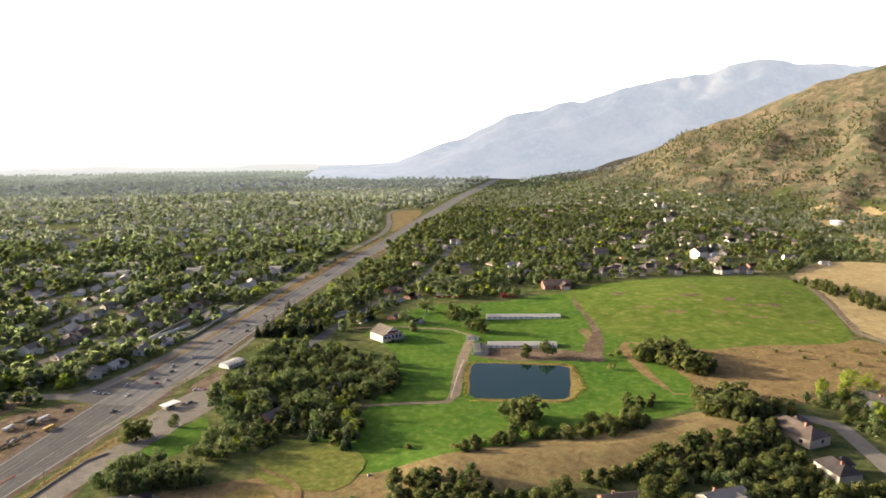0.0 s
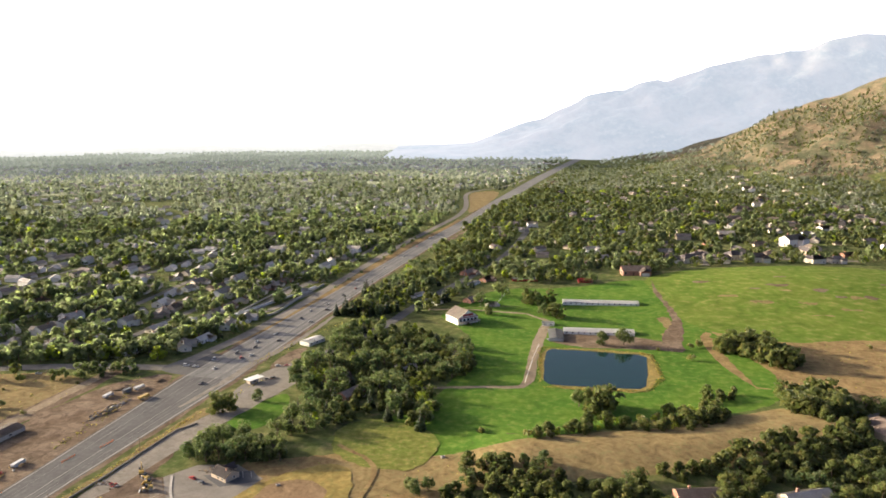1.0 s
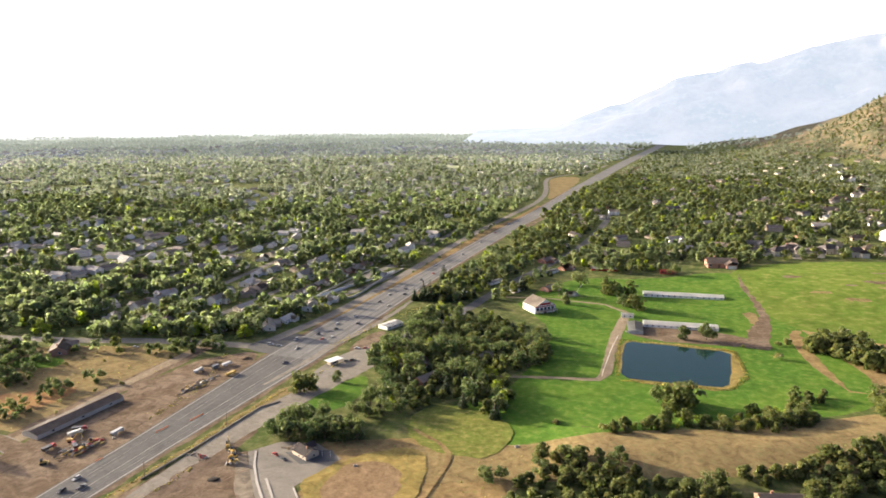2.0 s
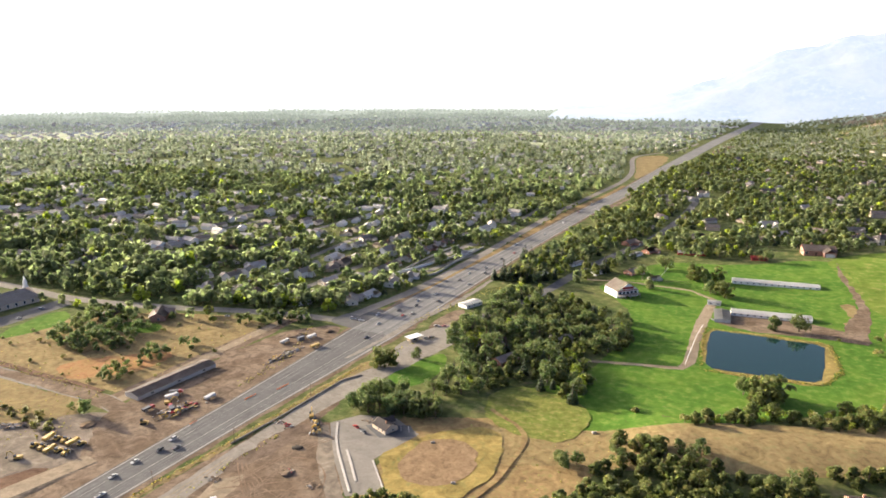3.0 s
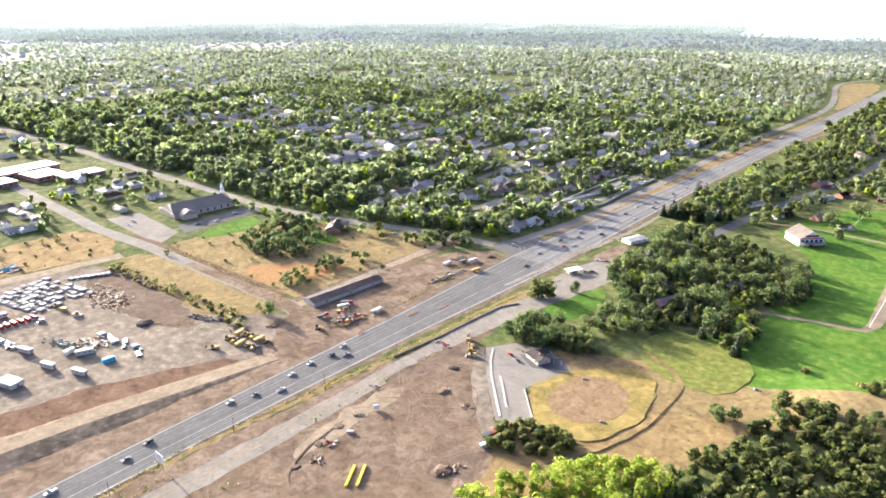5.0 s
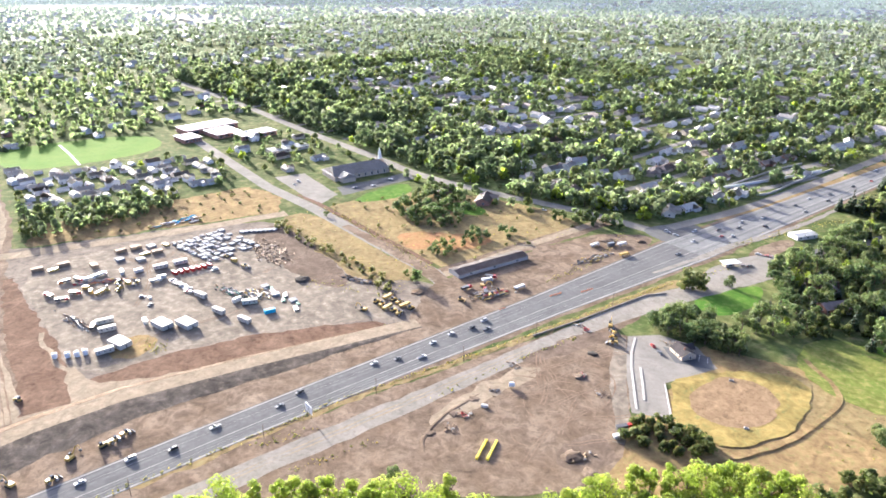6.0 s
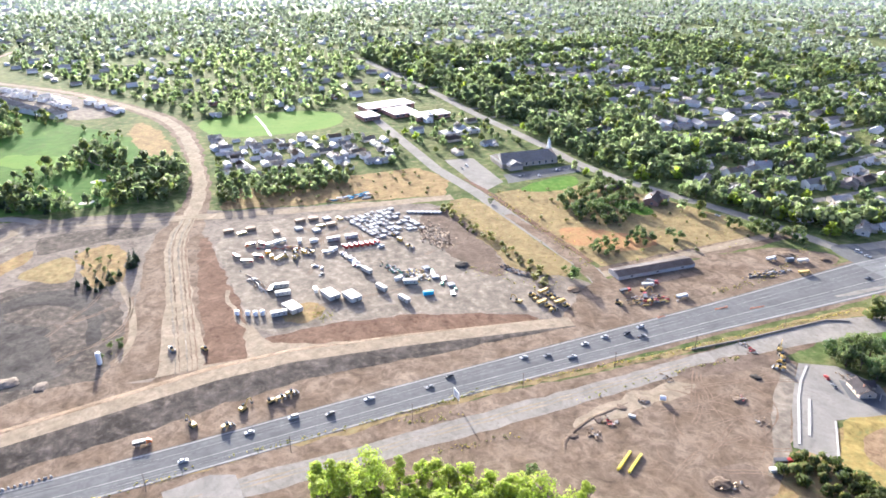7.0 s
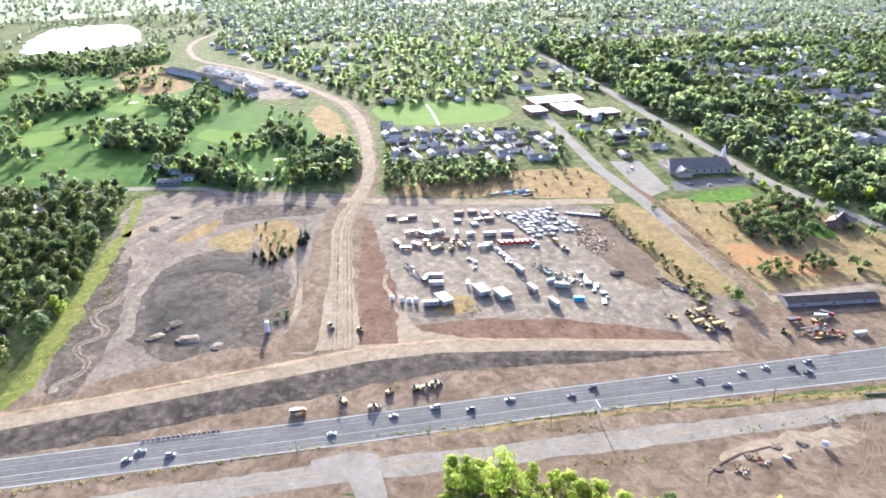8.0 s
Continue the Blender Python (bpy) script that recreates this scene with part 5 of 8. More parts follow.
FH = [(far_house_quads(15, 10, 3.2, 2.6), np.array([0] * 6 + [2] * 2)), (far_house_quads(17, 10, 5, 2.8), np.array([1] * 6 + [2] * 2)), (far_house_quads(14, 9, 3.2, 2.4), np.array([1] * 6 + [3] * 2)), (far_house_quads(16, 10, 3.4, 2.4), np.array([0] * 6 + [4] * 2)), (far_house_quads(17, 11, 4.6, 2.8), np.array([5] * 6 + [6] * 2))]
WEST = [(-2400, -60), (-1080, -20), (-700, 130), (-660, 380), (-560, 390), (-210, 800), (-150, 900), (-60, 1500), (60, 1900), (120, 2300), (-700, 2600), (-2000, 1700)]
for x, y in scatter(WEST, 27, 31):
    if not open_land(x, y) and not road_near(x, y, 12) and west_of_road(x, y) and free(x, y, 20) and noise.noise((x / 160, y / 160, 3)) > -0.25:
        far_spots.append((x, y, R.uniform(0.85, 1.15), 0.12 + R.choice((0, 1.57)) + R.uniform(-0.1, 0.1), R.randrange(4)))
for x, y in scatter([(120, 1000), (420, 900), (620, 1250), (560, 1700), (300, 1900), (180, 1600)], 48, 32):
    if free(x, y, 26):
        far_spots.append((x, y, R.uniform(0.8, 1.1), R.uniform(0, 6.2), R.choice((0, 3, 3))))
for x, y in scatter([(-50, 640), (100, 670), (330, 760), (460, 900), (520, 1150), (330, 1380), (60, 1350), (-10, 950)], 30, 33):
    if free(x, y, 22) and not road_near(x, y, 6) and not open_land(x, y) and noise.noise((x / 120, y / 120, 6)) > -0.25:
        far_spots.append((x, y, R.uniform(1.0, 1.4), R.uniform(0, 6.2), R.choice((0, 3, 3, 4, 4))))
        HOUSES.append((x, y))
        SHOWN.append((x, y))
stuff("distant_houses", far_spots, FH, [M_walls[0], M_walls[2], M_roofs[0], M_roofs[2], M_roofs[1], M_walls[3], M_roofs[3]], "many small distant houses among the trees", "houses", size=1.0)

# ---- the mass of trees ----
def model(seed, kind, n, size, high, mat, trunk=True):
    q = crown(seed, kind, n, size, high, 0.3)
    idx = [mat] * n
    if trunk:
        q = np.concatenate([q, trunk_quads(high, 0.03 * high)])
        idx += [4] * 4
    return q, np.array(idx)


WOOD_MATS = [M_hazeleaf, M_bright, M_conifer, M_oak, M_bark]
MID = [model(101, "elm", 54, 2.21, 8, 0), model(102, "elm", 54, 2.21, 9, 0), model(103, "elm", 54, 2.10, 7.5, 1), model(104, "conifer", 54, 1.58, 10, 2), model(105, "oak", 54, 1.99, 7, 3), model(106, "elm", 54, 2.21, 10, 3), model(107, "oak", 54, 2.21, 8.5, 0), model(108, "shrub", 15, 1.5, 3.4, 0, False), model(109, "shrub", 15, 1.5, 3.0, 3, False)]
FAR = [model(111, "oak", 18, 3.5, 8.5, 0, False), model(112, "elm", 18, 3.5, 8.5, 0, False), model(113, "elm", 17, 3.2, 8, 1, False), model(114, "conifer", 16, 2.4, 10, 2, False), model(115, "oak", 17, 3.2, 7.5, 3, False)]
VFAR = [model(121, "oak", 11, 5.0, 8, 0, False), model(122, "oak", 11, 5.0, 8, 0, False), model(123, "oak", 10, 4.6, 7, 0, False)]
cells = {}
for hx, hy in HOUSES:
    cells.setdefault((int(hx // 20), int(hy // 20)), []).append((hx, hy))


def by_house(x, y, gap):
    i, j = int(x // 20), int(y // 20)
    return any(math.hypot(x - a, y - b) < gap for di in (-1, 0, 1) for dj in (-1, 0, 1) for a, b in cells.get((i + di, j + dj), ()))


def seen_house(x, y):
    return any(abs(x - a) < 9 and -17 < y - b < 7 for a, b in SHOWN)


def street_near(x, y):
    return any(abs(x - float(np.interp(y, [p[1] for p in line], [p[0] for p in line]))) < 3.4 for line in STREETS) if y < 900 else False


R = random.Random(21)
WEST_NEAR = [(-210, 372), (-180, 420), (-160, 500), (-145, 600), (-125, 760), (-110, 900), (-860, 900), (-900, 410), (-560, 372), (-437, 358), (-380, 350), (-309, 356), (-262, 368)]
spots = []
for x, y in scatter(WEST_NEAR, 6.8, 41):
    if road_near(x, y, 0) or by_house(x, y, 5.6) or open_land(x, y) or street_near(x, y):
        continue
    patch = noise.noise((x / 48, y / 48, 1))
    leafy = inside(x, y, LEAFY)
    if patch < (-0.45 if leafy else -0.03 if y < 640 else -0.16) or seen_house(x, y):
        continue
    k = R.choices((0, 1, 2, 3, 5, 6), (4, 3, 0.7 if patch > 0 else 0.3, 0.8, 1.2, 4))[0]
    spots.append((x, y, (1.05 + 0.5 * patch) * R.uniform(0.8, 1.5) * (1.15 if leafy else 0.9), R.uniform(0, 6.28), k))
BELT = [(-300, 356), (-260, 366), (-217, 376), (-204, 415), (-190, 448), (-196, 462), (-214, 440), (-226, 404), (-262, 378), (-300, 372)]
for x, y in scatter(BELT, 5.6, 56):
    if not by_house(x, y, 6) and not road_near(x, y, -2):
        spots.append((x, y, R.uniform(0.9, 1.5), R.uniform(0, 6.28), R.choices((0, 1, 2, 6), (3, 3, 1.5, 3))[0]))
for x, y in scatter(WEST_NEAR, 8.0, 40):
    if not (road_near(x, y, -4) or by_house(x, y, 5.5) or open_land(x, y) or street_near(x, y) or seen_house(x, y)):
        spots.append((x, y, R.uniform(0.6, 1.3), R.uniform(0, 6.28), R.choice((7, 7, 8))))
stuff("suburb_trees", spots, MID, WOOD_MATS, "dense leafy garden trees of the suburb", "trees")

spots = []
HILLTOWN = [(140, 655), (345, 690), (350, 850), (330, 950), (250, 850), (200, 760), (140, 730)]
EAST = [(-118, 480), (-96, 690), (-60, 960), (-20, 1200), (30, 1400), (300, 1400), (520, 1000), (430, 800), (341, 700), (167, 664), (108, 628), (36, 596), (-30, 596), (-64, 500), (-90, 470)]
for x, y in scatter(EAST, 6.6, 42):
    if road_near(x, y, 0 if x > -80 else -4) or by_house(x, y, 8) or open_land(x, y) or seen_house(x, y):
        continue
    if inside(x, y, HILLTOWN) and R.random() < 0.62:
        continue
    if noise.noise((x / 55, y / 55, 2)) < (-0.28 if x < 150 else -0.18):
        continue
    k = R.choices((0, 1, 2, 3, 4, 5), (5, 4, 1.8, 1.5, 4, 4))[0]
    spots.append((x, y, R.uniform(0.75, 1.4), R.uniform(0, 6.28), k))
stuff("eastern_wood", spots, MID, WOOD_MATS, "thick mixed wood between highway and foothills", "trees")

spots = []
for x, y in scatter(NBL, 8.2, 43):
    if not by_house(x, y, 7.5):
        spots.append((x, y, R.uniform(0.9, 1.7), R.uniform(0, 6.28), R.choices((0, 1, 2, 3), (4, 4, 5, 0.7))[0]))
FINE = [model(131, "oak", 280, 1.1, 8.5, 0), model(132, "elm", 280, 1.05, 9, 0), model(133, "elm", 260, 1.05, 8, 3), model(134, "elm", 220, 1.0, 8, 1)]
stuff("garden_trees", spots, FINE, [M_elm, M_bright, M_conifer, M_oak, M_bark], "full rounded garden trees beside the works", "trees")
spots = []
for x, y in scatter([(-437, 92), (-490, 104), (-470, 196), (-432, 176)], 6.0, 44) + scatter([(-560, 265), (-455, 262), (-450, 340), (-560, 350)], 13, 45) + scatter(SUBDIV, 17, 46) + scatter([(-420, 330), (-300, 338), (-262, 346), (-262, 334), (-340, 318)], 9, 47) + scatter([(-490, 20), (-470, 55), (-540, 90), (-560, 40)], 9, 48):
    if by_house(x, y, 6.5) or road_near(x, y, -2):
        continue
    k = R.choices((0, 1, 2, 4, 5, 6), (4, 3, 0.8, 2, 2, 4))[0]
    spots.append((x, y, R.uniform(0.9, 1.3) * (1.35 if y < -60 else 0.85), R.uniform(0, 6.28), k))
CLUMPS = [[(-674, -99), (-640, -60), (-604, -37), (-572, -40), (-589, -88), (-630, -100)], [(-699, -49), (-707, -29), (-638, -32), (-644, -47)], [(-547, -53), (-509, 6), (-466, 13), (-494, -23)], [(-505, 43), (-558, 65), (-549, 91), (-484, 81), (-462, 62), (-473, 39)], [(-800, -200), (-780, -120), (-740, -110), (-745, -190)], [(-620, 30), (-585, 60), (-560, 52), (-600, 18)], [(-760, -60), (-700, -10), (-690, -20), (-745, -75)], [(-1060, -210), (-1000, -60), (-940, -120), (-990, -260)]]
for k, clump in enumerate(CLUMPS):
    for x, y in scatter(clump, 6.2, 70 + k):
        spots.append((x, y, R.uniform(0.8, 1.5), R.uniform(0, 6.28), R.choices((0, 1, 3, 5, 6), (4, 3, 0.6, 2, 3))[0]))
for x, y in scatter(GOLF, 9.0, 49):
    if noise.noise((x / 45, y / 32, 5)) > 0.16:
        spots.append((x, y, R.uniform(0.6, 1.5), R.uniform(0, 6.28), R.choices((0, 1, 3, 5), (3, 2, 1.6, 2))[0]))
stuff("western_trees", spots, MID, WOOD_MATS, "garden and course trees west of the works", "trees")

spots = []
for x, y in scatter([(-1700, -20), (-1090, 0), (-820, 90), (-660, 130), (-660, 370), (-860, 410), (-860, 905), (-110, 905), (-60, 1200), (30, 1600), (-500, 1750), (-1400, 1200)], 12.0, 51):
    if open_land(x, y) or road_near(x, y, 4) or noise.noise((x / 90, y / 90, 1)) < -0.3:
        continue
    spots.append((x, y, R.uniform(0.8, 1.5), R.uniform(0, 6.28), R.choices((0, 1, 2, 3), (4, 4, 1, 0.7))[0]))
for x, y in scatter([(-2000, -900), (-1000, -260), (-540, -170), (-520, -300), (-1200, -900)], 16, 52):
    if not inside(x, y, LAKE) and noise.noise((x / 90, y / 90, 1)) > -0.2:
        spots.append((x, y, R.uniform(0.8, 1.3), R.uniform(0, 6.28), R.choices((0, 1, 2), (4, 4, 2))[0]))
for x, y in scatter([(-1900, -700), (-1000, -330), (-1060, -60), (-1090, 0), (-1700, -20), (-2100, -200)], 15, 57):
    if not inside(x, y, LAKE) and near_line(x, y, LAKE + LAKE[:1]) > 12 and near_line(x, y, HAUL) > 9 and noise.noise((x / 70, y / 70, 2)) > -0.1:
        spots.append((x, y, R.uniform(0.8, 1.4), R.uniform(0, 6.28), R.choices((0, 1, 2), (4, 4, 2))[0]))
for x, y in scatter([(30, 1400), (300, 1400), (520, 1000), (430, 800), (480, 560), (700, 700), (1300, 900), (1300, 1500), (700, 2100), (150, 2200)], 8.4, 53):
    z = height(x, y)
    if x > 0.72 * y + 70 or road_near(x, y, 6) or open_land(x, y) or z > 420:
        continue
    if z > 45 and noise.noise((x / 34, y / 34, 8)) + 0.9 * noise.noise((x / 120, y / 120, 3)) < -0.3 + min(0.26, z / 1000) and R.random() > 0.12:
        continue
    if z <= 45 and noise.noise((x / 60, y / 60, 8)) < -0.22:
        continue
    spots.append((x, y, R.uniform(0.6, 1.1) if z < 45 else R.uniform(0.5, 1.2), R.uniform(0, 6.28), R.choices((0, 1, 3, 4), (4, 4, 1, 3) if z < 45 else (1, 3, 0.2, 6))[0]))
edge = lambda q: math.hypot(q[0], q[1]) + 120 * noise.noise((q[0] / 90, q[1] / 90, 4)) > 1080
stuff("distant_trees", [q for q in spots if not edge(q)], FAR, [M_hazeleaf, M_elm, M_conifer, M_oak], "distant tree canopy over the valley suburbs", "trees")
# beyond the ragged edge crowns take the stronger painted haze
stuff("hazy_trees", [q for q in spots if edge(q)], FAR, [M_midhaze, M_elm, M_conifer, M_oak], "hazy distant canopy over the valley", "trees")

spots = []
for x, y in scatter([(-3000, -600), (-1700, -20), (-1400, 1200), (-500, 1750), (30, 1600), (90, 2050), (170, 2600), (260, 3200), (-200, 3350), (-1400, 3000), (-2400, 2300), (-3150, 1000)], 17, 54):
    if noise.noise((x / 240, y / 240, 1)) < -0.3 or near_line(x, y, HWY) < 30 or (noise.noise((x / 420, y / 160, 6)) > 0.3 and math.hypot(x, y) > 1900):
        continue
    spots.append((x, y, R.uniform(0.7, 1.4), R.uniform(0, 6.28), R.choices((0, 1, 2), (4, 4, 2))[0]))
for x, y in scatter([(250, 2300), (600, 2150), (450, 2600), (330, 3000)], 24, 55):
    spots.append((x, y, R.uniform(0.7, 1.2), R.uniform(0, 6.28), R.choices((0, 1, 2), (4, 4, 1))[0]))
# each belt of wood glows with its depth's painted haze
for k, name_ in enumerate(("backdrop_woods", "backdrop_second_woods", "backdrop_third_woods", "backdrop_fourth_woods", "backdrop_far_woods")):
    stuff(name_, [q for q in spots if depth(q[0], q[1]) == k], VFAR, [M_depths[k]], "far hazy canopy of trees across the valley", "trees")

# ---- farm, church, school and other buildings ----
M_metalroof = surface("galvanised_roof_sheet", (0.31, 0.315, 0.32), (0.26, 0.265, 0.27), (0.22, 0.205, 0.19), big=8, small=2, rough=0.8, spec=0.15, grain=0.15, bump=0.05, vary=0.2)
M_flatroof = surface("white_roof_membrane", (0.66, 0.655, 0.64), (0.58, 0.575, 0.56), big=12, small=3, rough=0.6, grain=0.08, bump=0)
M_tanroof = surface("tan_metal_roof", (0.24, 0.20, 0.165), (0.29, 0.245, 0.20), big=6, small=1.5, rough=0.55, grain=0.12, bump=0.05)
M_whitewall = paint("white_painted_wall", (0.74, 0.73, 0.70), 0.6)
M_redwood = paint("red_barn_boards", (0.32, 0.035, 0.03), 0.6)
M_steel = paint("dark_steel", (0.10, 0.10, 0.105), 0.45, 0.6)
M_wood = surface("weathered_timber", (0.26, 0.18, 0.11), (0.34, 0.25, 0.16), big=2, small=0.3, grain=0.25, bump=0.3, vary=0.2)


def shed(name, x, y, turn, length, wide, z, rise, wall, roof, label, bays=6, category="building", group=""):
    """A long low building with a pitched roof, posts and openings along its sides."""
    top = new(name)
    length, wide = length * K, wide * K
    bm = bmesh.new()
    gable_wall(bm, length, wide, z, rise)
    part("wall", bm, wall, top)
    bm = bmesh.new()
    gable(bm, length, wide, z, rise, over=0.4, thick=0.12)
    part("roof", bm, roof, top)
    for k in range(bays):
        px_ = -length / 2 + (k + 0.5) * length / bays
        for s in (-1, 1):
            bm = bmesh.new()
            box(bm, px_, s * (wide / 2 + 0.02), z * 0.55, min(1.8, length / bays * 0.4), 0.12, z * 0.32)
            part("window", bm, M_glass, top)
    bm = bmesh.new()
    box(bm, length / 2 + 0.03, 0, 1.2, 0.12, 2.6, 2.4)
    part("door", bm, M_doorwood, top)
    top.matrix_basis = pose(x, y, height(x, y) + 0.05, 0, 0, turn)
    return tagged(top, label, category, group)


# big farmhouse barn with a dark-windowed gable front
barn = shed("barn", -39, 473, -52, 12, 12.5, 5.2, 5.0, M_whitewall, M_tanroof, "white barn with a tan metal roof and red-trimmed gable", bays=5, category="barn")
bm = bmesh.new()
for k in range(5):
    box(bm, 8.5, -6.4 + k * 3.2, 3.4, 0.2, 2.0, 1.7)
part("gable_window", bm, M_glass, barn)
bm = bmesh.new()
box(bm, 8.52, 0, 5.1, 0.2, 16.8, 0.6)
box(bm, 8.52, 0, 6.8, 0.2, 9.0, 1.6)
part("red_trim", bm, M_redwood, barn, "red timber trim on the gable")
bm = bmesh.new()
box(bm, 10.4, 0, 2.45, 4.0, 17, 0.25)
for k in range(5):
    box(bm, 12.2, -7.8 + k * 3.9, 1.15, 0.25, 0.25, 2.5)
part("porch", bm, M_tanroof, barn)
barn.matrix_basis = barn.matrix_basis @ Matrix.Scale(1.3, 4)
shed("poultry_shed", 61, 528, 0, 56, 9, 2.6, 1.3, M_whitewall, M_flatroof, "long low white shed with a pale metal roof", bays=14, group="long sheds")
shed("poultry_shed", 52, 454, 0, 45, 9, 2.6, 1.3, M_whitewall, M_flatroof, "long low white shed beside the pond", bays=12, group="long sheds")
shed("tin_shed", 24, 443, 90, 20, 9, 2.8, 1.0, M_metalroof, M_metalroof, "small grey tin shed beside the pond", bays=4)
shed("red_barn", 56, 600, 5, 12, 7, 3.0, 1.6, M_redwood, M_redwood, "small bright red wooden barn", bays=3, category="barn")
shed("red_stable", 5, 604, 5, 22, 8, 2.6, 1.4, M_redwood, M_metalroof, "red stable with a pale metal roof", bays=5, category="barn")
shed("long_shed", -229, 256, 78.5, 45, 9.5, 3.0, 1.6, M_concrete, M_roofs[1], "long grey building with a dark brown roof beside the works", bays=3)
shed("white_workshop", -128, 415, 62, 14, 8, 3.2, 0.8, M_whitewall, M_whitewall, "white flat-roofed workshop beside the highway", bays=3)
shed("farm_shed", -499, -46, 78, 16, 8, 3.4, 1.2, M_metalroof, M_metalroof, "pale blue-grey farm shed", bays=4)
shed("farm_shed", -504, -35, 78, 9, 8, 4.0, 1.4, M_whitewall, M_metalroof, "tall white farm shed with a grey roof", bays=2)
for x, y in ((-537, -58), (-521, -43), (-513, -100), (-520, -120)):
    shed("outbuilding", x, y, 70, 8, 6, 3.0, 1.2, M_whitewall, M_metalroof, "small white outbuilding with a metal roof", bays=2, group="outbuildings")
for x, y, t, l in ((-38, 586, 62, 12), (20, 470, 0, 8), (-60, 520, 60, 14), (-100, 500, 60, 11), (-80, 540, 60, 16)):
    shed("outbuilding", x, y, t, l, 5.5, 2.5, 0.8, M_whitewall, M_metalroof, "small white outbuilding with a metal roof", bays=2, group="outbuildings")

# church with a white steeple
church = new("church")
bm = bmesh.new()
gable_wall(bm, 48, 24, 4.2, 4.6)
part("wall", bm, M_walls[3], church)
bm = bmesh.new()
gable(bm, 48, 24, 4.2, 4.6, over=0.9, hip=4)
gable(bm, 10, 12, 3.8, 2.6, over=0.6, hip=1.5, cx=-15, cy=-14, along="y")
part("roof", bm, M_roofs[0], church, "broad grey shingle roof")
bm = bmesh.new()
box(bm, -15, -14.5, 1.8, 11, 9, 4.1)
part("porch", bm, M_walls[3], church)
for k in range(8):
    pane(church, -20 + k * 5.6, 12.06, 2.0, 1.4, 2.2, "n")
    if k > 2:
        pane(church, -20 + k * 5.6, -12.06, 2.0, 1.4, 2.2, "s")
bm = bmesh.new()
box(bm, 29, 14, 3, 3.0, 3.0, 6.4)
box(bm, 29, 14, 7.4, 2.2, 2.2, 2.6)
tube(bm, (29, 14, 8.6), (29, 14, 14), 1.6, 0.05, 8)
part("steeple", bm, M_whitewall, church, "white pointed steeple")
church.matrix_basis = pose(-412, 311, 0.05, 0, 0, 78) @ Matrix.Scale(1.3, 4)
tagged(church, "brick church with grey roof and a white steeple", "church")
sheet("car_park", [(-446, 262), (-439, 283), (-381, 271), (-372, 248)], 0.06, M_oldroad, "worn asphalt car park beside the church", "car park", curve=False, ragged=0.5)
sheet("car_park_east", [(-394, 280), (-386, 341), (-371, 332), (-377, 272)], 0.065, M_asphalt, "grey asphalt car park behind the church", "car park", curve=False, ragged=0.5)
sheet("church_lawn", [(-366, 262), (-372, 322), (-352, 316), (-345, 290)], 0.055, M_lawn, "mown lawn beside the church", "lawn", ragged=1)

# school of flat white-roofed blocks
school = new("school")
for k, (x, y, w, d, z) in enumerate(((-620, 300, 22, 50, 4.5), (-594, 268, 20, 16, 3.6), (-592, 300, 26, 24, 3.8), (-566, 318, 16, 34, 3.8))):
    bm = bmesh.new()
    box(bm, x, y, z / 2, w, d, z)
    part("block", bm, M_walls[1], school)
    bm = bmesh.new()
    box(bm, x, y, z + 0.2, w + 1, d + 1, 0.4)
    for j in range(3):
        box(bm, x - w * 0.25 + j * w * 0.22, y - d * 0.2 + j * d * 0.2, z + 0.9, 2.2, 2.4, 1.0)
    part("roof", bm, M_flatroof, school, "flat white roof with vents")
    for j in range(4):
        pane(school, x + w / 2 + 0.05, y - d * 0.36 + j * d * 0.24, z * 0.5, d * 0.14, z * 0.4, "e")
tagged(school, "sprawling school of brick blocks with flat white roofs", "school")
shed("school_annex", -505, 312, 84, 34, 12, 3.6, 0.8, M_walls[0], M_flatroof, "long pale annex with a white roof", bays=6)

# townhouses going up beside the far haul road
def along(line, n):
    """n even places along a line, with the way it runs there."""
    run = [0.0]
    for p, q in zip(line, line[1:]):
        run.append(run[-1] + math.hypot(q[0] - p[0], q[1] - p[1]))
    for i in range(n):
        d = run[-1] * (i + 0.5) / n
        k = max(j for j in range(len(line) - 1) if run[j] <= d)
        f = (d - run[k]) / (run[k + 1] - run[k])
        (x1, y1), (x2, y2) = line[k], line[k + 1]
        yield x1 + (x2 - x1) * f, y1 + (y2 - y1) * f, math.degrees(math.atan2(y2 - y1, x2 - x1))


for x, y, a in along([(-912, -62), (-863, -29), (-792, -2), (-742, 26)], 22):
    shed("townhouse", x, y, a + 90, 11, 8, 6, 2.4, M_walls[2], M_roofs[0], "grey-roofed new townhouse with pale walls", bays=1, group="townhouses", category="house")
for row_, n in (([(-915, -20), (-860, 14), (-800, 36)], 9), ([(-890, -18), (-830, 18), (-770, 40)], 9), ([(-800, 54), (-735, 76)], 6)):
    for x, y, a in along(row_, n):
        if R.random() < 0.8:
            shed("townhouse", x, y, a + R.choice((0, 90)), 9, 9, R.choice((1.2, 4.5, 5)), 1.8, M_walls[2], R.choice((M_roofs[2], M_roofs[0])), "pale-roofed townhouse under construction", bays=1, group="townhouses", category="house")

# water tank on the slope
bm = bmesh.new()
bmesh.ops.create_cone(bm, cap_ends=True, segments=28, radius1=11, radius2=11, depth=8, matrix=Matrix.Translation((0, 0, 3)))
top = new("water_tank")
part("shell", bm, M_whitewall, top)
bm = bmesh.new()
bmesh.ops.create_cone(bm, cap_ends=True, segments=28, radius1=11.3, radius2=1.0, depth=1.4, matrix=Matrix.Translation((0, 0, 7.7)))
part("roof", bm, M_flatroof, top)
top.matrix_basis = pose(631, 1129, height(631, 1129), 0, 0, 0) @ Matrix.Scale(1.25, 4)
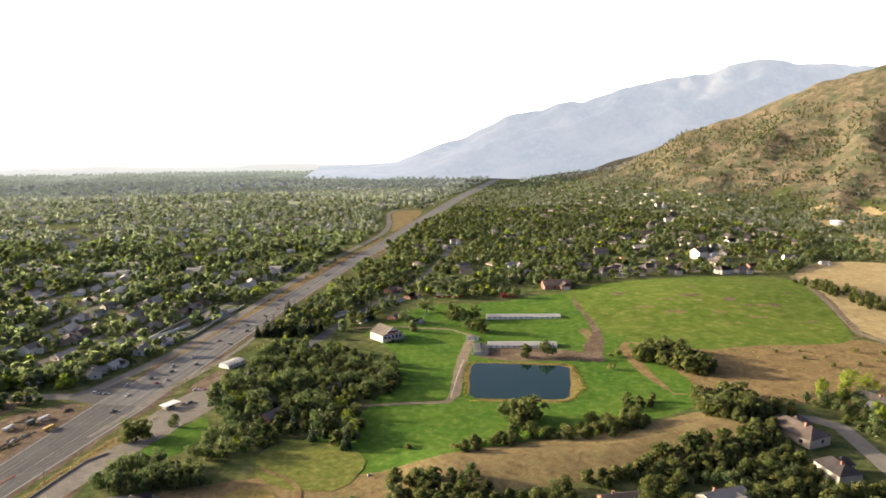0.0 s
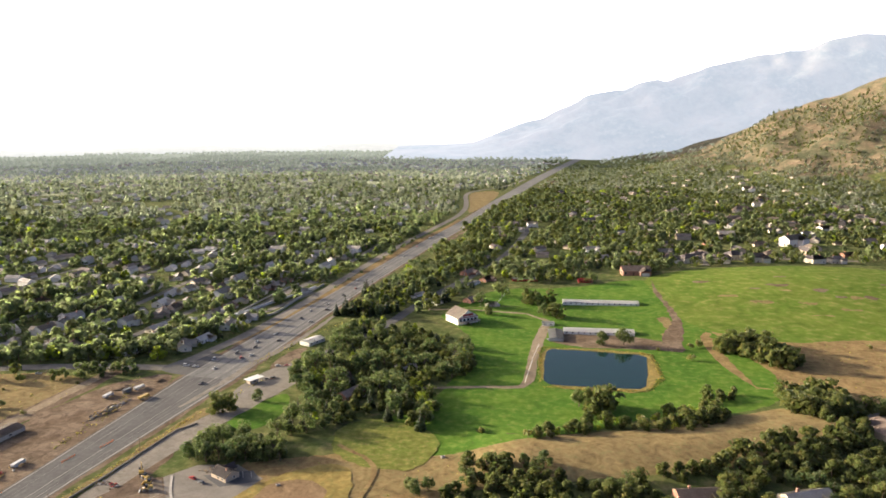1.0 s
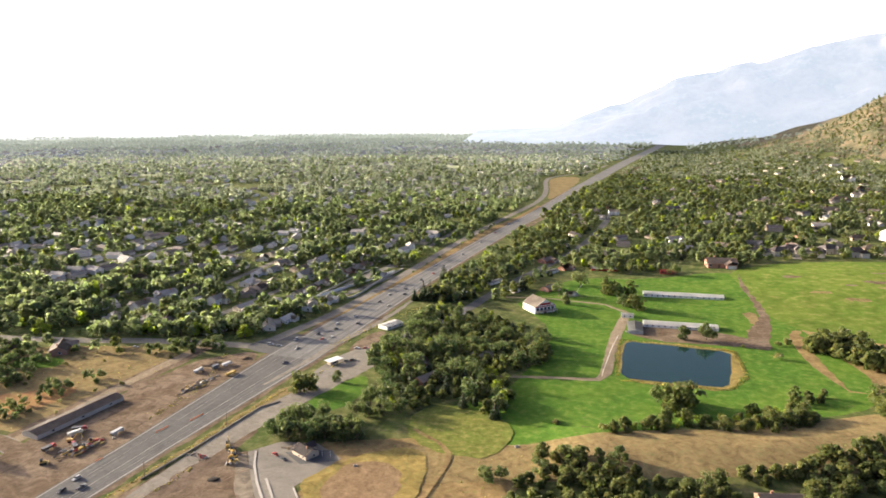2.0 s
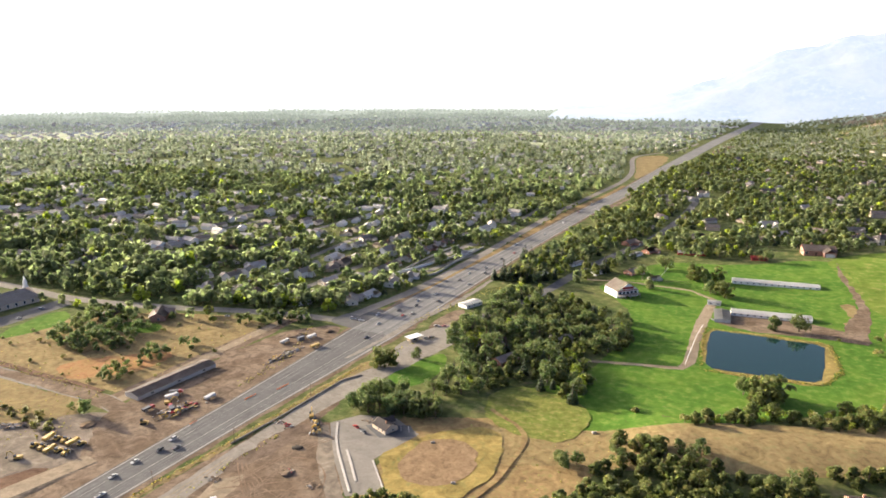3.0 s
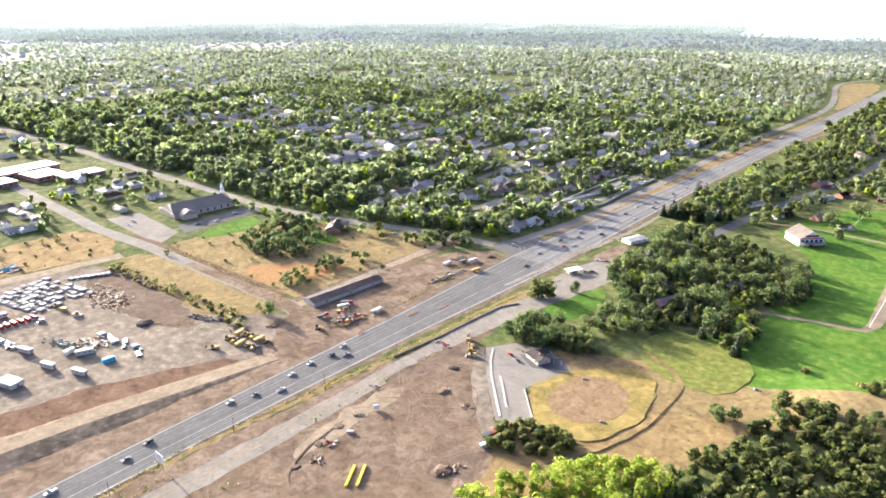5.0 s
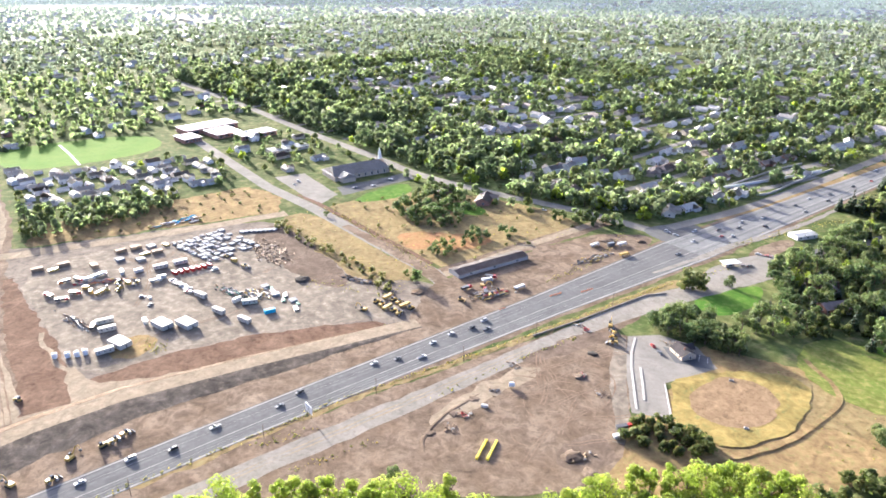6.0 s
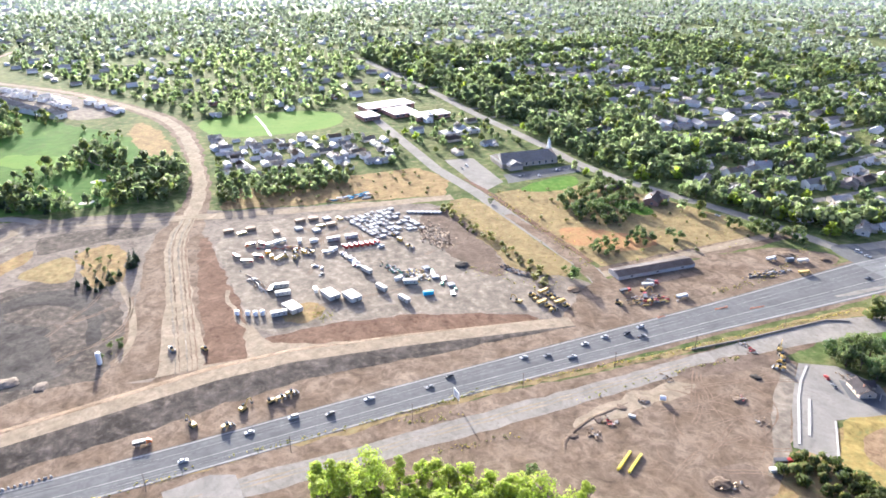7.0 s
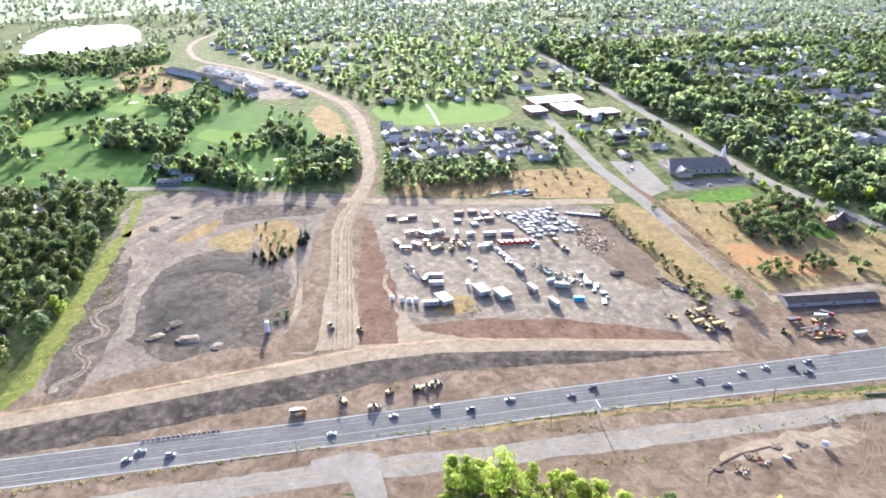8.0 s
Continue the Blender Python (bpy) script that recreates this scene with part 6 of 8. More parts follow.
tagged(top, "round white water tank on the hillside", "water tank")

# small new office at the car park
hut = house(14, 10, 3.2, 2.8, M_walls[3], M_roofs[3], "small new brown-roofed office with stone walls", wing=True, windows=2, name="site_office", group="", category="office")
hut.matrix_basis = pose(-113, 246, 0.06, 0, 0, 150) @ Matrix.Scale(0.9, 4)
sheet("car_park_new", [(-137, 243), (-128, 254), (-112, 256), (-98, 246), (-107, 222), (-94, 203), (-106, 196), (-124, 220)], 0.08, M_oldroad, "fresh pale asphalt car park", "car park", curve=False, ragged=0.3)
sheet("car_park_bays", [(-122, 246), (-104, 252), (-98, 244), (-112, 238)], 0.1, M_newasphalt, "dark new asphalt bays round the office", "car park", curve=False, ragged=0.2)
for line in ([(-134, 244), (-129, 233), (-123, 223), (-106, 199)], [(-120, 225), (-113, 215), (-107, 206)], [(-107, 221), (-95, 204)]):
    strip("kerb", line, 0.9 if line[0][0] < -110 else 0.6, 0.06, M_concrete, "new white concrete kerb at the car park", "kerb", step=4, thick=0.22)
for k in range(5):
    a = (-118 + k * 3.4, 250 + k * 0.2)
    strip("bay_line", [a, (a[0] + 2.0, a[1] - 4.5)], 0.18, 0.115, M_white, "white painted parking bay line", "line")

# kiosk with a flat canopy beside the frontage road
kiosk = new("kiosk")
bm = bmesh.new()
box(bm, 0, 0, 1.4, 7, 5, 2.9)
part("wall", bm, M_walls[3], kiosk)
bm = bmesh.new()
box(bm, 1.5, 0, 3.1, 13, 7.5, 0.35)
part("canopy", bm, M_flatroof, kiosk, "flat white canopy")
for sx, sy in ((7, 3), (7, -3), (-4.2, 3), (-4.2, -3)):
    bm = bmesh.new()
    tube(bm, (sx, sy, 0), (sx, sy, 3.0), 0.12)
    part("post", bm, M_steel, kiosk)
pane(kiosk, 0, -2.53, 1.6, 3.0, 1.2, "s")
kiosk.matrix_basis = pose(-140, 345, 0.05, 0, 0, 60)
tagged(kiosk, "small kiosk under a flat white canopy", "kiosk")
sheet("kiosk_lot", [(-146, 318), (-143, 352), (-132, 378), (-118, 372), (-116, 342), (-128, 318)], 0.075, M_oldroad, "worn asphalt lot round the kiosk", "car park", ragged=0.8)
sheet("green_strip", [(-136, 290), (-127, 318), (-117, 336), (-110, 318), (-114, 286)], 0.05, M_lawn, "strip of green lawn beside the lot", "lawn", ragged=0.8)
sheet("north_lot", [(-142, 366), (-134, 410), (-124, 398), (-131, 362)], 0.055, M_dirt, "bare dirt lot beside the highway", "dirt", ragged=1)
sheet("junction", [(-200, 356), (-198, 372), (-182, 392), (-168, 380), (-172, 350)], 0.095, M_asphalt, "asphalt mouth of the side road", "road", ragged=0.5)

# farm track, fences and bare patches
strip("farm_track", [(-52, 346), (-25, 350), (2, 353), (6, 363), (9, 400), (13, 433), (18, 465), (20, 479), (6, 496), (-35, 504), (-66, 500)], [3, 3, 4, 6, 6, 7, 6, 4, 3, 3, 3], 0.12, M_gravel, "pale dirt farm track beside the pond", "track", ragged=1.0, step=4)
strip("pasture_track", [(300, 440), (290, 480), (318, 590), (345, 690)], 6, 0.16, M_gravel, "bare dirt track along the pasture edge", "track", drape=True, ragged=1.0, step=6)
sheet("pond_yard", [(14, 424), (30, 466), (96, 462), (100, 430), (80, 420)], 0.11, M_dirt, "bare trodden soil between shed and pond", "dirt", ragged=2)
for i, (x, y, a, b) in enumerate(((101, 480, 4, 18), (98, 455, 5, 9), (181, 533, 9, 4), (211, 530, 8, 3), (212, 502, 12, 3), (236, 518, 8, 4), (159, 548, 9, 3), (150, 500, 4, 3), (205, 560, 6, 3), (250, 545, 5, 4))):
    sheet("bare_patch", [(x + a * math.cos(k), y + b * math.sin(k)) for k in (0, 0.9, 1.9, 2.8, 3.7, 4.7, 5.5)], 0.09, M_drygrass, "trodden bare patch in the grass", "patch", ragged=3, grid=8)


def fence(line, gap, high, material, label, rails=2):
    top = new("fence")
    pts = resample(line, gap)
    for (x1, y1), (x2, y2) in zip(pts, pts[1:]):
        z1, z2 = height(x1, y1), height(x2, y2)
        bm = bmesh.new()
        box(bm, x1, y1, z1 + high / 2, 0.16, 0.16, high)
        part("post", bm, material, top)
        bm = bmesh.new()
        for r in range(rails):
            zz = high * (0.45 + 0.45 * r)
            tube(bm, (x1, y1, z1 + zz), (x2, y2, z2 + zz), 0.07, 0.07, 4)
        part("rail", bm, material, top)
    return tagged(top, label, "fence", "fences")


fence([(4, 358), (9, 400), (13, 424)], 4.5, 1.4, M_whitewall, "white rail fence along the farm track")
fence([(-18, 510), (-9, 564)], 6.0, 1.4, M_whitewall, "white rail fence between the paddocks")
fence([(-60, 498), (-20, 512), (6, 514)], 7.0, 1.3, M_wood, "weathered timber paddock fence")

# ---- vehicles ----
def colour(name, rgb, rough=0.35):
    return paint(name, rgb, rough, 0.0, grain=0.06, spec=0.5)


M_cabin = paint("dusty_cream_cabin_paint", (0.45, 0.43, 0.375), 0.7)
C_white, C_silver, C_black = colour("white_car_paint", (0.55, 0.55, 0.53)), colour("silver_car_paint", (0.42, 0.43, 0.44)), colour("black_car_paint", (0.025, 0.025, 0.03))
C_grey, C_red, C_blue = colour("grey_car_paint", (0.13, 0.135, 0.14)), colour("red_car_paint", (0.38, 0.03, 0.025)), colour("blue_car_paint", (0.06, 0.12, 0.28))
C_yellow, C_orange = colour("yellow_machine_paint", (0.50, 0.34, 0.08), 0.5), colour("orange_machine_paint", (0.62, 0.17, 0.04), 0.5)
C_bright = colour("bright_yellow_form_paint", (0.68, 0.56, 0.03), 0.5)
C_green, C_cyan = colour("green_paint", (0.07, 0.22, 0.14), 0.6), colour("bright_blue_tarpaulin", (0.05, 0.42, 0.62), 0.6)
M_tyre = paint("black_rubber", (0.02, 0.02, 0.02), 0.8)
M_rim = paint("alloy_rim", (0.45, 0.45, 0.46), 0.35, 0.7)
M_lamp = paint("clear_headlight", (0.7, 0.7, 0.68), 0.2)
M_tail = paint("red_tail_light", (0.4, 0.02, 0.02), 0.3)


def wheels(top, spots, r, w):
    for x, y in spots:
        bm = bmesh.new()
        tube(bm, (x, y - w / 2, r), (x, y + w / 2, r), r, r, 14)
        n = len(bm.faces)
        s = 1 if y > 0 else -1
        tube(bm, (x, y + s * w * 0.3, r), (x, y + s * (w / 2 + 0.02), r), r * 0.58, r * 0.5, 10)
        bm.faces.ensure_lookup_table()
        for f in bm.faces[n:]:
            f.material_index = 1
        part("wheel", bm, [M_tyre, M_rim], top)


def car(kind, material, label):
    """A car along +x: body, glass house, lamps and wheels."""
    top = new("car" if kind != "pickup" else "pickup_truck")
    long_, high = {"sedan": (4.7, 1.42), "suv": (4.8, 1.72), "pickup": (5.6, 1.8), "van": (5.2, 2.0)}[kind]
    l = long_ / 2
    belt = high * 0.58
    bm = bmesh.new()
    prism(bm, [(-l, 0.32), (-l, belt * 0.92), (-l * 0.9, belt), (l * 0.52, belt), (l * 0.93, belt * 0.84), (l, belt * 0.55), (l, 0.32)], -0.9, 0.9)
    bmesh.ops.bevel(bm, geom=[e for e in bm.edges if e.is_boundary is False and abs(e.verts[0].co.y - e.verts[1].co.y) < 0.01], offset=0.07, segments=2, affect="EDGES")
    part("body", bm, material, top)
    back = {"sedan": -0.72, "suv": -0.95, "pickup": -0.05, "van": -0.97}[kind]
    nose = {"sedan": 0.42, "suv": 0.46, "pickup": 0.5, "van": 0.62}[kind]
    bm = bmesh.new()
    prism(bm, [(l * back, belt), (l * (back + 0.22 if kind == "sedan" else back + 0.07), high - 0.05), (l * (nose - 0.32), high - 0.05), (l * nose, belt)], -0.78, 0.78)
    for v in bm.verts:
        if v.co.z > belt + 0.1:
            v.co.y *= 0.86
    part("glass", bm, M_glass, top, "dark tinted glass")
    bm = bmesh.new()
    prism(bm, [(l * (back + 0.18 if kind == "sedan" else back + 0.05), high - 0.1), (l * (back + 0.24 if kind == "sedan" else back + 0.08), high), (l * (nose - 0.36), high), (l * (nose - 0.30), high - 0.1)], -0.69, 0.69)
    part("roof", bm, material, top)
    if kind == "pickup":
        bm = bmesh.new()
        box(bm, -l * 0.55, 0, belt - 0.05, l * 0.78, 1.5, 0.14)
        part("cargo_bed", bm, M_steel, top)
    for s in (-1, 1):
        bm = bmesh.new()
        box(bm, l - 0.03, s * 0.66, belt * 0.68, 0.12, 0.34, 0.16)
        part("headlight", bm, M_lamp, top)
        bm = bmesh.new()
        box(bm, -l + 0.02, s * 0.68, belt * 0.75, 0.1, 0.28, 0.2)
        part("tail_light", bm, M_tail, top)
    wheels(top, [(l * 0.62, 0.82), (l * 0.62, -0.82), (-l * 0.6, 0.82), (-l * 0.6, -0.82)], 0.34, 0.24)
    return tagged(top, label, "car" if kind != "pickup" else "pickup truck", "vehicles")


CARS = [car("sedan", C_white, "white saloon car driving on the highway"), car("suv", C_silver, "silver sport utility car on the highway"), car("suv", C_black, "black sport utility car on the highway"), car("pickup", C_white, "white pickup truck on the highway"),
        car("sedan", C_grey, "dark grey saloon car on the highway"), car("van", C_white, "white van on the highway"), car("sedan", C_red, "dark red saloon car on the highway"), car("pickup", C_grey, "grey pickup truck on the highway")]
used_models = set()
sizes = {'pipe_stack': 0.95}


def place(ob, x, y, turn, lift=0.0, scale=1.0):
    """The model itself the first time, then copies."""
    if ob.name in used_models:
        ob = copy_thing(ob, pose(0, 0, 0))
    else:
        used_models.add(ob.name)
    ob.matrix_basis = pose(x, y, height(x, y) + lift, 0, 0, turn) @ Matrix.Scale(scale * sizes.get(ob.name.split('.')[0], 1.0), 4)
    return ob


def heading(x, y, line):
    best, ang = 1e9, 0
    for (x1, y1), (x2, y2) in zip(line, line[1:]):
        d = math.hypot(x - (x1 + x2) / 2, y - (y1 + y2) / 2) - math.hypot(x2 - x1, y2 - y1) / 2
        if d < best:
            best, ang = d, math.degrees(math.atan2(y2 - y1, x2 - x1))
    return ang


R = random.Random(31)
TRAFFIC = [(-213, -50), (-216, -46), (-211, -36), (-205, 18), (-208, 41), (-208, 57), (-203, 69), (-204, 85), (-199, 108), (-201, 118), (-197, 151), (-193, 160), (-192, 179), (-192, 190), (-189, 200), (-190, 209), (-184, 204), (-187, 168),
           (-169, 363), (-166, 340), (-176, 378), (-161, 382), (-167, 390), (-157, 387), (-160, 402), (-163, 412), (-157, 430), (-150, 416), (-152, 467), (-143, 460), (-151, 488), (-140, 492), (-144, 507), (-139, 537), (-134, 560), (-131, 585), (-140, 590), (-125, 640), (-118, 700), (-112, 760), (-106, 820)]
order = [0, 3, 1, 0, 0, 5, 2, 3, 4, 2, 0, 4, 0, 0, 2, 1, 7, 3]
for i, (x, y) in enumerate(TRAFFIC):
    a = heading(x, y, HWY)
    centre = float(np.interp(y, [p[1] for p in HWY], [p[0] for p in HWY]))
    place(CARS[order[i] if i < len(order) else R.randrange(8)], x, y, a if x > centre else a + 180, 0.11)
for x, y, a, k in ((-187, 366, 5, 5), (-181, 365, 5, 0), (-131, 352, 60, 2), (-134, 350, 60, 4), (-135, 371, 20, 0), (-130, 372, 20, 6), (157, 320, 30, 3), (-120, 240, 150, 4), (-125, 243, 150, 6), (-379, 300, 80, 0), (-381, 318, 80, 1), (-420, 262, 0, 0), (-424, 268, 0, 5), (-384, 288, 80, 7), (-262, 345, 10, 0), (20, 436, 0, 3)):
    place(CARS[k], x, y, a, 0.1)


# ---- machines ----
def tracks(top, l, gap, w, h):
    for s in (-1, 1):
        bm = bmesh.new()
        prism(bm, [(-l / 2 + h * 0.4, 0), (-l / 2, h * 0.5), (-l / 2 + h * 0.4, h), (l / 2 - h * 0.4, h), (l / 2, h * 0.5), (l / 2 - h * 0.4, 0)], s * gap - w / 2, s * gap + w / 2)
        part("track", bm, M_tyre, top)


def excavator():
    top = new("excavator")
    tracks(top, 4.2, 1.15, 0.6, 0.9)
    bm = bmesh.new()
    box(bm, -0.5, 0, 1.5, 3.6, 2.5, 1.1)
    box(bm, -1.9, 0, 1.6, 0.9, 2.5, 1.3, taper=0.85)
    part("house", bm, C_yellow, top)
    bm = bmesh.new()
    box(bm, 0.9, 0.75, 2.1, 1.5, 0.95, 1.7, taper=0.86)
    part("cab", bm, M_glass, top, "glazed operator cab")
    bm = bmesh.new()
    tube(bm, (1.0, -0.2, 1.6), (3.4, -0.2, 4.6), 0.32, 0.26, 6)
    tube(bm, (3.4, -0.2, 4.6), (5.4, -0.2, 4.3), 0.26, 0.2, 6)
    part("boom", bm, C_yellow, top)
    bm = bmesh.new()
    tube(bm, (5.3, -0.2, 4.5), (6.2, -0.2, 1.4), 0.2, 0.15, 6)
    part("stick", bm, C_yellow, top)
    bm = bmesh.new()
    prism(bm, [(5.7, 1.3), (6.5, 1.4), (6.4, 0.6), (5.6, 0.3), (5.3, 0.8)], -0.75, 0.35)
    part("bucket", bm, M_steel, top)
    return tagged(top, "yellow tracked excavator with its boom raised", "excavator", "machines")


def loader():
    top = new("wheel_loader")
    bm = bmesh.new()
    box(bm, -1.3, 0, 1.6, 2.8, 2.0, 1.3, taper=0.88)
    box(bm, 1.4, 0, 1.2, 1.8, 1.4, 0.8)
    part("body", bm, C_yellow, top)
    bm = bmesh.new()
    box(bm, 0.3, 0, 2.5, 1.4, 1.5, 1.6, taper=0.88)
    part("cab", bm, M_glass, top)
    bm = bmesh.new()
    for s in (-1, 1):
        tube(bm, (1.0, s * 0.7, 1.8), (3.4, s * 0.7, 0.8), 0.18, 0.15, 6)
    part("lift_arm", bm, C_yellow, top)
    bm = bmesh.new()
    prism(bm, [(3.2, 0.2), (4.4, 0.15), (3.6, 0.6), (3.4, 1.4), (3.1, 1.3)], -1.4, 1.4)
    part("bucket", bm, M_steel, top)
    wheels(top, [(1.6, 1.1), (1.6, -1.1), (-1.6, 1.1), (-1.6, -1.1)], 0.8, 0.6)
    return tagged(top, "yellow wheel loader with a steel bucket", "loader", "machines")


def dozer():
    top = new("bulldozer")
    tracks(top, 3.6, 0.95, 0.55, 1.0)
    bm = bmesh.new()
    box(bm, 0.7, 0, 1.6, 2.2, 1.3, 1.1, taper=0.9)
    box(bm, -1.0, 0, 1.4, 1.5, 1.7, 0.8)
    part("body", bm, C_yellow, top)
    bm = bmesh.new()
    box(bm, -0.8, 0, 2.5, 1.4, 1.5, 1.6, taper=0.9)
    part("cab", bm, M_glass, top)
    bm = bmesh.new()
    prism(bm, [(2.3, 0.1), (2.6, 0.1), (2.45, 0.7), (2.6, 1.3), (2.3, 1.3), (2.2, 0.7)], -1.7, 1.7)
    part("blade", bm, C_yellow, top)
    return tagged(top, "yellow bulldozer parked in the works", "bulldozer", "machines")


def truck(material, bed, label):
    top = new("work_truck")
    bm = bmesh.new()
    box(bm, 2.7, 0, 1.65, 1.9, 2.2, 1.9, taper=0.9)
    box(bm, 3.9, 0, 1.25, 0.9, 2.0, 1.1, taper=0.92)
    part("cab", bm, material, top)
    bm = bmesh.new()
    box(bm, 3.0, 0, 2.15, 1.5, 2.12, 0.6, taper=0.92)
    part("glass", bm, M_glass, top)
    bm = bmesh.new()
    box(bm, -0.6, 0, 0.85, 7.6, 1.0, 0.3)
    part("chassis", bm, M_steel, top)
    bm = bmesh.new()
    prism(bm, [(-4.0, 1.05), (1.5, 1.05), (1.5, 2.5), (-4.2, 2.4)], -1.2, 1.2)
    part("bed", bm, bed, top)
    wheels(top, [(3.3, 1.0), (3.3, -1.0), (-1.6, 1.0), (-1.6, -1.0), (-2.8, 1.0), (-2.8, -1.0)], 0.5, 0.4)
    return tagged(top, label, "truck", "machines")


def trailer(l, w, z, material, label, name="office_trailer"):
    top = new(name)
    bm = bmesh.new()
    box(bm, 0, 0, 0.6 + z / 2, l, w, z)
    bmesh.ops.bevel(bm, geom=bm.edges[:], offset=0.06, segments=1, affect="EDGES")
    part("body", bm, material, top)
    bm = bmesh.new()
    box(bm, 0, 0, 0.7 + z, l + 0.3, w + 0.3, 0.18, taper=0.94)
    part("roof", bm, M_cabin, top)
    bm = bmesh.new()
    box(bm, 0, 0, 0.32, l * 0.9, w * 0.8, 0.55)
    part("chassis", bm, M_steel, top)
    for k in range(3):
        for s in (-1, 1):
            pane(top, -l * 0.32 + k * l * 0.3, s * (w / 2 + 0.02), 0.6 + z * 0.55, 1.0, 0.9, "n" if s > 0 else "s")
    bm = bmesh.new()
    box(bm, l / 2 + 0.03, 0, 1.6, 0.1, 0.95, 2.0)
    part("door", bm, C_grey, top)
    return tagged(top, label, "trailer", "site trailers")


def container(material, label, l=6.0):
    top = new("container")
    bm = bmesh.new()
    box(bm, 0, 0, 1.3, l, 2.4, 2.6)
    for k in range(int(l / 0.5)):
        for s in (-1, 1):
            box(bm, -l / 2 + 0.3 + k * 0.5, s * 1.21, 1.3, 0.22, 0.08, 2.3)
    part("shell", bm, material, top)
    for s in (-1, 1):
        bm = bmesh.new()
        box(bm, l / 2 + 0.03, s * 0.58, 1.3, 0.08, 1.1, 2.3)
        part("door", bm, material, top)
    return tagged(top, label, "container", "containers")


def stack(material, rows_, cols_, l, r, label, name="pipe_stack", round_=True):
    top = new(name)
    for j in range(rows_):
        for i in range(cols_ - (j if round_ else 0)):
            bm = bmesh.new()
            x = (i - (cols_ - 1) / 2 + (0.5 * j if round_ else 0)) * r * 2.06
            z = r + j * r * 1.76 + 0.02
            if round_:
                tube(bm, (x, -l / 2, z), (x, l / 2, z), r, r, 9)
            else:
                box(bm, x, 0, z, r * 1.96, l, r * 1.6)
            part("pipe" if round_ else "beam", bm, material, top)
    return tagged(top, label, "stack", "material stacks")


def pile(name, seed, r, z, material, label, category="pile"):
    """A heap with an uneven surface."""
    bm = bmesh.new()
    bmesh.ops.create_icosphere(bm, subdivisions=4, radius=1.0)
    for v in bm.verts:
        n = v.co.copy()
        k = 1 + 0.35 * noise.fractal(n * 1.6 + Vector((seed * 3.1, 0, 0)), 0.8, 2.0, 4)
        f = max(0.0, n.z)
        v.co = (n.x * r * k * 0.8, n.y * r * k * 0.62, (z * 0.7 * f ** 1.3 * k) - (0.1 if n.z <= 0 else 0))
    for f in bm.faces:
        f.smooth = True
    return tagged(part(name, bm, material), label, category)


def rubble(name, seed, n, r, size, materials, label, category="debris"):
    """A loose heap of broken boards, blocks and scraps; one piece of clutter after another."""
    rng = random.Random(seed)
    bm = bmesh.new()
    for k in range(n):
        x, y = rng.gauss(0, r * 0.5), rng.gauss(0, r * 0.5)
        s = size * rng.uniform(0.4, 1.3)
        before = set(bm.faces)
        made = box(bm, 0, 0, 0, s * rng.uniform(0.6, 2.4), s * rng.uniform(0.4, 1.0), s * rng.uniform(0.3, 0.7))
        m = Matrix.Translation((x, y, s * 0.3 * rng.uniform(0.6, 1.8))) @ Euler((rng.uniform(-0.4, 0.4), rng.uniform(-0.4, 0.4), rng.uniform(0, 6.3))).to_matrix().to_4x4()
        bmesh.ops.transform(bm, matrix=m, verts=made)
        for f in bm.faces:
            if f not in before:
                f.material_index = k % len(materials)
    return tagged(part(name, bm, materials), label, category, "", "stuff")


EXC, LOAD, DOZ = excavator(), loader(), dozer()
TRUCKS = [truck(C_white, C_white, "white work truck with a steel bed"), truck(C_yellow, C_yellow, "yellow dump truck parked in the works"), truck(C_red, M_steel, "red work truck with a steel bed"), truck(C_orange, M_steel, "orange work truck with a steel bed")]
OFFICE = trailer(13, 8.0, 2.9, M_cabin, "wide white site office trailer on gravel")
SMALL = trailer(10, 3.0, 2.8, M_cabin, "white box trailer parked on gravel", "box_trailer")
CONT = [container(C_white, "white steel storage container on gravel"), container(C_red, "dark red steel container on gravel"), container(C_yellow, "yellow steel container on gravel", 4.0), container(C_grey, "grey steel container on gravel")]
PIPES = [stack(M_concrete, 2, 4, 7, 0.6, "stack of grey concrete pipes"), stack(M_steel, 2, 6, 9, 0.35, "stack of dark steel pipes"), stack(C_green, 2, 5, 6, 0.32, "stack of green plastic pipes")]
BEAMS = [stack(M_wood, 3, 5, 8, 0.45, "stack of rough timber beams", "timber_stack", False), stack(M_metalroof, 2, 6, 6, 0.5, "stack of pale steel sheets", "sheet_stack", False), stack(C_yellow, 2, 4, 7, 0.4, "stack of yellow form panels", "panel_stack", False)]
R = random.Random(41)
for x, y, a in ((-287, 104, 8), (-280, 112, 8), (-284, 84, 12)):
    place(OFFICE, x, y, a, 0.07)
for x, y, a in ((-265, 132, 10), (-281, 128, 10), (-302, 130, 10), (-348, 131, 80), (-346, 141, 80), (-308, 87, 75), (-300, 85, 75), (-282, 77, 80), (-279, 143, 60)):
    place(SMALL, x, y, a, 0.07)
for i in range(7):
    place(CONT[1], -336 + i * 0.6, 133 + i * 2.9, 5, 0.07, 0.9)
tarp = container(C_cyan, "bright blue covered container on gravel", 7.0)
tarp.matrix_basis = pose(-265, 145, 0.07, 0, 0, 75)
for i in range(9):
    place(CARS[(i * 3 + 1) % 8], -329 + i * 2.4, 129 + R.uniform(-1, 1), 85 + R.uniform(-12, 12), 0.07)
for x, y in ((-322, 110), (-318, 112), (-311, 109), (-330, 150), (-326, 150)):
    place(CARS[R.randrange(8)], x, y, R.uniform(0, 360), 0.07)
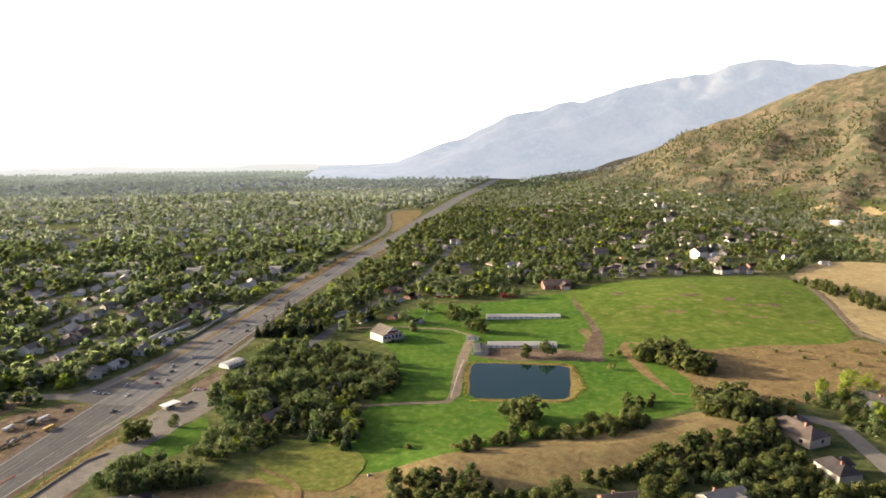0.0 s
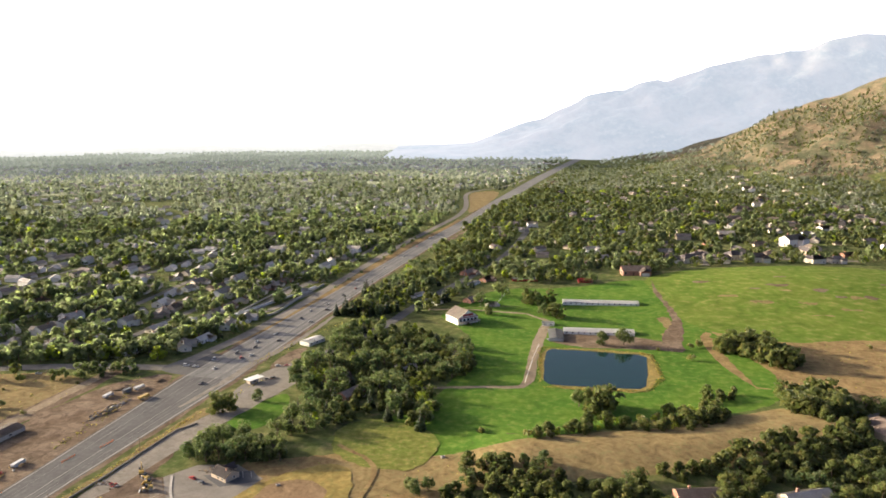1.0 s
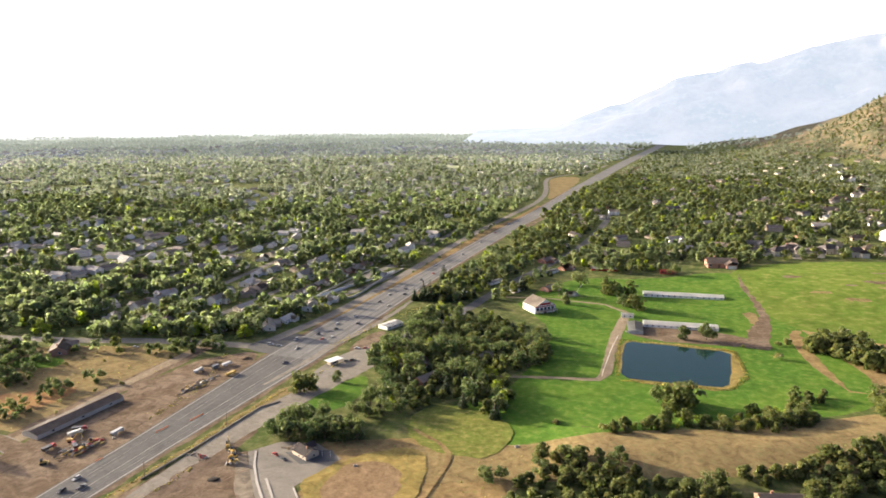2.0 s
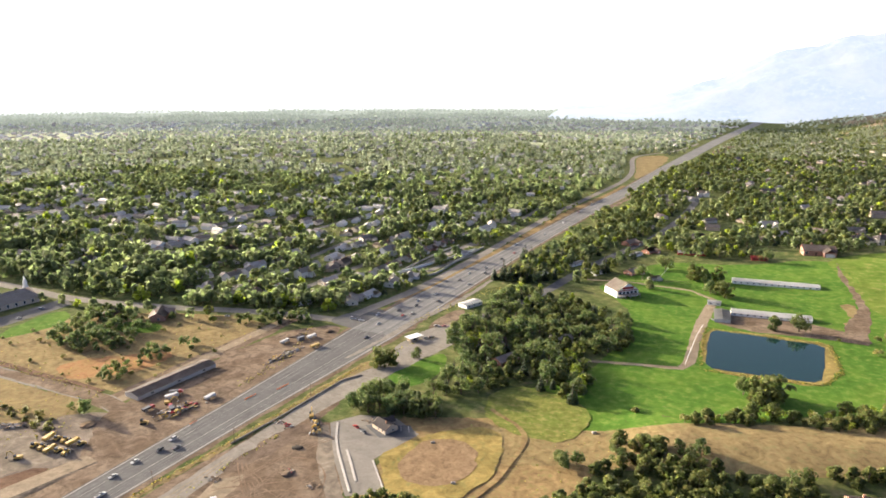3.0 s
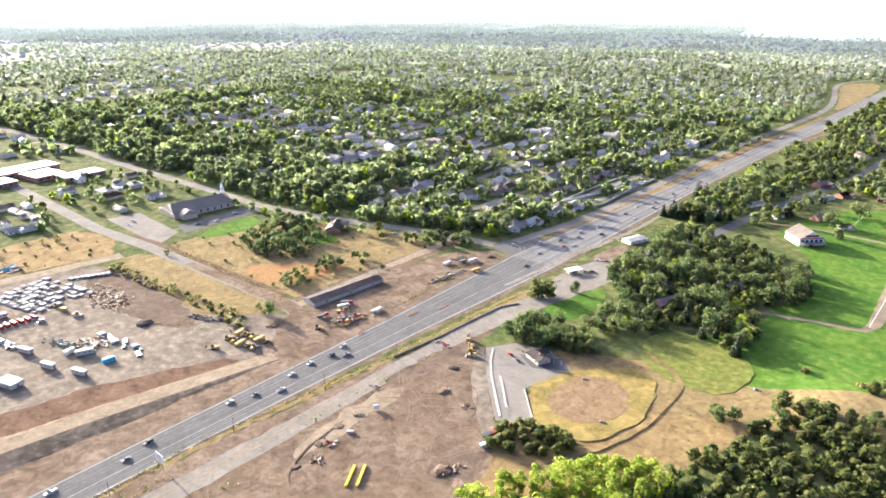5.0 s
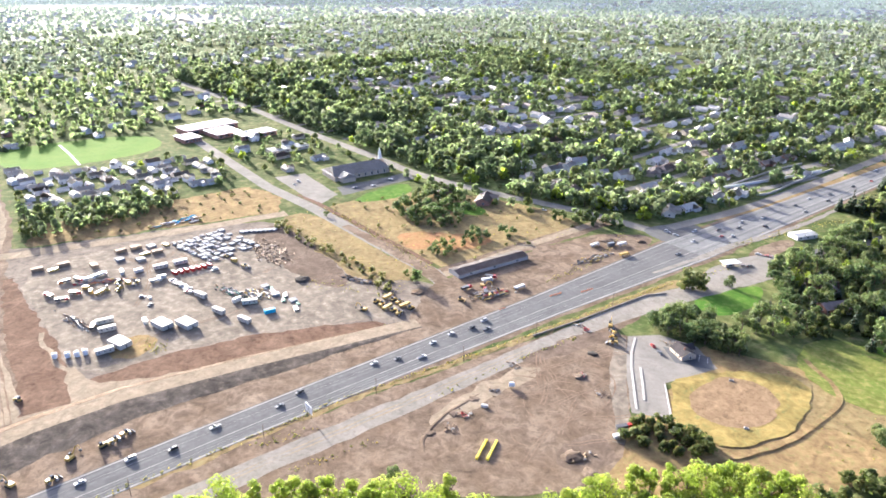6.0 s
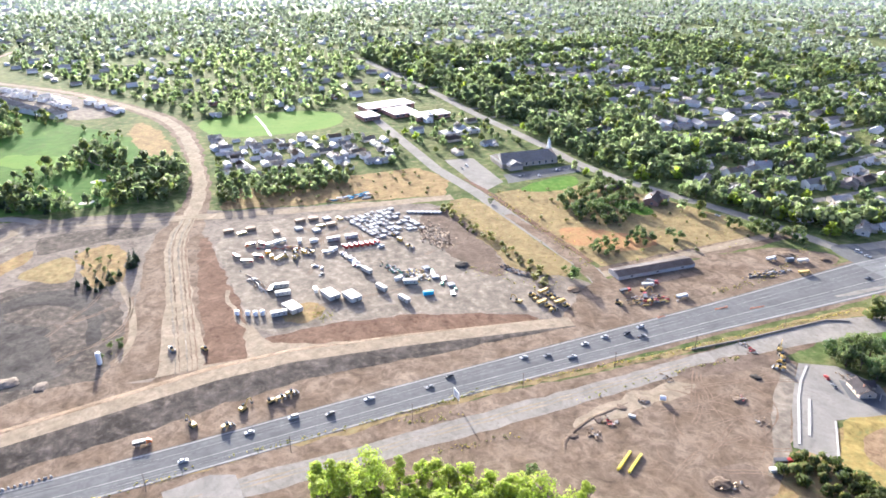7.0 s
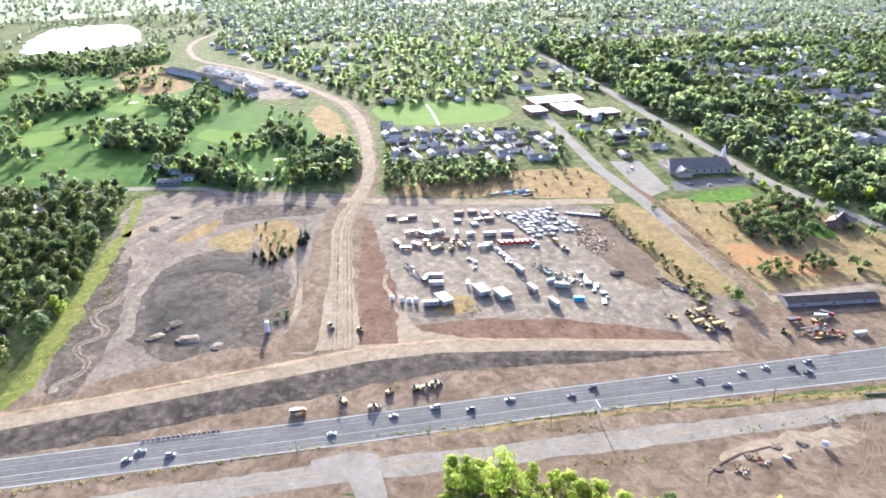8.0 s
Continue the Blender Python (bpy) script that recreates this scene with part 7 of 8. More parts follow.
for x, y, k in ((-385, 125, 0), (-384, 133, 0), (-372, 133, 2), (-370, 139, 0), (-375, 107, 0), (-380, 140, 1), (-374, 120, 1), (-385, 90, 2), (-388, 96, 0), (-366, 128, 1), (-377, 147, 2), (-391, 84, 0)):
    place(BEAMS[k], x, y, R.choice((0, 90)) + R.uniform(-8, 8), 0.07)
for i in range(72):
    x, y = -374 + (i % 9) * 4.3 + R.uniform(-1, 1), 151 + (i // 9) * 4.2 + (i % 9) * 0.3 + R.uniform(-0.8, 0.8)
    if inside(x, y, YARD) and R.random() < 0.9:
        place(BEAMS[1] if i % 4 else PIPES[0], x, y, 98 + R.uniform(-9, 9), 0.07, R.uniform(0.5, 0.8))
for i in range(8):
    place(BEAMS[1], -364 + i * 1.4, 188 + i * 2.2, 15 + R.uniform(-8, 8), 0.07, R.uniform(0.6, 0.8))
sheet("yard_weeds", [(-292, 82), (-284, 99), (-275, 97), (-268, 84), (-276, 76)], 0.09, M_rough, "weedy olive patch at the yard edge", "weeds", ragged=2)
for x, y, s_ in ((-282, 95, 0.9), (-279, 90, 0.6), (-284, 88, 0.7), (-274, 86, 0.5)):
    bushes.put(x, y, s_)
sheet("works_gap", [(-264, 188), (-250, 210), (-232, 222), (-208, 214), (-203, 192), (-222, 172), (-244, 176)], 0.052, M_works, "bare churned ground round the parked machines", "dirt", ragged=2)
for i in range(9):
    place(PIPES[1 + i % 2] if i % 3 else BEAMS[1], -290 + i * 3.8, 157 + R.uniform(-1.5, 4), 70 + R.uniform(-15, 15), 0.07, 0.8)
for x, y in ((-344, 94), (-340, 97), (-342, 101), (-340, 106), (-341, 111), (-338, 114), (-350, 94), (-337, 163), (-329, 163), (-318, 163), (-336, 104), (-345, 108)):
    place(R.choice((LOAD, DOZ, TRUCKS[1], CONT[2])), x, y, R.uniform(0, 360), 0.07)
for x, y in ((-348, 88), (-365, 89), (-363, 95), (-345, 81), (-354, 78), (-308, 82)):
    place(R.choice((TRUCKS[2], TRUCKS[3])), x, y, R.uniform(0, 360), 0.07)
for x, y in ((-361, 105), (-356, 114), (-352, 121), (-360, 99), (-336, 126), (-334, 122), (-286, 140), (-296, 100)):
    place(R.choice((TRUCKS[0], CONT[0], CONT[3])), x, y, R.uniform(-20, 20) + R.choice((0, 90)), 0.07)
M_tankw = paint("white_plastic_tank", (0.75, 0.75, 0.73), 0.4)


def tank(r, z, label):
    top = new("liquid_tank")
    bm = bmesh.new()
    tube(bm, (0, 0, 0), (0, 0, z), r, r, 18)
    tube(bm, (0, 0, z), (0, 0, z + 0.4), r, r * 0.3, 18)
    part("shell", bm, M_tankw, top)
    bm = bmesh.new()
    tube(bm, (0, 0, z + 0.3), (0, 0, z + 0.6), r * 0.22, r * 0.22, 10)
    part("hatch", bm, M_steel, top)
    return tagged(top, label, "tank", "tanks")


TANK = tank(1.5, 2.8, "round white plastic tank on gravel")
for x, y in ((-290, 65), (-288, 68), (-287, 71), (-293, 61)):
    place(TANK, x, y, 0, 0.07)
silo = tank(1.4, 7.0, "tall white silo beside the pit")
silo.matrix_basis = pose(-282, 2, 0.06, 0, 0, 0)
rubble("pallets_and_scrap", 1, 150, 9, 1.4, [M_wood, M_metalroof, C_grey, M_concrete, C_yellow], "scattered pallets and scrap in the yard").matrix_basis = pose(-286, 150, 0.07) @ Matrix.Diagonal((1.0, 0.7, 1, 1))
rubble("pallets_and_crates", 2, 160, 10, 1.3, [M_wood, M_metalroof, C_grey, C_green, M_steel], "rows of crates and site gear").matrix_basis = pose(-296, 143, 0.07, 0, 0, 8) @ Matrix.Diagonal((1.5, 0.35, 1, 1))
rubble("site_gear", 3, 130, 10, 1.2, [M_wood, C_yellow, C_grey, M_concrete, C_red], "small site gear along the yard edge").matrix_basis = pose(-352, 104, 0.07, 0, 0, 60) @ Matrix.Diagonal((2.0, 0.3, 1, 1))
rubble("site_gear", 4, 120, 9, 1.2, [M_wood, C_grey, M_concrete, M_steel], "small site gear along the yard edge").matrix_basis = pose(-318, 78, 0.07, 0, 0, 10) @ Matrix.Diagonal((2.0, 0.35, 1, 1))
rubble("broken_blocks", 5, 150, 9, 1.2, [M_concrete, M_pit, M_wood, M_steel], "heap of broken blocks and rubble").matrix_basis = pose(-262, 196, 0.06, 0, 0, 15) @ Matrix.Diagonal((1.4, 0.4, 1, 1))
rubble("brush_heap", 6, 420, 15, 1.5, [M_dirtdark, M_bark, M_wood], "wide heap of cut brown brush", "brush").matrix_basis = pose(-326, 184, 0.05, 0, 0, -15) @ Matrix.Diagonal((1.5, 0.7, 0.6, 1))
rubble("field_scrap", 7, 60, 9, 1.8, [M_whitewall, M_metalroof, C_cyan, M_wood], "scrap and tarpaulins in the rough field").matrix_basis = pose(-408, 170, 0.05, 0, 0, 80) @ Matrix.Diagonal((2.2, 0.7, 0.8, 1))
for x, y, a, ob in ((-236, 177, 200, EXC), (-222, 43, 120, EXC), (-222, 25, 200, EXC), (-221, 8, 80, TRUCKS[3]), (-215, 35, 100, LOAD), (-270, 41, 190, DOZ), (-277, 29, 10, LOAD), (-214, 235, 40, EXC), (-204, 230, 70, LOAD), (-211, 216, 30, DOZ), (-205, 236, 120, DOZ),
                    (-218, 227, 80, TRUCKS[2]), (-218, 245, 30, TRUCKS[2]), (-209, 231, 140, TRUCKS[2]), (-217, 241, 60, TRUCKS[0]), (-200, 246, 80, TRUCKS[0]), (-222, 61, 95, LOAD), (-221, 57, 95, LOAD), (-221, 53, 95, DOZ)):
    place(ob, x, y, a, 0.08)
for i in range(10):
    place((DOZ, LOAD, TRUCKS[1])[i % 3], -238 + (i % 5) * 4.1, 186 + (i // 5) * 7.2, 95 + R.uniform(-10, 10), 0.08)
for i, (x, y) in enumerate(((-147, 245), (-143, 241), (-140, 237), (-138, 233))):
    place((EXC, LOAD, DOZ, LOAD)[i], x, y, 120 + i * 30, 0.08)
for x, y, a, k in ((-195, 330, 70, 0), (-199, 325, 70, 3), (-205, 318, 80, 0), (-103, 186, 60, 2), (-101, 181, 60, 0), (-186, 318, 70, 1)):
    place(TRUCKS[k] if k != 3 else CONT[3], x, y, a, 0.08)
rubble("works_scrap", 8, 110, 8, 1.3, [M_wood, M_concrete, C_red, C_yellow, M_steel], "scrap and barriers beside the highway works").matrix_basis = pose(-206, 232, 0.07, 0, 0, 70) @ Matrix.Diagonal((1.8, 0.7, 1, 1))
rubble("works_scrap", 9, 90, 8, 1.1, [M_wood, M_concrete, M_steel, C_yellow], "boards and rubble beside the highway works").matrix_basis = pose(-196, 300, 0.07, 0, 0, 75) @ Matrix.Diagonal((2.2, 0.6, 1, 1))

# east building plot
sheet("dark_soil_patch", [(-113, 160), (-113, 173), (-106, 179), (-97, 172), (-97, 160), (-106, 152)], 0.088, M_dirtdark, "dark dug soil at the edge of the plot", "dirt", ragged=2.0)
sheet("tan_soil_patch", [(-156, 143), (-158, 167), (-155, 188), (-144, 200), (-146, 183), (-149, 158), (-152, 140)], 0.085, M_gravel, "pale trampled soil along the frontage road", "dirt", ragged=2.5)
strip("packed_lane", [(-139, 240), (-126, 218), (-117, 204), (-107, 192), (-100, 178)], [5, 6, 6, 5, 3], 0.09, M_yard, "pale packed lane beside the kerb", "track", ragged=1.0, step=3, smooth=True)
sheet("churned_edge", [(-160, 196), (-152, 232), (-142, 246), (-138, 238), (-146, 218), (-152, 196)], 0.086, M_dirtdark, "dark churned earth beside the frontage road", "dirt", ragged=2.5)
sheet("brush_ground", [(-366, 206), (-358, 214), (-262, 194), (-262, 178), (-300, 178), (-340, 176)], 0.076, M_dirtdark, "dark brown ground strewn with brush", "dirt", ragged=3)
for k, (a0, a1, cx_, cy_, rr_) in enumerate(((0.2, 2.6, -126, 172, 15), (0.4, 2.9, -126, 172, 19), (3.2, 5.2, -130, 186, 12), (1.0, 2.4, -138, 160, 22), (3.6, 5.6, -124, 168, 10), (0.0, 1.9, -132, 190, 17))):
    arc = [(cx_ + rr_ * math.cos(a0 + (a1 - a0) * i / 8), cy_ + 1.4 * rr_ * math.sin(a0 + (a1 - a0) * i / 8)) for i in range(9)]
    arc = [q for q in arc if inside(q[0], q[1], DIRTE)]
    if len(arc) > 3:
        strip("turning_track", arc, 0.45, 0.1 + 0.004 * k, M_track, "curved wheel track on bare dirt", "track", ragged=0.7, step=2, smooth=True)
wt = tank(1.3, 2.6, "white water tank on skids in the plot")
wt.matrix_basis = pose(-148, 177, 1.4, 0, 90, 40) @ Matrix.Scale(1.05, 4)
place(CONT[0], -146, 161, 30, 0.08, 0.55)
place(CONT[0], -90, 198, 60, 0.1, 0.75)
for x, y in ((-130.4, 142.4), (-127.6, 144.6)):
    top = new("yellow_form")
    bm = bmesh.new()
    prism(bm, [(-6, 0.1), (-6, 1.0), (-5.4, 1.3), (5.4, 1.3), (6, 1.0), (6, 0.1)], -0.75, 0.75)
    part("shell", bm, C_bright, top)
    bm = bmesh.new()
    for k in range(7):
        box(bm, -5 + k * 1.67, 0, 1.33, 0.15, 1.55, 0.1)
    part("rib", bm, M_steel, top)
    top.matrix_basis = pose(x, y, 0.08, 0, 0, 114) @ Matrix.Diagonal((1.25, 0.75, 0.8, 1))
    tagged(top, "long yellow steel form lying on the dirt", "form")
for k, (x, y, n) in enumerate(((-148, 152, 40), (-146, 143, 30), (-150, 171, 20), (-121, 198, 26), (-133, 203, 24), (-107, 161, 26), (-103, 164, 10), (-156, 190, 24), (-153, 235, 26), (-158, 236, 18), (-122, 250, 16))):
    rubble("timber_scrap", 20 + k, n, 3.2, 0.8, [M_wood, M_concrete, M_dirtdark, C_red if k % 4 == 0 else M_wood], "scattered timber and rubble on bare dirt").matrix_basis = pose(x, y, 0.08, 0, 0, 40 * k)
for k, (x, y, r, z, m) in enumerate(((-139, 220, 4, 1.2, M_pit), (-133, 202, 5, 1.6, M_dirtdark), (-107, 161, 7, 1.8, M_dirtdark), (-98, 158, 6, 1.5, M_dirtdark), (-151, 150, 4, 0.8, M_dirtdark), (-152, 162, 4, 0.7, M_dirtdark), (-149, 136, 4, 0.8, M_dirtdark), (-286, -32, 9, 1.8, M_works), (-292, -45, 7, 1.5, M_works), (-300, -38, 8, 1.5, M_flank), 
                                     (-205, 330, 8, 2.0, M_dirt), (-190, 342, 5, 1.6, M_dirtdark), (-232, 208, 7, 1.4, M_dirt), (-284, 176, 8, 2.6, M_pit), (-276, -20, 6, 1.2, M_works), (-420, -52, 8, 1.6, M_works), (-434, -40, 7, 1.3, M_works))):
    pile("earth_mound", k, r, z, m, "heap of loose soil and gravel" if k % 2 else "rough mound of dumped earth").matrix_basis = pose(x, y, 0.03, 0, 0, 37 * k)
for x, y in ((-90, 241), (-73, 216), (-30, 270)):
    top = new("concrete_box")
    bm = bmesh.new()
    box(bm, 0, 0, 0.5, 2.4, 1.6, 1.0, taper=0.92)
    part("base", bm, M_concrete, top)
    bm = bmesh.new()
    box(bm, 0, 0, 1.06, 1.2, 0.9, 0.12)
    part("lid", bm, M_steel, top)
    top.matrix_basis = pose(x, y, height(x, y) + 0.1, 0, 0, 25)
    tagged(top, "pale concrete valve box in dry grass", "valve box", "valve boxes")
for i in range(16):
    bm = bmesh.new()
    box(bm, 0, 0, 0.45, 1.5 * R.uniform(0.8, 1.3), 1.0, 0.9, taper=0.7)
    bmesh.ops.bevel(bm, geom=bm.edges[:], offset=0.12, segments=1, affect="EDGES")
    ob = part("boulder", bm, M_concrete)
    ob.matrix_basis = pose(-219.5 - i * 0.16, -20 - i * 1.7, 0.06, 0, 0, R.uniform(0, 90))
    tagged(ob, "pale boulder in a row beside the highway", "boulder", "boulders")

# the raised ramp with its dark flank
def berm(name, line, highs, top_w, flanks, material, label):
    bm, rows_ = bmesh.new(), []
    pts = resample(line, 6)
    run = [0.0]
    for p, q in zip(line, line[1:]):
        run.append(run[-1] + math.hypot(q[0] - p[0], q[1] - p[1]))
    s = 0.0
    for i, (x, y) in enumerate(pts):
        if i:
            s += math.hypot(x - pts[i - 1][0], y - pts[i - 1][1])
        a, b = pts[max(0, i - 1)], pts[min(len(pts) - 1, i + 1)]
        t = Vector((b[0] - a[0], b[1] - a[1])).normalized()
        z = float(np.interp(s, run, highs))
        row = []
        for o, zz in ((-top_w / 2 - flanks[0] * z, -0.1), (-top_w / 2 - flanks[0] * z * 0.5, z * 0.55), (-top_w / 2, z), (top_w / 2, z), (top_w / 2 + flanks[1] * z * 0.3, z * 0.72), (top_w / 2 + flanks[1] * z * 0.65, z * 0.34), (top_w / 2 + flanks[1] * z, -0.1)):
            j = 0.5 * noise.noise((x / 5, y / 5, o)) * (abs(o) > top_w / 2 + 0.1)
            row.append(bm.verts.new((x + t.y * (o + j), y - t.x * (o + j), zz + 0.4 * j)))
        rows_.append(row)
    for p, q in zip(rows_, rows_[1:]):
        for k in range(6):
            f = bm.faces.new((p[k], p[k + 1], q[k + 1], q[k]))
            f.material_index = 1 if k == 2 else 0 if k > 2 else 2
            f.smooth = k != 2
    bmesh.ops.recalc_face_normals(bm, faces=bm.faces)
    return tagged(part(name, bm, material), label, "embankment", "", "structure")


berm("earth_ridge", [(-153, 166), (-153, 157), (-153, 148), (-151, 139), (-148, 132), (-143, 128)], (0.1, 0.25, 0.3, 0.3, 0.25, 0.1), 0.4, (2.4, 2.4), [M_dirt, M_dirtdark, M_dirt], "low curved ridge of dug earth")
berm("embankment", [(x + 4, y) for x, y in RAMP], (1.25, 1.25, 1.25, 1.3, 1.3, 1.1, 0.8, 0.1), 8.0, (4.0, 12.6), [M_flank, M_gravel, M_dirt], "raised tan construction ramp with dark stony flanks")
RIM = [(-295, -57), (-323, -57), (-355, -51), (-373, -34), (-378, -13), (-362, 10), (-339, 18), (-303, 14), (-279, 7), (-267, -7), (-269, -32), (-276, -48), (-295, -57)]
RIM = soften(RIM, False, 2)
sheet("pit_slope", RIM[:-1], 0.075, M_flank, "dark graded slope round the pit", "slope", ragged=2.5)
strip("pit_edge", RIM[:14], [3, 4, 5, 5, 5, 4, 4, 3, 3, 3, 3, 3, 2, 2], 0.1, M_yard, "pale graded edge of the pit", "track", ragged=1.6, step=3)
sheet("pit_shelf", [(-351, -35), (-349, -9), (-325, 4), (-296, -3), (-287, -12), (-306, -15), (-322, -12), (-334, -24)], 0.112, M_flank, "pale graded shelf on the pit floor", "track", ragged=2.2)
strip("winding_track", [(-356, 19), (-338, 21), (-319, 20), (-296, 17), (-285, 11), (-279, 8)], 3.2, 0.12, M_gravel, "pale winding track beside the pit", "track", ragged=0.8, step=3, smooth=True)
strip("creek_bed", [(-395, -58), (-370, -52), (-352, -56), (-342, -62), (-329, -64), (-325, -74), (-312, -72), (-308, -66), (-299, -67), (-297, -78), (-288, -76), (-281, -70), (-272, -72), (-269, -81), (-262, -81)], [2, 2.4, 2.4, 3, 3.4, 3, 3.6, 3, 3.4, 3, 3.4, 3, 3.4, 3, 4], 0.13, M_yard, "pale stony winding creek bed", "creek", ragged=0.8, step=1.5, smooth=True)
strip("creek_water", [(-342, -62), (-329, -64), (-325, -74), (-312, -72), (-308, -66), (-299, -67), (-297, -78), (-288, -76), (-281, -70), (-272, -72), (-269, -81)], 1.2, 0.137, M_dirtdark, "damp dark thread of the creek", "creek", ragged=0.5, step=1.5, smooth=True)
sheet("creek_bank", [(-400, -66), (-372, -60), (-300, -62), (-258, -70), (-256, -86), (-300, -84), (-350, -78), (-400, -76)], 0.075, M_flank, "dark stony ground beside the creek", "dirt", ragged=2)
sheet("olive_slope", [(-394, -43), (-407, -34), (-423, -16), (-411, -14), (-393, -29)], 0.09, M_rough, "olive grass slope beside the track", "slope", ragged=1.5)
sheet("golden_slope", [(-389, -29), (-406, -2), (-396, 4), (-374, 2), (-368, -6)], 0.1, M_drygrass, "golden grass patch beside the pit", "slope", ragged=1.5)
sheet("green_bank", [(-404, 2), (-412, 26), (-380, 28), (-352, 20), (-356, 8), (-378, 6)], 0.095, M_rough, "weedy olive bank with shrubs", "slope", ragged=4)
sheet("dark_cut", [(-438, -14), (-440, 10), (-424, 49), (-411, 47), (-413, 21), (-413, -5), (-411, -14)], 0.08, M_flank, "dark graded cut beside the track", "dirt", ragged=2)
sheet("grey_bench", [(-458, -69), (-478, -35), (-462, -19), (-437, -21), (-417, -44), (-406, -62)], 0.082, M_works, "grey graded bench beside the track", "dirt", ragged=2)
strip("bench_track", [(-375, -66), (-395, -64), (-412, -44), (-441, -18), (-462, -19), (-459, -8), (-445, 24), (-430, 59)], 5, 0.12, M_yard, "pale dirt track round the works", "track", ragged=1.0, step=3, smooth=True)
sheet("orange_slope", [(-262, -78), (-268, -49), (-274, -16), (-270, 2), (-259, 12), (-256, 30), (-251, 10), (-251, -10), (-252, -38), (-251, -66)], 0.085, M_dirt, "orange-brown earth slope below the pit", "slope", ragged=1.5)
strip("brown_slope", [(-257, 46), (-293, 55), (-335, 60), (-390, 69)], [16, 19, 14, 4], 0.118, M_cut, "churned red-brown earth beside the haul road", "dirt", ragged=2.5, step=3, smooth=True)
strip("loop_track", [(-319, 64), (-308, 60), (-299, 62), (-288, 59), (-279, 62), (-271, 63), (-268, 58)], 2.0, 0.12, M_gravel, "pale looping track beside the yard", "track", ragged=0.5, step=2, smooth=True)
for k, (o, w, mm) in enumerate(((-3.4, 0.9, M_yard), (-1.8, 0.7, M_dirt), (1.2, 0.8, M_yard), (3.0, 0.7, M_dirt), (5.0, 0.8, M_track))):
    strip("haul_rut", HAUL[:5], w, 0.122 + 0.002 * k, mm, "worn wheel rut along the haul road", "track", ragged=0.9, step=3, smooth=True, side=o)
for k, o in enumerate((-1.6, 0.3)):
    strip("front_rut", FRONT[:6], 0.5, 0.102 + 0.002 * k, M_gravel, "worn wheel rut along the gravel road", "track", ragged=0.5, step=4, smooth=True, side=o)
sheet("weedy_slope", [(-390, -78), (-433, -68), (-483, -67), (-465, -61), (-420, -64), (-387, -70), (-348, -76), (-302, -82), (-263, -90), (-252, -97), (-267, -104), (-301, -94), (-346, -86)], 0.1, M_meadow, "weedy yellow-green slope behind the gardens", "slope", ragged=2.5)
sheet("rust_patch", [(-290, 242), (-296, 258), (-278, 274), (-258, 290), (-247, 278), (-254, 262), (-266, 244)], 0.07, M_rust, "rusty red weeds in the dry field", "field", ragged=3)
sheet("green_yard", [(-305, 300), (-282, 308), (-290, 322), (-318, 316)], 0.07, M_lawn, "small green house lawn", "lawn", ragged=1)
sheet("soil_field", [(-430, 88), (-378, 222), (-404, 242), (-440, 236), (-462, 108)], 0.05, M_rough, "rough grassy field with scrap", "field", ragged=3, curve=False)
sheet("concrete_pad", [(-194, 9), (-194, 24), (-190, 31), (-156, 29), (-156, 20), (-187, 20), (-188, 9)], 0.115, M_oldroad, "fresh pale concrete crossing at the roadside", "pad", ragged=0.5, curve=False)
sheet("west_apron", [(-262, 40), (-290, 66), (-262, 62), (-246, 92), (-230, 130), (-222, 120), (-240, 60), (-246, 20)], 0.088, M_gravel, "churned tan apron of the haul road", "dirt", ragged=2)

# roadside sign with unreadable bars, poles and a low wall
sign = new("billboard")
for s in (-1, 1):
    bm = bmesh.new()
    tube(bm, (s * 2.0, 0, -0.2), (s * 2.0, 0, 3.0), 0.16)
    part("post", bm, M_steel, sign)
bm = bmesh.new()
box(bm, 0, 0, 5.2, 6.4, 0.35, 4.6)
panel = part("panel", bm, M_whitewall, sign)
for k in range(4):
    bm = bmesh.new()
    box(bm, -0.4 + 0.3 * (k % 2), -0.2, 6.6 - k * 0.9, 4.4 - 0.5 * k, 0.06, 0.4)
    part("bar", bm, C_grey if k else C_blue, panel)
sign.matrix_basis = pose(-186, 112, 0.05, 0, 0, -8)
tagged(sign, "white roadside billboard on two steel posts", "billboard")


def pole():
    top = new("utility_pole")
    bm = bmesh.new()
    tube(bm, (0, 0, -0.3), (0, 0, 10), 0.17, 0.11, 8)
    part("post", bm, M_bark, top)
    bm = bmesh.new()
    box(bm, 0, 0, 9.3, 2.2, 0.12, 0.14)
    part("crossarm", bm, M_bark, top)
    return tagged(top, "tall brown timber utility pole", "pole", "poles")


POLE = pole()
for x, y in ((-197, 5), (-191, 50), (-185, 93), (-180, 138), (-173, 178), (-165, 215), (-157, 262), (-148, 312), (-122, 400), (-108, 470), (-95, 540), (-70, 560), (-55, 610)):
    place(POLE, x, y, heading(x, y, HWY) + 90)
strip("retaining_wall", [(-166, 214), (-160, 240), (-155, 268), (-152, 284), (-146, 292)], 0.5, 0.0, M_frontage, "low grey concrete wall along the frontage road", "wall", step=4, thick=0.6)
strip("street_wall", [(-203, 464), (-193, 490), (-178, 530), (-168, 560)], 0.4, 0.0, M_whitewall, "pale garden wall along the terrace", "wall", step=8, thick=1.8)
strip("terrace_road", [(-196, 448), (-189, 466), (-178, 500), (-166, 545)], 6, 0.085, M_oldroad, "pale terrace street", "road")
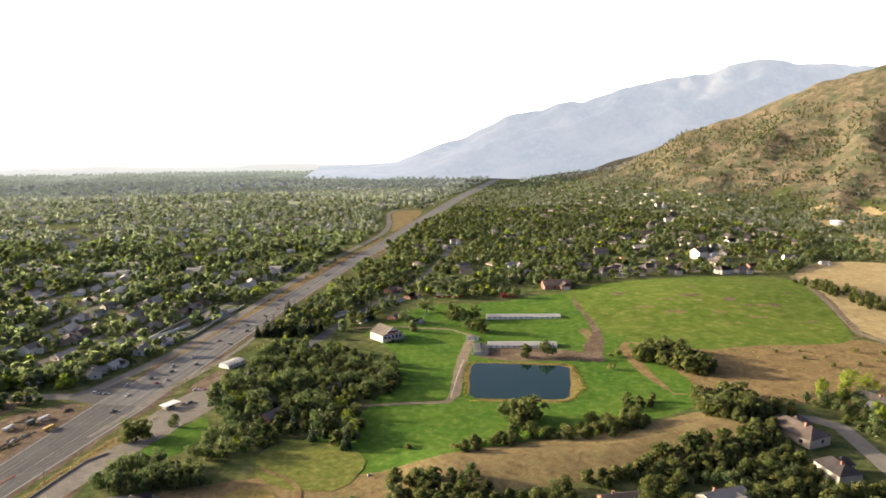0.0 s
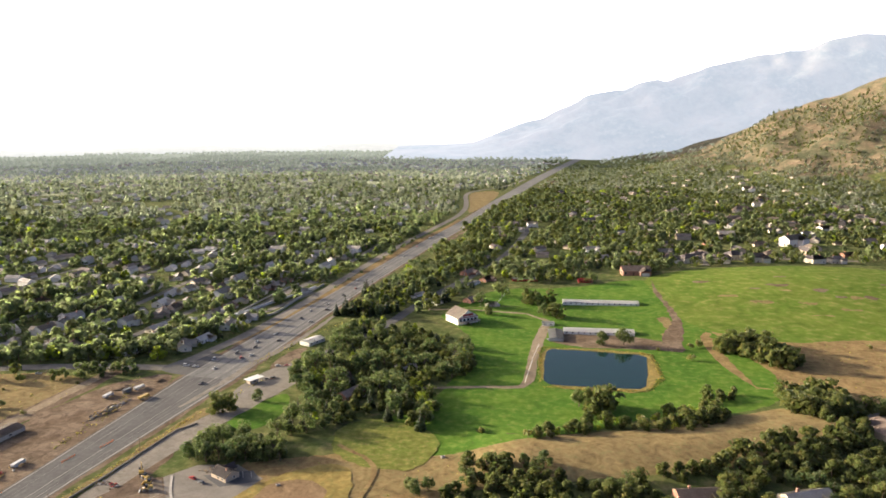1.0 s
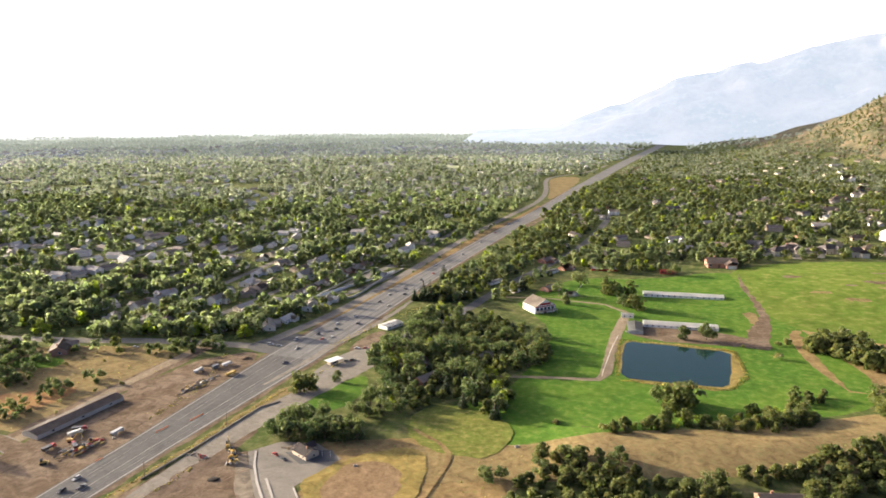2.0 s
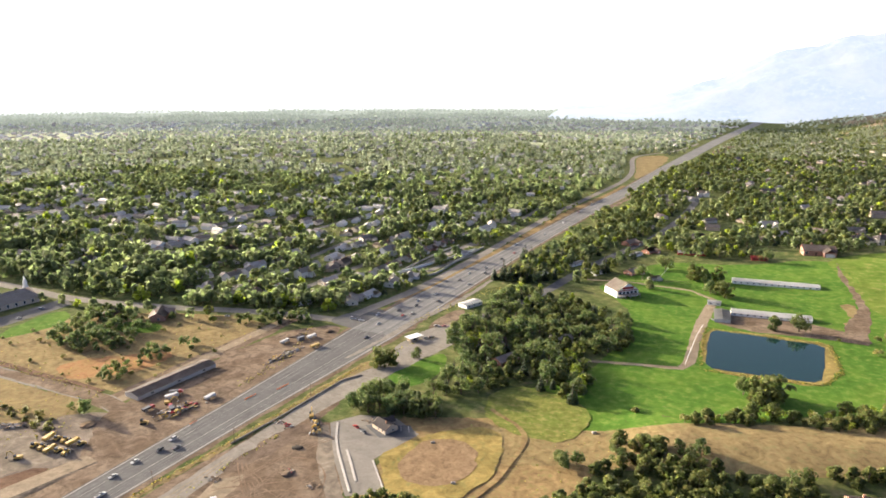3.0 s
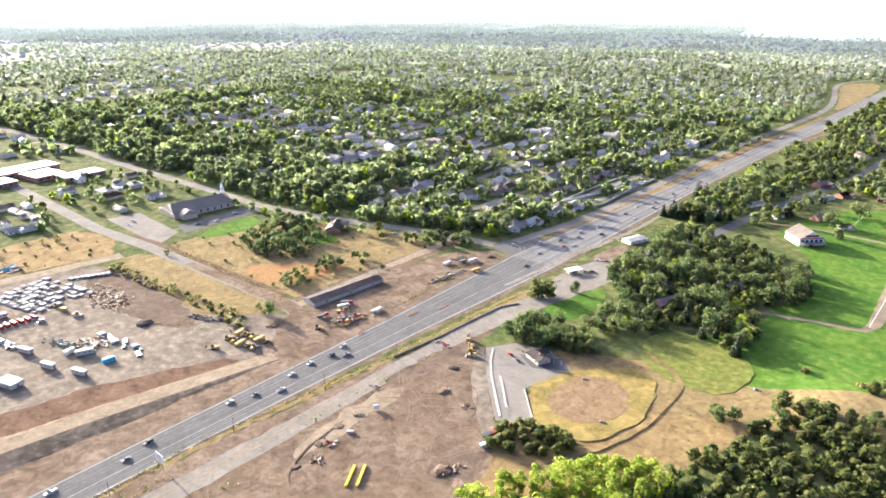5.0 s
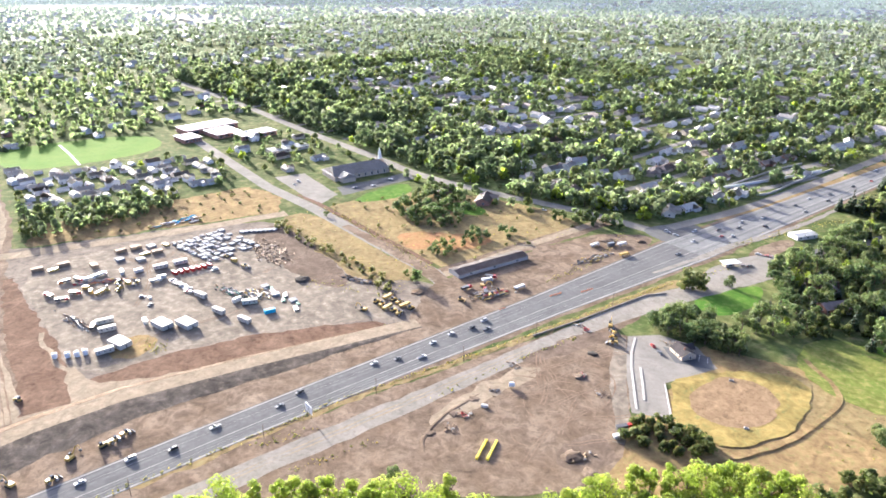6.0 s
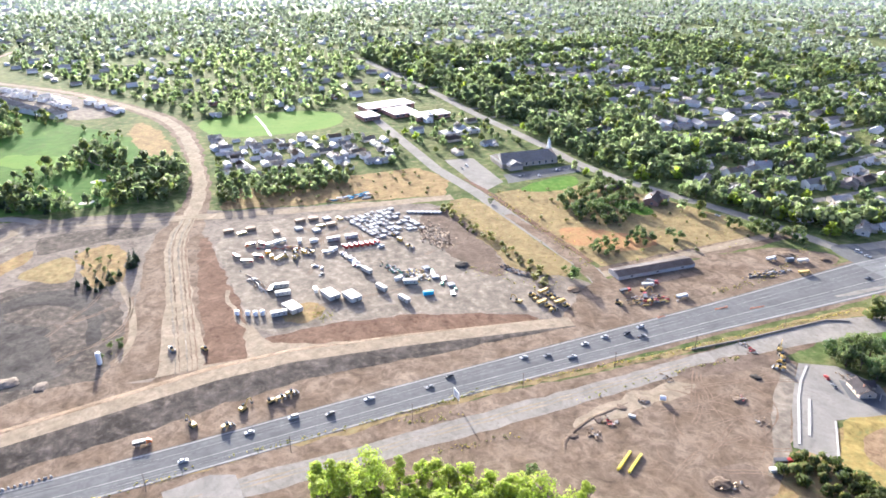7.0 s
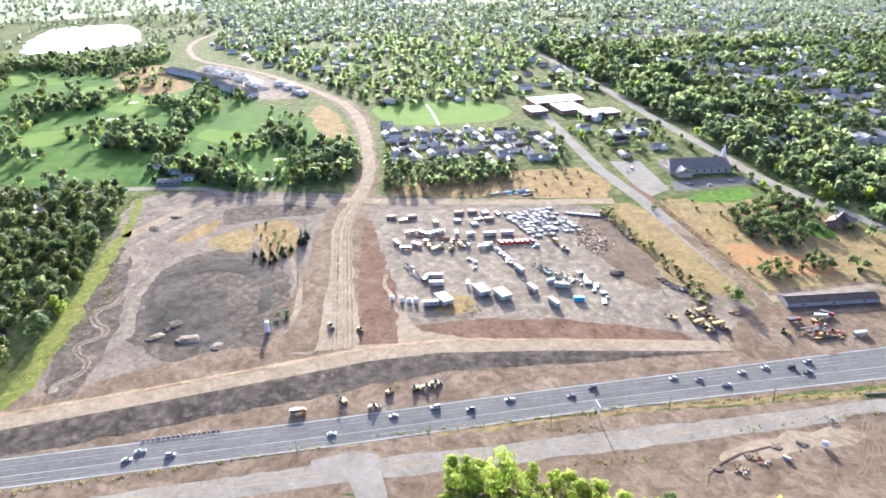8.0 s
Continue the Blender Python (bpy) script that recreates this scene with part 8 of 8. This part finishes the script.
for k, (x, y, l) in enumerate(((-184, 250, 9), (-176, 264, 10), (-192, 222, 5))):
    bm = bmesh.new()
    for i in range(int(l)):
        tube(bm, (0, i * 1.1, 0), (0, i * 1.1, 1.0), 0.28, 0.12, 8)
    ob = part("traffic_barrel", bm, C_orange)
    ob.matrix_basis = pose(x, y, 0.11, 0, 0, heading(x, y, HWY) - 90 - 6)
    tagged(ob, "row of orange traffic barrels on the asphalt", "barrels", "", "stuff")

# weeds, reeds and rough grass
WEED = [(crown(200 + k, "shrub", 10, 0.48, h), np.full(10, k % 3)) for k, h in enumerate((0.6, 0.45, 0.8))]
spots = []
for line, n, w in (([(-200, 30), (-190, 94), (-187, 127), (-178, 165), (-169, 206), (-160, 254), (-153, 293), (-136, 348)], 520, 1.4), ([(-186, 88), (-178, 112)], 40, 2), ([(-163, 150), (-158, 196), (-152, 226)], 70, 1.5), ([(-206, 350), (-192, 300), (-196, 262)], 120, 2.5), ([(-200, 20), (-204, -40), (-212, -110)], 160, 1.5),
                   ([(12, 355), (40, 353), (66, 353), (78, 374), (78, 411), (72, 415), (14, 420), (12, 360)], 1100, 1.6), ([(-393, -76), (-340, -68), (-300, -84), (-265, -98)], 300, 5), ([(-244, 205), (-300, 208), (-366, 215)], 160, 6), ([(-250, 232), (-320, 244), (-366, 248)], 200, 3), ([(-150, 372), (-140, 410), (-120, 460)], 160, 4), ([(-128, 780), (-110, 960)], 150, 6), ([(-276, 92), (-270, 96)], 60, 5), ([(-280, 176), (-240, 200)], 90, 7), ([(-160, 120), (-166, 90)], 40, 2)):
    for _ in range(n):
        i = R.randrange(len(line) - 1)
        f = R.random()
        spots.append((line[i][0] + (line[i + 1][0] - line[i][0]) * f + R.gauss(0, w * 0.5), line[i][1] + (line[i + 1][1] - line[i][1]) * f + R.gauss(0, w * 0.5), R.uniform(0.5, 1.2), R.uniform(0, 6.28), R.randrange(3)))
for x, y in scatter(DRYWEST, 6, 61) + scatter([(-372, 214), (-368, 240), (-246, 226), (-240, 200)], 5, 62) + scatter([(-104, 262), (-58, 258), (-50, 205), (-30, 232), (-20, 262), (-60, 268)], 5, 63) + scatter([(138, 362), (168, 440), (283, 469), (300, 440), (300, 360), (180, 352)], 7, 64) + scatter([(341, 690), (316, 592), (286, 470), (330, 430), (480, 560), (520, 760), (420, 790)], 9, 65):
    spots.append((x, y, R.uniform(0.5, 1.3), R.uniform(0, 6.28), R.randrange(3)))
stuff("roadside_weeds", spots, WEED, [M_weed, M_reed, M_shrub], "yellow and olive weeds and reeds", "weeds", size=1.0)

# ---- from the plan to true metres ----
for ob in list(scene.objects):
    if ob.parent or ob.type in {"CAMERA", "LIGHT"} or ob.name in {"backdrop_mountain", "backdrop_hills", "backdrop_sky"}:
        continue
    m = ob.matrix_basis.copy()
    if m.translation.length < 1e-6:
        ob.matrix_basis = Matrix.Scale(K, 4) @ m
    else:
        m.translation *= K
        ob.matrix_basis = m
